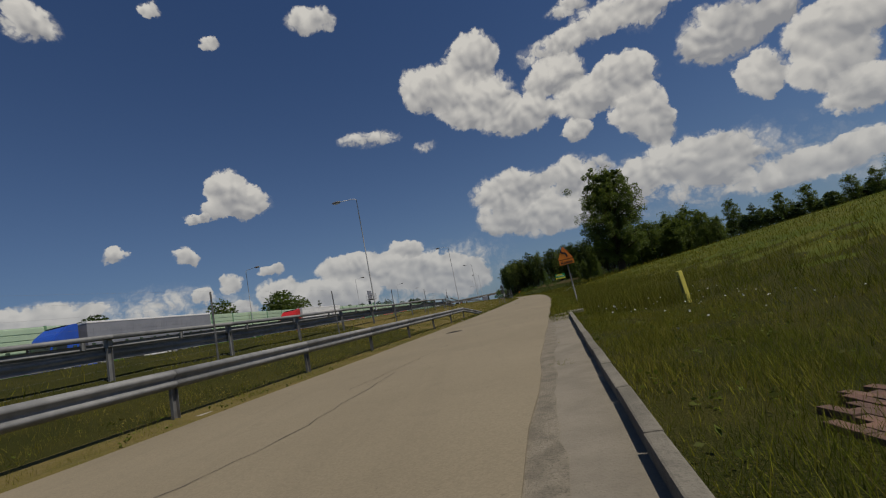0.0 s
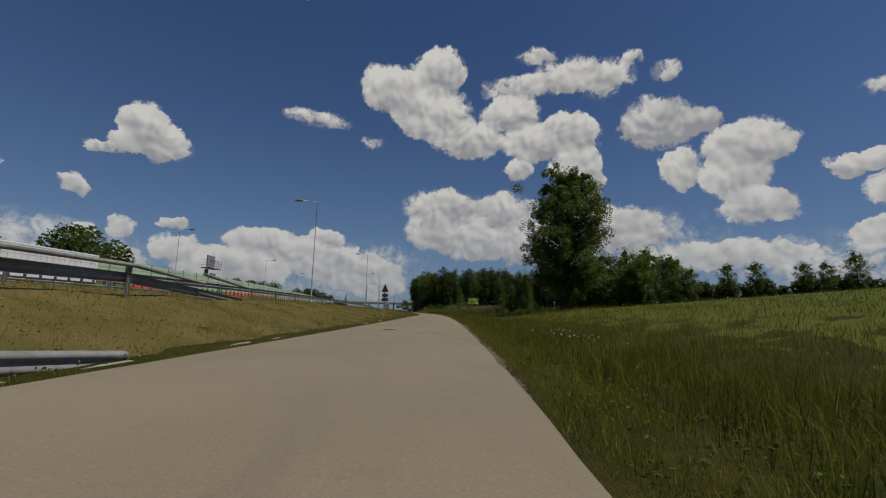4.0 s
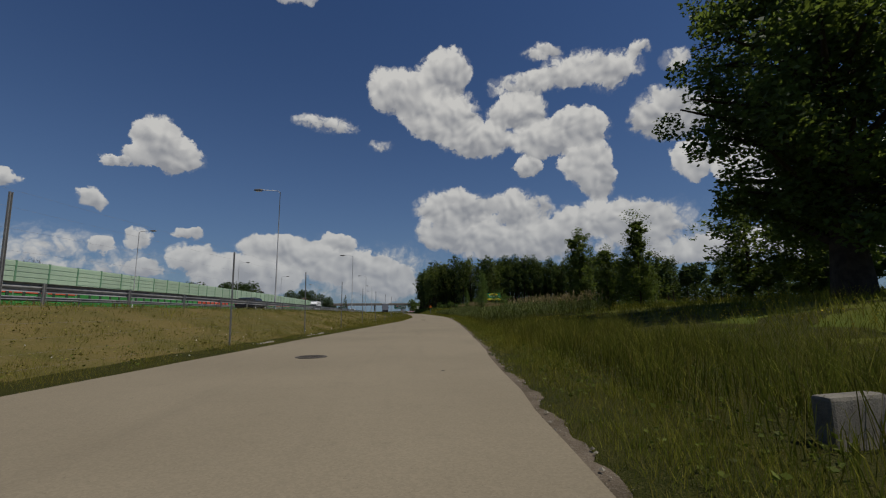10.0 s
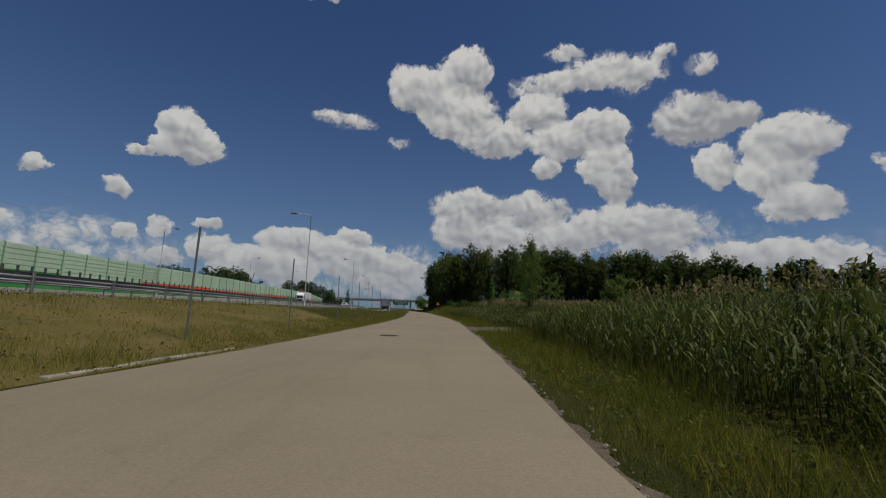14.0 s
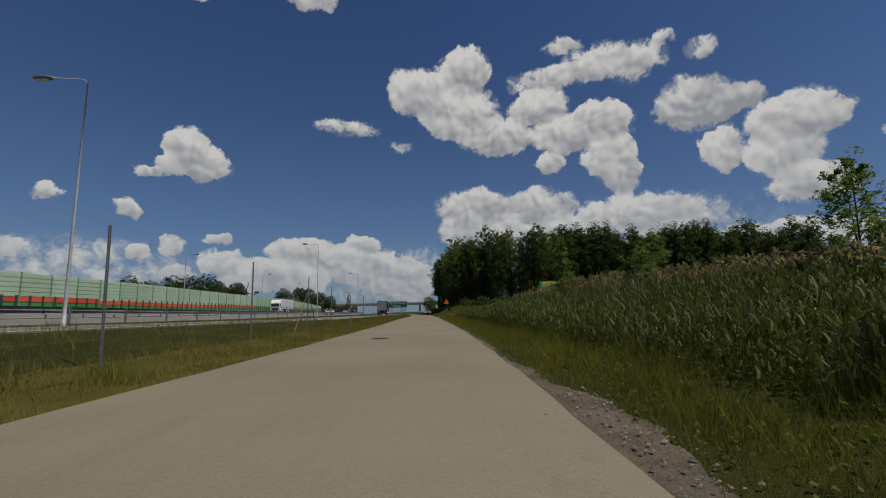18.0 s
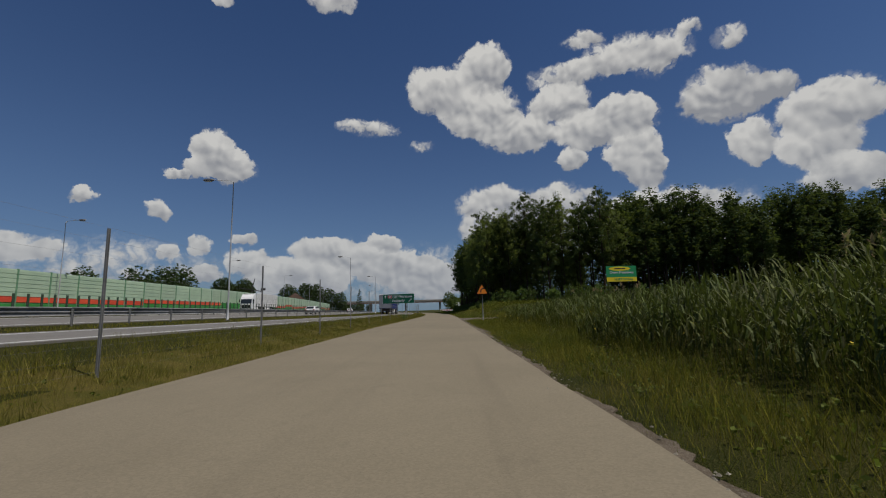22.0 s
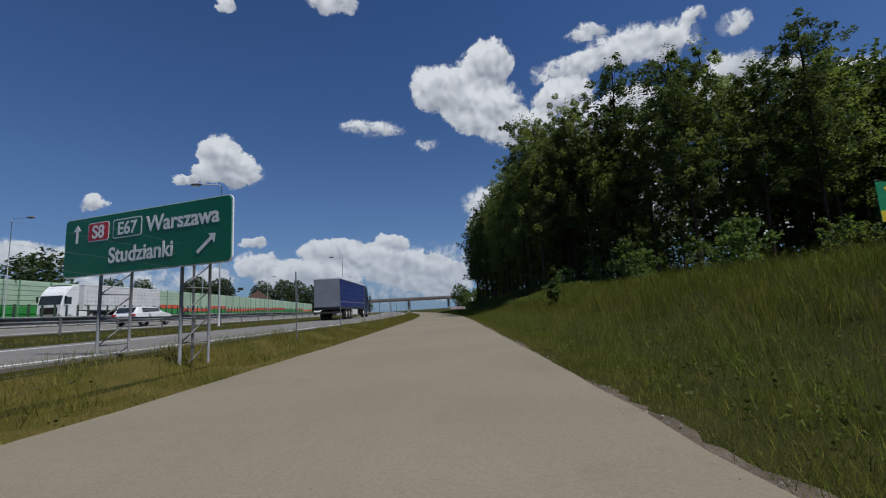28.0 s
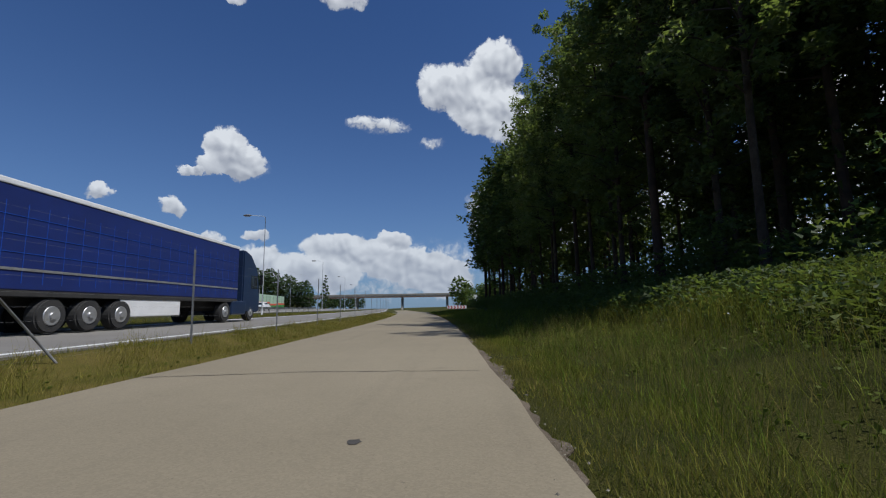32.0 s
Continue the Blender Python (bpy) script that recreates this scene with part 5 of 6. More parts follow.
def woods(name, label, x0, y0, x1, y1, deep, z, h, count, size, seed, mat="far_leaf"):
    """A far wood between two places: many leaf clumps under an uneven top."""
    r = np.random.RandomState(seed)
    d = np.array((x1 - x0, y1 - y0))
    ln = np.linalg.norm(d)
    d = d / ln
    k = max(4, int(ln / (0.30 * h)))
    tall = h * r.uniform(0.60, 1.0, k)
    along, off = ln * (np.arange(k) + r.uniform(0, 1, k)) / k, r.uniform(-deep / 2, deep / 2, k)
    n = int(count * 1.6)
    pick = r.choice(k, n, p=tall ** 2 / np.sum(tall ** 2))
    way_ = r.normal(size=(n, 3))
    way_ *= (r.uniform(0.05, 1, (n, 1)) ** 0.42) / np.linalg.norm(way_, axis=1, keepdims=True)
    a_, o_ = along[pick] + way_[:, 0] * tall[pick] * 0.30, off[pick] + way_[:, 1] * tall[pick] * 0.30
    up_ = tall[pick] * (0.54 + 0.46 * way_[:, 2])
    p = np.stack([x0 + d[0] * a_ - d[1] * o_, y0 + d[1] * a_ + d[0] * o_, z + up_], 1)
    v, f = leaf_cards(r, p, 0.01, n, size * 0.9, 0.5, True)
    return tagged(new(name, mesh_of(name, v, f, M[mat])), label, "woods", kind="stuff")


woods("distant_woods", "dark woods along the far rise of the meadow", 95, 210, 240, 40, 12, 7.5, 8.0, 14000, 0.8, 3)
woods("distant_woods", "dark woods along the far rise of the meadow", 240, 40, 260, -60, 12, 7.5, 9.0, 6000, 0.9, 4)
woods("distant_woods", "green trees beyond the junction", 24, 350, 30, 470, 14, 0, 9.5, 9000, 0.5, 5, "leaf")
woods("distant_woods", "row of trees beyond the noise barrier", -190, 470, -166, 478, 12, 0, 31, 8000, 0.75, 6)
woods("distant_woods", "row of trees beyond the noise barrier", -160, 480, -125, 488, 12, 0, 32, 12000, 0.75, 7)
woods("distant_woods", "clump of dark trees beyond the noise barrier", -72, 412, -42, 424, 14, 0, 19, 8000, 0.6, 8)
woods("distant_woods", "low trees beyond the noise barrier", -140, 560, -60, 600, 12, 0, 13, 3000, 1.0, 9)
woods("distant_woods", "wide clump of trees beyond the noise barrier", -74, 118, -50, 134, 14, 0, 19, 8000, 0.5, 10, "leaf")
woods("distant_woods", "dark trees beyond the noise barrier", -120, 92, -98, 110, 14, 0, 20, 4500, 0.7, 11)
woods("distant_woods", "dark trees beyond the noise barrier", -86, 290, -62, 300, 12, 0, 17, 5000, 0.55, 13)
spruce = tree("spruce_tree", pose(-42, 114, 1.0) @ Matrix.Scale(0.74, 4), "dark pointed spruce behind the noise barrier", 81, 13.0, 0.12, 0.05, 2.4, 2200, 0.24, M["needle"], M["bark_pine"], 22, 1, "cone", 0.01, "spruces behind the barrier")
for x, y, sc in ((-31.3, 101.5, 0.55), (-58, 236, 0.9), (-30, 402, 1.3)):
    copy_at(spruce, x, y, 1.0, sc, x * 9)
# leafless tree behind the barrier
bm, cent, rad = grow(np.random.RandomState(4), 11.0, 0.16, 0.3, 3.2, 22, 0.03, 1)
for c in cent:
    o = Vector(c)
    for k in range(3):
        tube(bm, [o, o + Vector((math.sin(c[0] * 9 + k) * 0.9, math.cos(c[1] * 7 + k) * 0.9, 1.1 + 0.3 * k))], [0.02, 0.006], 4)
ob = empty("bare_tree", pose(-64, 172, 0.5), "leafless grey tree behind the noise barrier", "tree")
part("trunk", bm, M["bark"], ob)

# saplings on the bank
for s_, u_, h, w, n, k, shape in ((114.0, 10.5, 7.2, 1.15, 12000, 91, "pine"), (114.2, 15.6, 8.2, 1.9, 17000, 92, "cone"), (114.8, 13.1, 5.6, 1.2, 7000, 95, "round")):
    tree("young_alder", place(s_, u_, -0.1), "young dark-leaved tree on the reedy bank", k, h, 0.07, 0.05, w, n, 0.085, M["leaf"], M["bark"], 46, 3, shape, 0.03, "", 0.5, True, 0.93)
tree("young_birch", place(142.6, 5.5, -0.1), "slender light-leaved young birch among the reeds", 93, 6.5, 0.05, 0.08, 1.05, 17000, 0.036, M["leaf_light"], M["bark"], 44, 3, "round", 0.02, "", 0.5, False, 0.95)
tree("young_poplar", place(164.3, 6.0, -0.1), "bright green sapling among tall grass", 94, 4.3, 0.035, 0.10, 0.55, 2200, 0.07, M["leaf_light"], M["bark"], 24, 3, "round", 0.02, "", 0.5, False, 0.95)
for q, (s_, u_, h) in enumerate(((150.5, 9.0, 3.6), (152.0, 10.5, 4.0), (157.8, 7.2, 2.6), (172, 9.0, 3.0), (128, 6.5, 2.4), (160, 9.0, 3.4))):
    tree("willow_shrub", place(s_, u_, -0.1), "low leafy willow shrub among the reeds", 110 + q, h, 0.03, 0.05, 0.8, 3000, 0.048, M["leaf_light"], M["bark"], 20, 2, "round", 0.03, "", 0.5, True, 0.85)
for q, (s_, u_, h, w) in enumerate(((231.5, 7.6, 1.9, 0.8), (242.0, 4.2, 1.6, 0.42), (241, 8.0, 2.6, 0.9), (250, 13, 3.2, 1.2), (243, 13, 2.8, 1.0), (256, 12.0, 3.4, 1.3), (258, 9.5, 3.0, 1.2), (236, 15, 2.2, 0.9),
                                    (242, 20, 2.4, 0.9), (244, 32, 2.6, 1.0), (263, 8.0, 2.6, 1.1), (241.5, 25.6, 2.9, 1.0), (226, 12.5, 1.8, 0.9), (229, 15.5, 2.2, 1.0), (232, 18.5, 2.4, 1.0), (235, 21.5, 2.6, 1.1), (224.5, 16.5, 1.7, 0.9), (246, 10.5, 2.2, 0.9))):
    tree("elder_shrub", place(s_, u_, -0.1), "leafy shrub in front of the forest", 130 + q, h, 0.04, 0.04, w, 1500, 0.08, M["leaf_light"] if q % 3 == 0 else M["leaf"], M["bark"], 12, 2, "round", 0.03)


tree("verge_shrub", place(217.5, -5.75, -0.05), "bright green bushy weed on the grassy verge", 170, 0.62, 0.012, 0.04, 0.36, 900, 0.035, M["leaf_light"], M["bark"], 14, 2, "round", 0.03)


# ---------------- grass, reeds, flowers ----------------
def blades(name, label, mat, zones, seed, kind_label="grass"):
    """Grass as one mesh: zones of (s0, s1, u0, u1, per square metre, height low, high, width)."""
    r = np.random.RandomState(seed)
    V, Q, T, n0 = [], [], [], 0
    for s0, s1, u0, u1, dens, h0, h1, w in zones:
        if w <= 0.0105 and h1 <= 0.5:                     # short turf: many fine blades
            dens, w = dens * 1.6, w * 0.75
        n = int((s1 - s0) * (u1 - u0) * dens)
        s_ = r.uniform(s0, s1, n)
        u_ = r.uniform(u0, u1, n)
        clump = np.sin(s_ * 2.1 + 1.7 * np.sin(u_ * 1.9)) * np.sin(u_ * 2.3 + s_ * 0.7)
        keep = r.uniform(-1.0, 1.0, n) < clump + 0.55
        edge = np.minimum(u_ - u0, u1 - u_)
        u_ = slide(s_, u_)
        s_, u_, clump, edge = s_[keep], u_[keep], clump[keep], edge[keep]
        n = len(s_)
        h = r.uniform(h0, h1, n) * (0.8 + 0.3 * clump) * np.clip(0.45 + edge * 1.2, 0.45, 1)
        h = np.where((s_ > 77.4) & (s_ < 81.1) & (u_ > 0.8) & (u_ < 2.9), np.minimum(h, 0.24), h)   # trodden down before the culvert
        p = at(s_, u_)
        a = r.uniform(0, 2 * np.pi, n)
        side = np.stack([np.cos(a), np.sin(a), 0 * a], 1) * (w * r.uniform(0.5, 1.4, n))[:, None] / 2
        b = r.uniform(0, 2 * np.pi, n)
        lean = np.stack([np.cos(b), np.sin(b), 0 * b], 1) * (h * r.uniform(0.1, 0.75, n))[:, None]
        up = np.zeros((n, 3))
        up[:, 2] = h
        mid = p + up * 0.6 + lean * 0.32
        tip = p + up * r.uniform(0.82, 1.0, (n, 1)) + lean
        if w > 0.0105 or h1 <= 0.5:
            V.append(np.stack([p - side, p + side, tip], 1).reshape(-1, 3))
            T.append(n0 + np.arange(n * 3).reshape(-1, 3))
            n0 += 3 * n
            continue
        V.append(np.stack([p - side, p + side, mid + side * 0.75, mid - side * 0.75, tip], 1).reshape(-1, 3))
        i = n0 + np.arange(n)[:, None] * 5
        Q.append(i + np.array([[0, 1, 2, 3]]))
        T.append(i + np.array([[3, 2, 4]]))
        n0 += 5 * n
    ob = new(name, mesh_of(name, np.concatenate(V), ([np.concatenate(Q)] if Q else []) + [np.concatenate(T)], mat))
    return tagged(ob, label, kind_label, kind="stuff")


blades("meadow_grass", "lush green meadow grass beside the road", M["grass"], [
    (-4, 12, 0.74, 3.0, 420, 0.06, 0.22, 0.008), (12, 90, 0.35, 1.3, 260, 0.08, 0.28, 0.007), (12, 36, 0.04, 0.5, 260, 0.15, 0.42, 0.008), (12, 90, 1.0, 4.2, 60, 0.30, 0.62, 0.009), (-4, 92, 4.2, 9, 40, 0.30, 0.60, 0.014), (-4, 92, 9, 12, 30, 0.3, 0.55, 0.02),
    (-4, 12, 3.0, 6.0, 110, 0.15, 0.35, 0.011), (5, 130, 11, 24, 12, 0.28, 0.5, 0.03), (10, 150, 24, 60, 3.0, 0.3, 0.5, 0.07)], 201)
# tall grass in the darkened colour that stands for shade among its blades
blades("deep_grass", "tall meadow grass beside the road, its own shade put into the colour", M["grass_shade_toned"], [
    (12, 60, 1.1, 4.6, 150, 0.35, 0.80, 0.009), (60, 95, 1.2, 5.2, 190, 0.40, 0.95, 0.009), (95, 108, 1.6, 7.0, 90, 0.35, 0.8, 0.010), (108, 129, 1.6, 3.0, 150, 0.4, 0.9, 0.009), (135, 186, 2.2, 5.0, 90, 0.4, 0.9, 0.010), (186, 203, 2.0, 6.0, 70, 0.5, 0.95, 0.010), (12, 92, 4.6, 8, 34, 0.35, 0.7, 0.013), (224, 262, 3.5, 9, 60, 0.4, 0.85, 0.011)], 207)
blades("bank_grass", "tall green grass on the bank", M["grass"], [
    (88, 129, 0.4, 2.0, 200, 0.15, 0.5, 0.008), (135, 206, 0.45, 2.8, 230, 0.15, 0.5, 0.008), (183, 211.3, 3.2, 9, 120, 0.35, 0.75, 0.010), (216.0, 219.5, 0.5, 9, 60, 0.1, 0.35, 0.009), 
    (217.5, 264, 3.0, 8, 90, 0.35, 0.75, 0.010), (217.5, 262, 8, 13, 60, 0.4, 0.8, 0.014), (210, 222, 9, 16, 34, 0.4, 0.9, 0.02), (86, 206, 9, 20, 10, 0.5, 1.0, 0.03), (222, 250, 12, 40, 7, 0.4, 0.8, 0.04)], 202)
blades("fresh_grass", "fresh green grass on the bank below the forest", M["grass_fresh"], [
    (218, 266, 0.40, 1.3, 300, 0.08, 0.30, 0.007), (218, 266, 1.1, 3.6, 210, 0.15, 0.48, 0.008), (262, 326, 0.6, 5, 90, 0.25, 0.6, 0.014), (219, 262, 3.6, 7.0, 50, 0.35, 0.75, 0.010)], 209)
blades("verge_grass", "dry yellowish grass along the road verge", M["grass_dry"], [
    (-6, 92, -5.75, -5.0, 140, 0.05, 0.2, 0.006), (92, 130, -6.1, -4.98, 85, 0.10, 0.34, 0.007), (130, 300, -7.3, -5.0, 190, 0.10, 0.36, 0.011), (14, 90, 0.12, 0.9, 60, 0.04, 0.16, 0.006), (90, 208, 0.06, 1.1, 80, 0.05, 0.2, 0.006), (218, 244, 0.05, 0.75, 420, 0.05, 0.22, 0.009), (244, 300, 0.05, 0.65, 400, 0.05, 0.22, 0.010),
    (-6, 125, -9.5, -5.3, 120, 0.06, 0.24, 0.008), (15, 125, -13.5, -9.5, 60, 0.10, 0.30, 0.011), (220, 262, 1.0, 2.6, 40, 0.15, 0.35, 0.009), (-6, 110, -30, -17, 2.5, 0.1, 0.3, 0.04), (118, 330, -19, -14, 14, 0.1, 0.25, 0.02)], 203)
blades("embankment_grass", "green and straw-coloured grass on the motorway embankment", M["grass"], [
    (-6, 34, -8.5, -5.6, 30, 0.10, 0.3, 0.009), (34, 100, -8.5, -5.6, 40, 0.10, 0.3, 0.009), (100, 130, -7.4, -5.4, 120, 0.18, 0.5, 0.008), (130, 300, -7.4, -5.4, 80, 0.12, 0.36, 0.008), (20, 100, -15, -8.5, 12, 0.12, 0.35, 0.016), (100, 170, -12, -7.4, 40, 0.15, 0.4, 0.011),
    (160, 235, -8.4, -6.2, 90, 0.16, 0.40, 0.009), (235, 330, -7.3, -6.2, 90, 0.12, 0.34, 0.009), (118, 330, -19, -14, 16, 0.1, 0.25, 0.02), (-6, 20, -14, -8.5, 22, 0.1, 0.3, 0.016)], 204)


blades("roadside_turf", "dense short green and yellowish turf beside the asphalt", M["turf"], [
    (14, 55.9, 0.10, 1.5, 420, 0.06, 0.26, 0.007), (55.9, 57.7, 0.5, 1.5, 420, 0.06, 0.26, 0.007), (57.7, 59.3, 0.15, 1.5, 420, 0.06, 0.26, 0.007), (59.3, 60.7, 0.5, 1.5, 420, 0.06, 0.26, 0.007), (60.7, 129, 0.10, 1.5, 420, 0.06, 0.26, 0.007), (136, 142.2, 0.12, 1.8, 420, 0.06, 0.28, 0.007), (142.2, 145.2, 0.75, 1.8, 420, 0.06, 0.28, 0.007), (145.2, 188.5, 0.14, 1.8, 420, 0.06, 0.28, 0.007), (188.5, 207, 0.30, 1.8, 420, 0.06, 0.28, 0.007), (218, 262, 0.12, 1.5, 480, 0.05, 0.22, 0.007), (262, 300, 0.12, 1.5, 160, 0.08, 0.3, 0.010),
    (-6, 60, -6.3, -5.0, 220, 0.05, 0.2, 0.007), (60, 262, -6.6, -5.0, 300, 0.06, 0.26, 0.007), (262, 320, -6.6, -5.0, 110, 0.08, 0.28, 0.011), (-3, 14, 0.74, 4.0, 420, 0.05, 0.2, 0.007)], 208)


blades("seed_stalks", "thin straw-coloured seed stalks above the grass", M["grass_dry"], [
    (12, 92, 0.9, 5.0, 26, 0.40, 0.85, 0.004), (-4, 12, 1.2, 5, 30, 0.2, 0.45, 0.004), (92, 206, 0.9, 3.0, 22, 0.3, 0.7, 0.004), (217.5, 262, 1.0, 7.0, 60, 0.4, 0.85, 0.004), (110, 300, -7.2, -5.6, 30, 0.3, 0.75, 0.004), (5, 90, 5, 14, 5, 0.4, 0.7, 0.008)], 206)


def weeds(name, label, mat, zones, size, seed):
    """Low broad-leaved weeds: rosettes of small leaves near the soil."""
    r = np.random.RandomState(seed)
    P = []
    for s0, s1, u0, u1, n in zones:
        s_ = r.uniform(s0, s1, n)
        P.append(at(s_, slide(s_, r.uniform(u0, u1, n))))
    p = np.concatenate(P)
    q = np.repeat(p, 7, 0) + r.normal(size=(len(p) * 7, 3)) * (0.06, 0.06, 0.0)
    q[:, 2] += r.uniform(0.01, 0.14, len(q))
    v, f = leaf_cards(r, q, 0.01, len(q), size, 0.45)
    tagged(new(name, mesh_of(name, v, f, mat)), label, "weeds", kind="stuff")


weeds("low_weeds", "low broad-leaved weeds along the road edge", M["weed"], [(12, 129, 0.3, 2.4, 1500), (135, 208, 0.5, 3.0, 1800), (217, 244, 0.4, 2.6, 500), (-4, 12, 0.8, 3.5, 160), (-6, 300, -6.6, -5.05, 1300)], 0.026, 501)
weeds("embankment_weeds", "low olive and brown weeds covering the embankment", M["weed_dry"], [(36, 130, -13.2, -5.4, 7000), (-6, 36, -9.5, -6.2, 700)], 0.022, 503)
weeds("bank_weeds", "leafy weeds on the bank", M["weed"], [(20, 90, 0.6, 6, 1600), (90, 206, 0.5, 3.2, 2400), (219, 262, 1.2, 9, 2600), (252, 285, 3.0, 8, 2600), (204, 211.5, 2.8, 8.5, 900), (216, 219.5, 0.8, 9, 300)], 0.027, 502)


def reeds(seed, zones):
    r = np.random.RandomState(seed)
    V, Q, T, n0 = [], [], [], 0
    PV, PQ = [], []
    for s0, s1, u0, u1, dens, h0, h1, plume in zones:
        n = int((s1 - s0) * (u1 - u0) * dens)
        s_, u_ = r.uniform(s0, s1, n), r.uniform(u0, u1, n)
        ok = ~((s_ > 129) & (s_ < 135.5))
        s_, u_ = s_[ok], u_[ok]
        n = len(s_)
        rise = np.clip((u_ - 1.0) / 1.6, 0.5, 1)
        h = r.uniform(h0, h1, n) * rise * np.interp(s_, (128, 137, 149, 156, 163, 180), (1.0, 0.66, 0.66, 0.78, 1.05, 1.0))
        p = at(s_, u_)
        for k in range(5):
            f = 0.0 if k == 0 else 0.18 + 0.13 * k
            a = r.uniform(0, 2 * np.pi, n)
            d = np.stack([np.cos(a), np.sin(a), 0 * a], 1)
            ln = h * (1.0 if k == 0 else 0.34)
            base = p + np.array((0, 0, 1)) * (h * f)[:, None]
            out = d * (ln * (0.06 if k == 0 else r.uniform(0.35, 0.95, n)))[:, None]
            up = np.array((0, 0, 1)) * (ln * (0.95 if k == 0 else r.uniform(0.45, 0.95, n)))[:, None]
            side = np.stack([-d[:, 1], d[:, 0], 0 * a], 1) * (0.005 if k == 0 else 0.0125)
            mid = base + up * 0.62 + out * 0.4
            tip = base + up * (1.0 if k == 0 else 0.8) + out
            V.append(np.stack([base - side, base + side, mid + side, mid - side, tip], 1).reshape(-1, 3))
            i = n0 + np.arange(n)[:, None] * 5
            Q.append(i + np.array([[0, 1, 2, 3]]))
            T.append(i + np.array([[3, 2, 4]]))
            n0 += 5 * n
        have = np.where((r.uniform(0, 1, n) < plume) & (u_ > 6.2))[0]
        for k in range(7):
            c = p[have] + np.array((0, 0, 1)) * (h[have] * (0.98 + 0.026 * k))[:, None] + r.normal(size=(len(have), 3)) * 0.02
            d = r.normal(size=(len(have), 3)) * (0.5, 0.5, 0.6) + (0.2, 0.1, 0.5)
            e = np.cross(d, r.normal(size=(len(have), 3)))
            e = e / np.linalg.norm(e, axis=1, keepdims=True) * 0.028
            d = d / np.linalg.norm(d, axis=1, keepdims=True) * 0.10
            PV.append(np.stack([c - d, c + e, c + d, c - e], 1).reshape(-1, 3))
    ob = new("reeds", mesh_of("reeds", np.concatenate(V), [np.concatenate(Q), np.concatenate(T)], M["reed"]))
    tagged(ob, "tall green reeds on the bank", "reeds", kind="stuff")
    pv = np.concatenate(PV)
    ob = new("reed_plumes", mesh_of("reed_plumes", pv, np.arange(len(pv)).reshape(-1, 4), M["plume"]))
    tagged(ob, "dry brownish plumes of old reeds", "reeds", kind="stuff")


reeds(301, [(107, 183, 2.0, 3.6, 46, 0.85, 1.35, 0.0), (107, 183, 3.6, 5.4, 22, 0.9, 1.4, 0.0), (107, 136, 5.4, 10.5, 12, 1.05, 1.6, 0.38), (136, 180, 4.6, 10.5, 13, 0.95, 1.5, 0.75), (186, 200, 2.4, 8, 12, 0.85, 1.2, 0.05), (200, 206, 4.0, 9, 6, 0.45, 0.75, 0.05), (140, 180, 10, 15, 5, 0.7, 1.05, 0.3)])


def flowers(name, label, mat, zones, size, seed):
    r = np.random.RandomState(seed)
    P = []
    for s0, s1, u0, u1, n, h0, h1 in zones:
        p = at(r.uniform(s0, s1, n), r.uniform(u0, u1, n))
        p[:, 2] += r.uniform(h0, h1, n)
        P.append(p)
    p = np.concatenate(P)
    v, f = leaf_cards(r, np.repeat(p, 3, 0), 0.01, len(p) * 3, size, 0.25)
    tagged(new(name, mesh_of(name, v, f, mat)), label, "flowers", kind="stuff")


flowers("yellow_flowers", "small yellow meadow flowers", M["yellow"], [(70, 112, 7, 24, 2200, 0.4, 0.55), (10, 70, 4, 30, 900, 0.4, 0.55), (140, 200, 1, 4, 120, 0.4, 0.6), (225, 262, 1, 6, 60, 0.3, 0.6), (97.5, 101.0, 3.4, 5.6, 260, 0.30, 0.55)], 0.016, 401)
flowers("white_flowers", "white flower heads in the grass", M["petal"], [(40, 46, 1.4, 3.0, 60, 0.5, 0.7), (64.3, 66.6, 2.8, 4.6, 60, 0.55, 0.75), (5, 12, 1.2, 4, 50, 0.3, 0.45), (45, 110, -9, -5.6, 160, 0.1, 0.3), (225, 256, 1.5, 6, 10, 0.4, 0.7)], 0.016, 402)


# ---------------- edges of the road ----------------
def wavy(base, amp, seed):
    r = np.random.RandomState(seed).uniform(0, 6, 4)
    return lambda q: base + amp * (math.sin(q * 0.9 + r[0]) * 0.5 + math.sin(q * 2.3 + r[1]) * 0.3 + math.sin(q * 5.1 + r[2]) * 0.2)


def shoulder(u1, amp, k):
    """The shoulder's outer edge: narrow, but for a few bare patches where wheels have run off the asphalt."""
    edge = wavy(u1, amp, k)
    return lambda q: edge(q) + 0.42 * math.exp(-((q - 144.0) / 1.5) ** 2) + 0.18 * math.exp(-((q - 147.0) / 0.6) ** 2) + 0.36 * math.exp(-((q - 190.0) / 2.2) ** 2) \
        + 0.40 * math.exp(-((q - 60.0) / 0.7) ** 2) + 0.45 * math.exp(-((q - 56.8) / 1.0) ** 2)


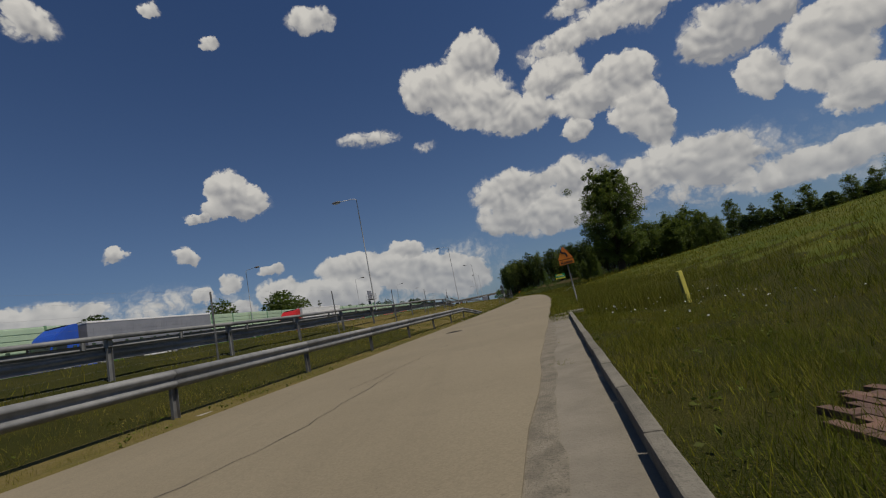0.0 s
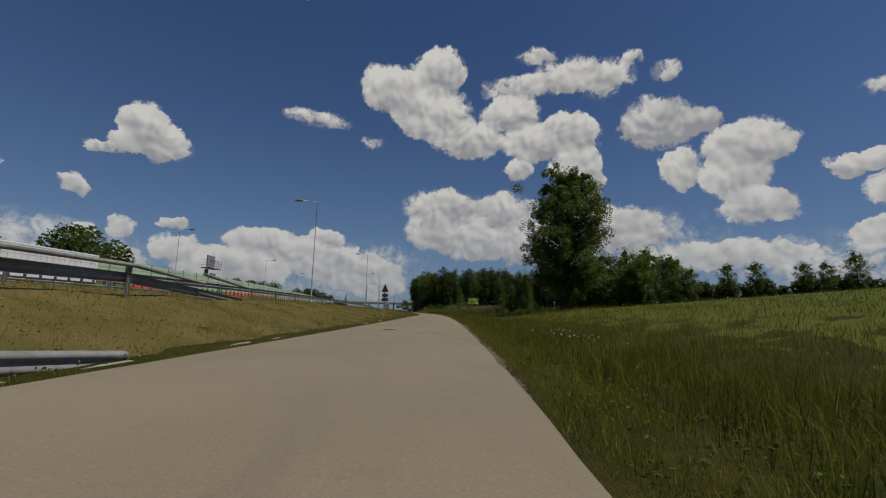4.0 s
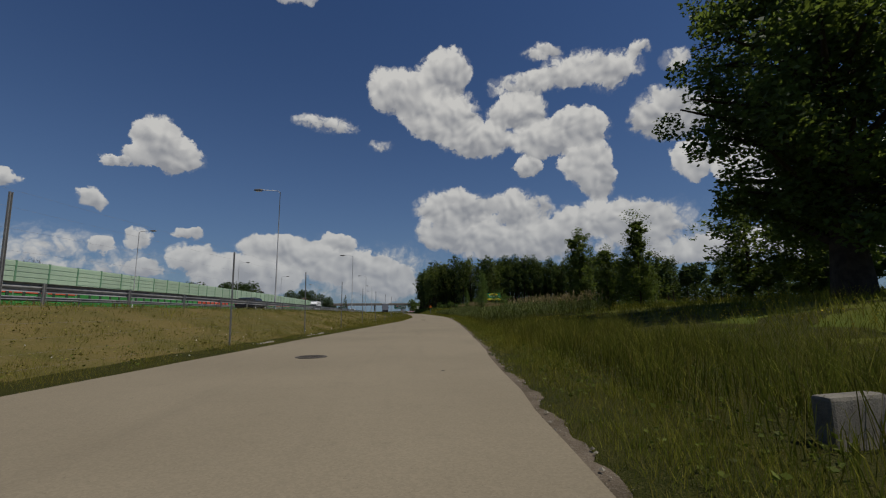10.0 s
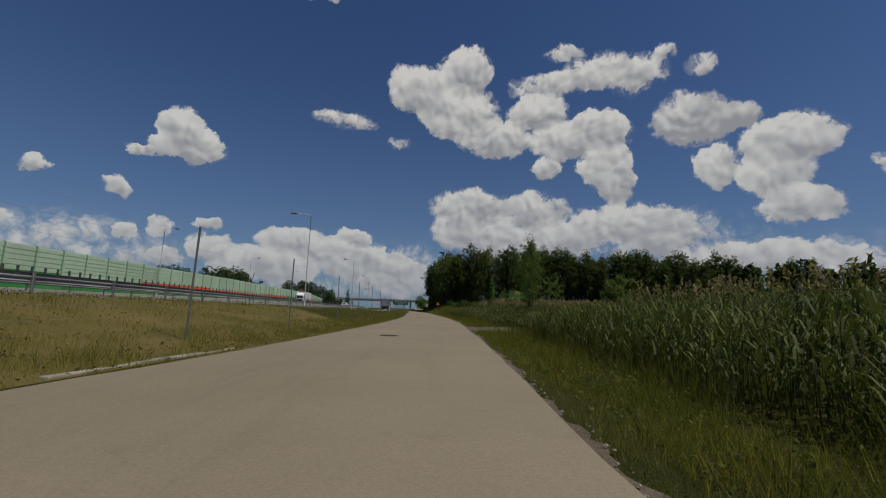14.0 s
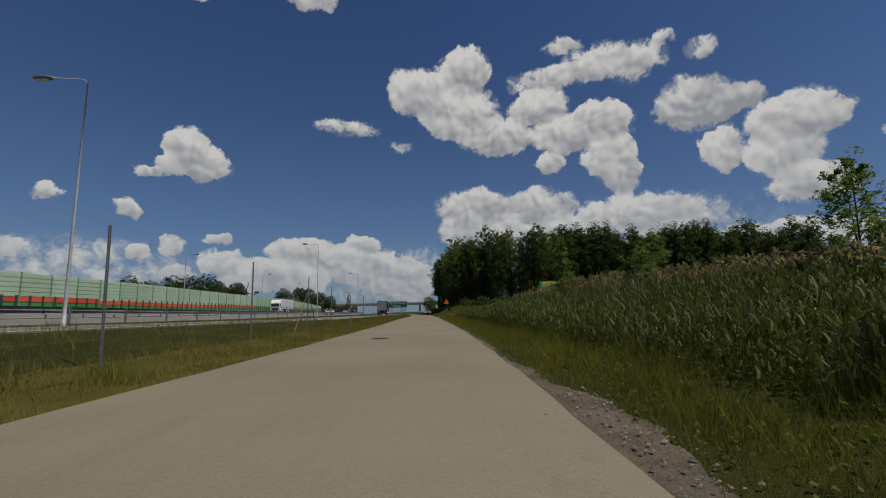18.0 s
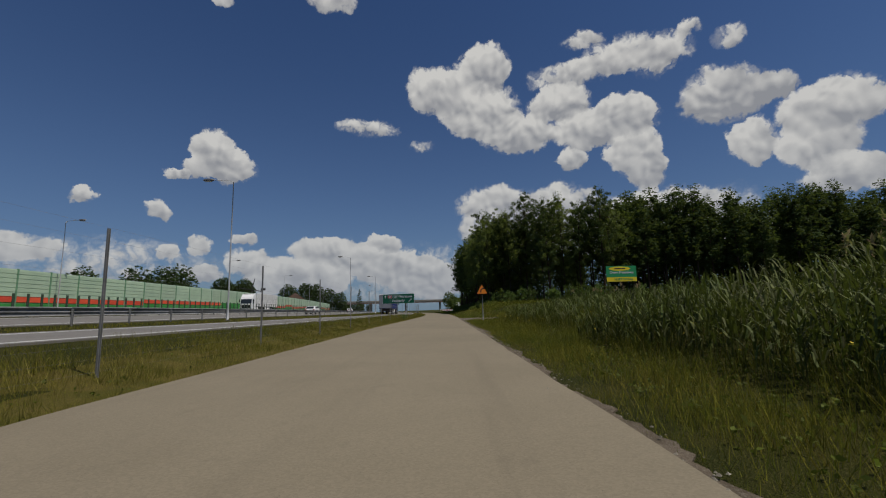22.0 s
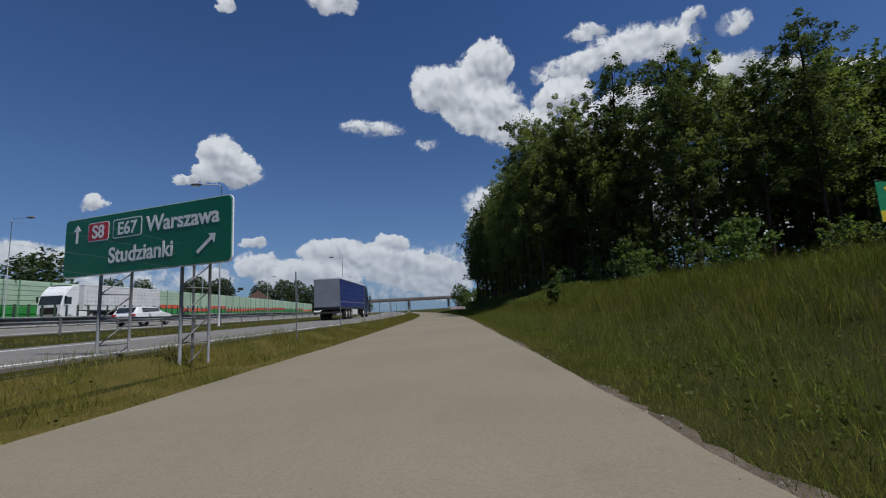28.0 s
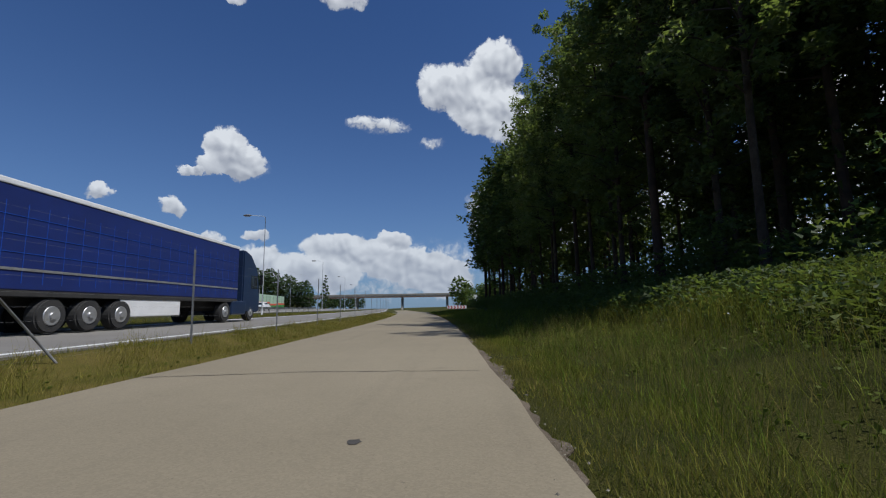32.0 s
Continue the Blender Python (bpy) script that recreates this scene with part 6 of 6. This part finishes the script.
for s0, s1, u1, k in ((36, 129, 0.10, 1), (135, 208, 0.12, 2), (218, 330, 0.09, 3)):
    sh = ribbon("gravel_shoulder", s0, s1, -0.04, shoulder(u1, 0.12, k), 0.016, M["gravel"], 0.12, 0.04, jag=0.05, seed=k)
    tagged(sh, "strip of dusty gravel along the edge of the asphalt", "gravel", kind="structure")
for s0, s1, u1, k in ((129.6, 134.6, 9.5, 5), (208.4, 218.6, 9.0, 6)):
    r_ = np.random.RandomState(k)
    n = 40
    ss, uu = np.linspace(s0, s1, n), np.linspace(-0.05, u1, n)
    gs, gu = np.meshgrid(ss, uu, indexing="ij")
    gs = gs + 0.5 * np.sin(gu * 1.7 + k) * np.where(gs < (s0 + s1) / 2, -1, 1) * 0.6 + (gu * 0.12 if k == 5 else 0)
    p = at(gs, gu).reshape(-1, 3)
    p[:, 2] += 0.028 + 0.012 * r_.uniform(-1, 1, len(p))
    rim = np.zeros((n, n), bool)
    rim[0], rim[-1], rim[:, -1] = True, True, True
    p[rim.ravel(), 2] -= 0.30
    i, j = np.meshgrid(np.arange(n - 1), np.arange(n - 1), indexing="ij")
    a = (i * n + j).ravel()
    ob = new("gravel_track", mesh_of("gravel_track", p, np.stack([a, a + 1, a + n + 1, a + n], 1), M["gravel"], shade=True))
    tagged(ob, "patch of brown gravel where a field track joins the road", "gravel", kind="structure")


def pebbles(seed, zones):
    r = np.random.RandomState(seed)
    P, Z = [], []
    for s0, s1, u0, u1, n in zones:
        p = at(r.uniform(s0, s1, n), r.uniform(u0, u1, n) * 1.0)
        p[:, 2] += 0.035
        P.append(p)
    p = np.concatenate(P)
    sz = r.gamma(2.0, 0.0055, (len(p), 1, 1)).clip(0.004, 0.022)
    octa = np.array([(1, 0, 0), (0, 1, 0), (-1, 0, 0), (0, -1, 0), (0, 0, 0.7), (0, 0, -0.7)])
    v = p[:, None, :] + octa * sz * r.uniform(0.6, 1.3, (len(p), 6, 1))
    tri = np.array([(0, 1, 4), (1, 2, 4), (2, 3, 4), (3, 0, 4)])
    f = (np.arange(len(p))[:, None, None] * 6 + tri).reshape(-1, 3)
    ob = new("pebbles", mesh_of("pebbles", v.reshape(-1, 3), f, M["stone"]))
    tagged(ob, "loose small stones on the gravel edge", "pebbles", kind="stuff")


M["stone"] = surface("pale_pebble", (0.20, 0.18, 0.14), (0.13, 0.115, 0.09), 9.0, 60.0, 0.9, island=0.4)
pebbles(7, [(38, 129, 0.0, 0.16, 1400), (135, 208, 0.0, 0.18, 1400), (142.6, 145.4, 0.1, 0.5, 260), (218, 300, 0.0, 0.14, 700), (129.6, 134.6, 0, 7, 1200), (208.4, 218.6, 0, 9, 6500), (13, 300, -0.25, 0.05, 250)])

# gutter, kerb and culvert slab at the start
M["gutter"] = surface("worn_gutter_concrete", (0.185, 0.163, 0.126), (0.14, 0.123, 0.094), 2.0, 70.0, 0.9, bump=0.4, third=(0.11, 0.098, 0.075), fine_mix=0.6)
# darker concrete than the gutter's
M["kerb"] = surface("dark_kerb_concrete", (0.17, 0.155, 0.125), (0.105, 0.096, 0.076), 2.6, 60.0, 0.95, bump=0.6, third=(0.06, 0.055, 0.042), fine_mix=0.6)
M["crumble"] = surface("crumbled_asphalt", (0.19, 0.165, 0.125), (0.12, 0.105, 0.078), 5.0, 60.0, 0.95, bump=0.8, depth=0.02, third=(0.06, 0.055, 0.035), fine_mix=0.6)
joint = ribbon("gutter_joint", -30, 14.4, -0.03, wavy(0.19, 0.05, 9), 0.0, M["crumble"], 0.25, 0.04, jag=0.02, seed=9, absz=lambda q: 0.008)
tagged(joint, "crumbling gravelly joint between asphalt and gutter", "gravel", kind="structure")
gut = ribbon("gutter", -30, 14.2, 0.08, 0.66, 0.0, M["gutter"], 1.0, 0.10, absz=lambda q: 0.005)
tagged(gut, "shallow concrete gutter beside the asphalt", "gutter", kind="structure")
kerb = empty("kerb", Matrix(), "worn concrete kerb stones along the gutter", "kerb", kind="structure")
kerb_stone = mesh_from(boxed(0, 0.5, 0.0, 0.10, 0.985, 0.26, 0.014), "stone", M["kerb"])
for k in range(43):
    s = -29.6 + k
    p = at(s, 0.675)
    child("stone", kerb_stone, kerb, pose(p[0], p[1], -0.02, 0, 0, -9.8 + 0.3 * math.sin(k * 3.1)))
cul = empty("culvert_slab", place(14.5, 0.55, 0, 4, top=0.0), "two pale concrete slabs over a culvert at the meadow's edge", "slab")
part("slab", boxed(-0.18, 0, 0.0, 0.42, 0.16, 0.08, 0.015), M["concrete"], cul)
part("slab", boxed(0.32, 0.05, 0.01, 0.5, 0.16, 0.12, 0.015), M["concrete"], cul)
hw = empty("culvert_headwall", place(81.25, 2.08, 0, 16, top=-0.33), "weathered concrete headwall of a ditch culvert standing in tall grass", "headwall")
part("wall", boxed(0, 0, 0.22, 0.56, 0.14, 0.80, 0.03), M["kerb"], hw)
# weeds along the joint between asphalt and gutter
blades("gutter_weeds", "weeds growing in the joint of the gutter", M["grass"], [(-4, 14, 0.05, 0.22, 50, 0.02, 0.06, 0.006), (5.2, 5.7, 0.12, 0.42, 420, 0.04, 0.14, 0.010), (6.1, 6.5, 0.10, 0.34, 420, 0.04, 0.13, 0.010), (7.3, 8.1, 0.05, 0.28, 360, 0.04, 0.12, 0.010), (9.8, 10.4, 0.15, 0.45, 420, 0.04, 0.14, 0.010), (12, 12.6, 0.1, 0.25, 300, 0.03, 0.09, 0.008)], 205, "weeds")
# reddish paving half overgrown
M["brick"] = surface("red_paving_brick", (0.125, 0.066, 0.045), (0.085, 0.05, 0.036), 6.0, 70.0, 0.9, bump=0.3, obj=0.2)
pav = empty("brick_paving", place(2.65, 2.5, 0.06, 24), "patch of reddish brick paving half overgrown by grass", "paving", kind="structure")
brick = mesh_from(boxed(0, 0, 0, 0.098, 0.198, 0.08, 0.006), "brick", M["brick"])
rb = np.random.RandomState(3)
c_, n_ = math.cos(radians(24)), math.sin(radians(24))
for i in range(17):
    for j in range(9):
        if (i - 8) ** 2 / 60 + (j - 4) ** 2 / 16 < 1.1:
            x, y = i * 0.104 - 0.85, j * 0.204 + (0.1 if i % 2 else 0) - 0.9
            s_, u_ = 2.65 + n_ * x + c_ * y, 2.5 + c_ * x - n_ * y
            g_u, g_s = float(land(s_, u_ + 0.1) - land(s_, u_ - 0.1)) / 0.2, float(land(s_ + 0.1, u_) - land(s_ - 0.1, u_)) / 0.2
            z = float(land(s_, u_) - land(2.65, 2.5)) - 0.055
            tip_x, tip_y = math.degrees(math.atan(c_ * g_s - n_ * g_u)), -math.degrees(math.atan(c_ * g_u + n_ * g_s))
            child("brick", brick, pav, pose(x, y, z + rb.uniform(-0.008, 0.004), tip_x + rb.uniform(-2, 2), tip_y + rb.uniform(-2, 2), rb.uniform(-1, 1)))

# concrete edging stones half buried on the motorway side
edge = empty("edging", Matrix(), "broken line of half-buried pale concrete edging stones", "kerb", kind="structure")
stone_m = mesh_from(boxed(0, 0.5, 0, 0.12, 0.97, 0.16, 0.02), "stone", M["concrete"])
rb = np.random.RandomState(6)
for k in range(130):
    s = -6 + k
    if rb.uniform() < 0.30 + 0.3 * math.sin(s * 0.35):
        p = at(s, float(left_edge(s)) - 0.42 + rb.uniform(-0.03, 0.03))
        child("stone", stone_m, edge, pose(p[0], p[1], p[2] + rb.uniform(-0.075, -0.02), rb.uniform(-2, 2), rb.uniform(-3, 3), -math.degrees(float(np.interp(s, S, HEAD))) + rb.uniform(-1.5, 1.5)))


# cracks and stains of the asphalt, and one cast shadow drawn as a line
def crack_or_shadow(pts, w, seed, label="thin dark line in the asphalt, for cracks and one drawn shadow"):
    r = np.random.RandomState(seed)
    line = []
    for (s0, u0), (s1, u1) in zip(pts, pts[1:]):
        for f in np.linspace(0, 1, 14)[:-1]:
            line.append((s0 + (s1 - s0) * f + r.normal() * 0.02, u0 + (u1 - u0) * f + r.normal() * 0.025))
    line = np.array(line)
    wd = w * r.uniform(0.4, 1.3, len(line))
    d = np.gradient(line, axis=0)
    d /= np.linalg.norm(d, axis=1, keepdims=True)
    nrm = np.stack([-d[:, 1], d[:, 0]], 1) * wd[:, None] / 2
    a, b = line + nrm, line - nrm
    pa, pb = at(a[:, 0], a[:, 1]), at(b[:, 0], b[:, 1])
    pa[:, 2] = pb[:, 2] = 0.0245
    i = np.arange(len(line) - 1)
    n = len(line)
    ob = new("road_crack", mesh_of("road_crack", np.concatenate([pa, pb]), np.stack([i, i + 1, i + n + 1, i + n], 1), M["tar"]))
    ob.parent = road


crack_or_shadow([(255.6, -5.0), (255.9, -2.6), (255.7, 0.0)], 0.025, 1)
crack_or_shadow([(1.5, -2.9), (3.5, -2.4), (7.5, -2.6)], 0.012, 2)
crack_or_shadow([(6.0, -2.9), (8.2, -2.7), (11, -2.5)], 0.012, 3)
# a cast shadow at the road's right edge, drawn as a dark line
crack_or_shadow([(27.4, -0.45), (27.9, -0.1), (28.0, 0.0)], 0.04, 4)
crack_or_shadow([(247.2, -1.05), (247.6, -0.4), (247.3, 0.0)], 0.02, 5)
for k, (s, u_, w, l) in enumerate(((238.7, -1.0, 0.06, 0.05), (238.45, -1.1, 0.05, 0.05), (239.1, -2.6, 0.06, 0.05), (240.2, -4.0, 0.06, 0.06), (190.75, -4.4, 0.08, 0.05), (190.55, -0.85, 0.07, 0.05), (252.6, -1.3, 0.05, 0.07), (12.2, -2.0, 0.03, 0.05), (84.6, -0.9, 0.03, 0.04), (55.5, -2.2, 0.02, 0.03), (171.5, -2.6, 0.05, 0.08))):
    a = np.linspace(0, 2 * np.pi, 14)[:-1]
    r_ = np.random.RandomState(k).uniform(0.6, 1.2, 13)
    p = at(s + l * np.sin(a) * r_, u_ + w * np.cos(a) * r_)
    p[:, 2] = 0.0246
    me = bpy.data.meshes.new("tar_spot")
    me.from_pydata(p.tolist(), [], [list(range(13))])
    me.materials.append(M["tar"])
    ob = new("tar_spot", me)
    ob.parent = road

# ---------------- far along the road ----------------
M["rust"] = surface("brown_girder", (0.16, 0.10, 0.07), (0.12, 0.08, 0.06), 1.0, 30.0, 0.7)
br = empty("overpass", pose(-18, 497, 0, 0, 0, 4), "concrete overpass with a brown girder crossing the motorway", "bridge")
part("deck", boxed(0, 0, 7.9, 120, 9, 0.5, 0.05), M["concrete"], br)
part("girder", boxed(0, -4.2, 7.35, 120, 0.5, 0.9, 0.03), M["rust"], br)
part("parapet", boxed(0, -4.5, 8.6, 120, 0.15, 0.9, 0.02), M["concrete"], br)
for x in (-50, -22, 4, 30, 54):
    for y in (-2.5, 2.5):
        part("pier", tube(bmesh.new(), [(x, y, -0.5), (x, y, 7.0)], 0.6, 10), M["concrete"], br)
for x, w in ((-75, 40), (72, 36)):
    bm = boxed(x, 0, 3.6, w, 12, 7.6)
    for v in bm.verts:
        if v.co.z > 4:
            v.co.x = x + (v.co.x - x) * 0.86
        else:
            v.co.y *= 2.0
    part("embankment", bm, M["ground"], br, "grassy approach embankment")

ch = empty("chevron_board", pose(17.2, 338, 0.05, 0, 0, 2), "red and white chevron board at the junction", "road sign")
b_ = part("board", outline(rounded(4.0, 0.62, 0.04, 0, 0.85), 0.04), M["sign_white"], ch)
for k in range(6):
    x = -1.75 + k * 0.64
    part("chevron", stroke([(x - 0.1, 0.56), (x + 0.16, 0.85), (x - 0.1, 1.14)], 0.22, -0.022), M["sign_red"], b_)
for x in (-1.5, 1.5):
    part("post", tube(bmesh.new(), [(x, 0.06, -0.3), (x, 0.06, 1.2)], 0.035, 8), M["zinc"], ch)
jr = new("side_road", mesh_of("side_road", [(-2, 322, 0.03), (60, 318, 0.03), (60, 326, 0.03), (-2, 330, 0.03)], np.array([(0, 1, 2, 3)]), M["asphalt_far"]))
tagged(jr, "pale asphalt side road at the junction", "road", kind="structure")
bb = empty("billboard", pose(22.5, 378, 0.0, 0, 0, 0), "white advertising board on posts beyond the junction", "billboard")
b_ = part("board", outline(rounded(5.0, 2.0, 0.04, 0, 3.5), 0.08), M["sign_white"], bb)
part("picture", outline(rounded(1.0, 1.4, 0.2, 1.5, 3.4), 0.01, -0.045), M["cab_blue"], b_, "dark printed shape")
for x in (-1.8, 1.8):
    part("post", tube(bmesh.new(), [(x, 0.12, -0.3), (x, 0.12, 4.4)], 0.09, 8), M["zinc_dark"], bb)

# sign gantry platform above the noise barrier
p = at(110.5, -43.8)
gp = empty("sign_gantry", pose(p[0], p[1], float(motorway_z(110)), 0, 0, -6), "steel gantry platform with railings above the noise barrier", "gantry")
part("column", boxed(0, 0, 3.2, 0.5, 0.5, 6.6, 0.03), M["zinc"], gp)
part("cabinet", boxed(0.95, 0.5, 4.3, 0.3, 1.6, 3.0, 0.03), M["panel_rib"], gp, "dark green cabinet door")
part("platform", boxed(0.4, 0.8, 6.7, 1.6, 4.2, 0.14, 0.02), M["zinc_dark"], gp)
part("sign_box", boxed(-0.2, 1.6, 8.0, 0.25, 2.6, 2.3, 0.03), M["tarp_grey"], gp, "pale grey sign box")
bm = bmesh.new()
for z in (7.2, 7.65, 8.1):
    tube(bm, [(1.2, -1.3, z), (1.2, 2.9, z)], 0.03, 5)
    tube(bm, [(1.2, -1.3, z), (-0.4, -1.3, z)], 0.03, 5)
for y in np.linspace(-1.3, 2.9, 8):
    tube(bm, [(1.2, y, 6.7), (1.2, y, 8.1)], 0.03, 5)
part("railing", bm, M["zinc_dark"], gp)

# wind pump far beyond the barrier
wp = empty("wind_pump", pose(-118, 468, 0), "dark lattice wind pump with crossed blades far beyond the motorway", "wind pump")
bm = bmesh.new()
for x, y in ((-1.4, -1.4), (1.4, -1.4), (1.4, 1.4), (-1.4, 1.4)):
    tube(bm, [(x, y, 0), (x * 0.2, y * 0.2, 18)], [0.22, 0.14], 5)
for z in (10, 12.5, 15):
    k = 1.4 * (1 - 0.8 * z / 18)
    for a, b in (((-k, -k), (k, k)), ((-k, k), (k, -k))):
        tube(bm, [(*a, z), (*b, z + 2.2)], 0.1, 4)
part("tower", bm, M["zinc_dark"], wp)
for a in (15, 100, 195, 280):
    part("blade", boxed(0, 0, 4.2, 0.55, 0.08, 7.6, 0.02, turn=Matrix()), M["tar"], wp).matrix_basis = pose(0, -0.9, 18.3, 0, a, 0)
part("tail", boxed(7.5, 0.5, 18.6, 3.2, 0.15, 1.6, 0.02), M["tar"], wp)
# house beyond the barrier
M["roof"] = surface("brown_roof_tiles", (0.17, 0.10, 0.065), (0.13, 0.08, 0.055), 2.0, 30.0, 0.8)
M["plaster"] = surface("cream_plaster", (0.55, 0.50, 0.40), (0.48, 0.44, 0.36), 1.0, 40.0, 0.9)
hs = empty("house", pose(-52, 366, 0, 0, 0, 20), "cream house with a brown pitched roof beyond the noise barrier", "house")
part("wall", boxed(0, 0, 3.0, 11, 9, 6.4, 0.02), M["plaster"], hs)
bm = bmesh.new()
pr = [(-6.2, 5.9), (0, 10.3), (6.2, 5.9)]
ra = [[bm.verts.new((x, y, z)) for x, z in pr] for y in (-5.2, 5.2)]
bm.faces.new(ra[0]), bm.faces.new(ra[1][::-1])
for k in range(3):
    j = (k + 1) % 3
    bm.faces.new((ra[0][j], ra[0][k], ra[1][k], ra[1][j]))
bmesh.ops.recalc_face_normals(bm, faces=bm.faces)
part("roof", bm, M["roof"], hs)
for x in (-3, 0, 3):
    part("window", boxed(x, -4.52, 4.2, 1.1, 0.06, 1.3, 0.01), M["glass_dark"], hs)
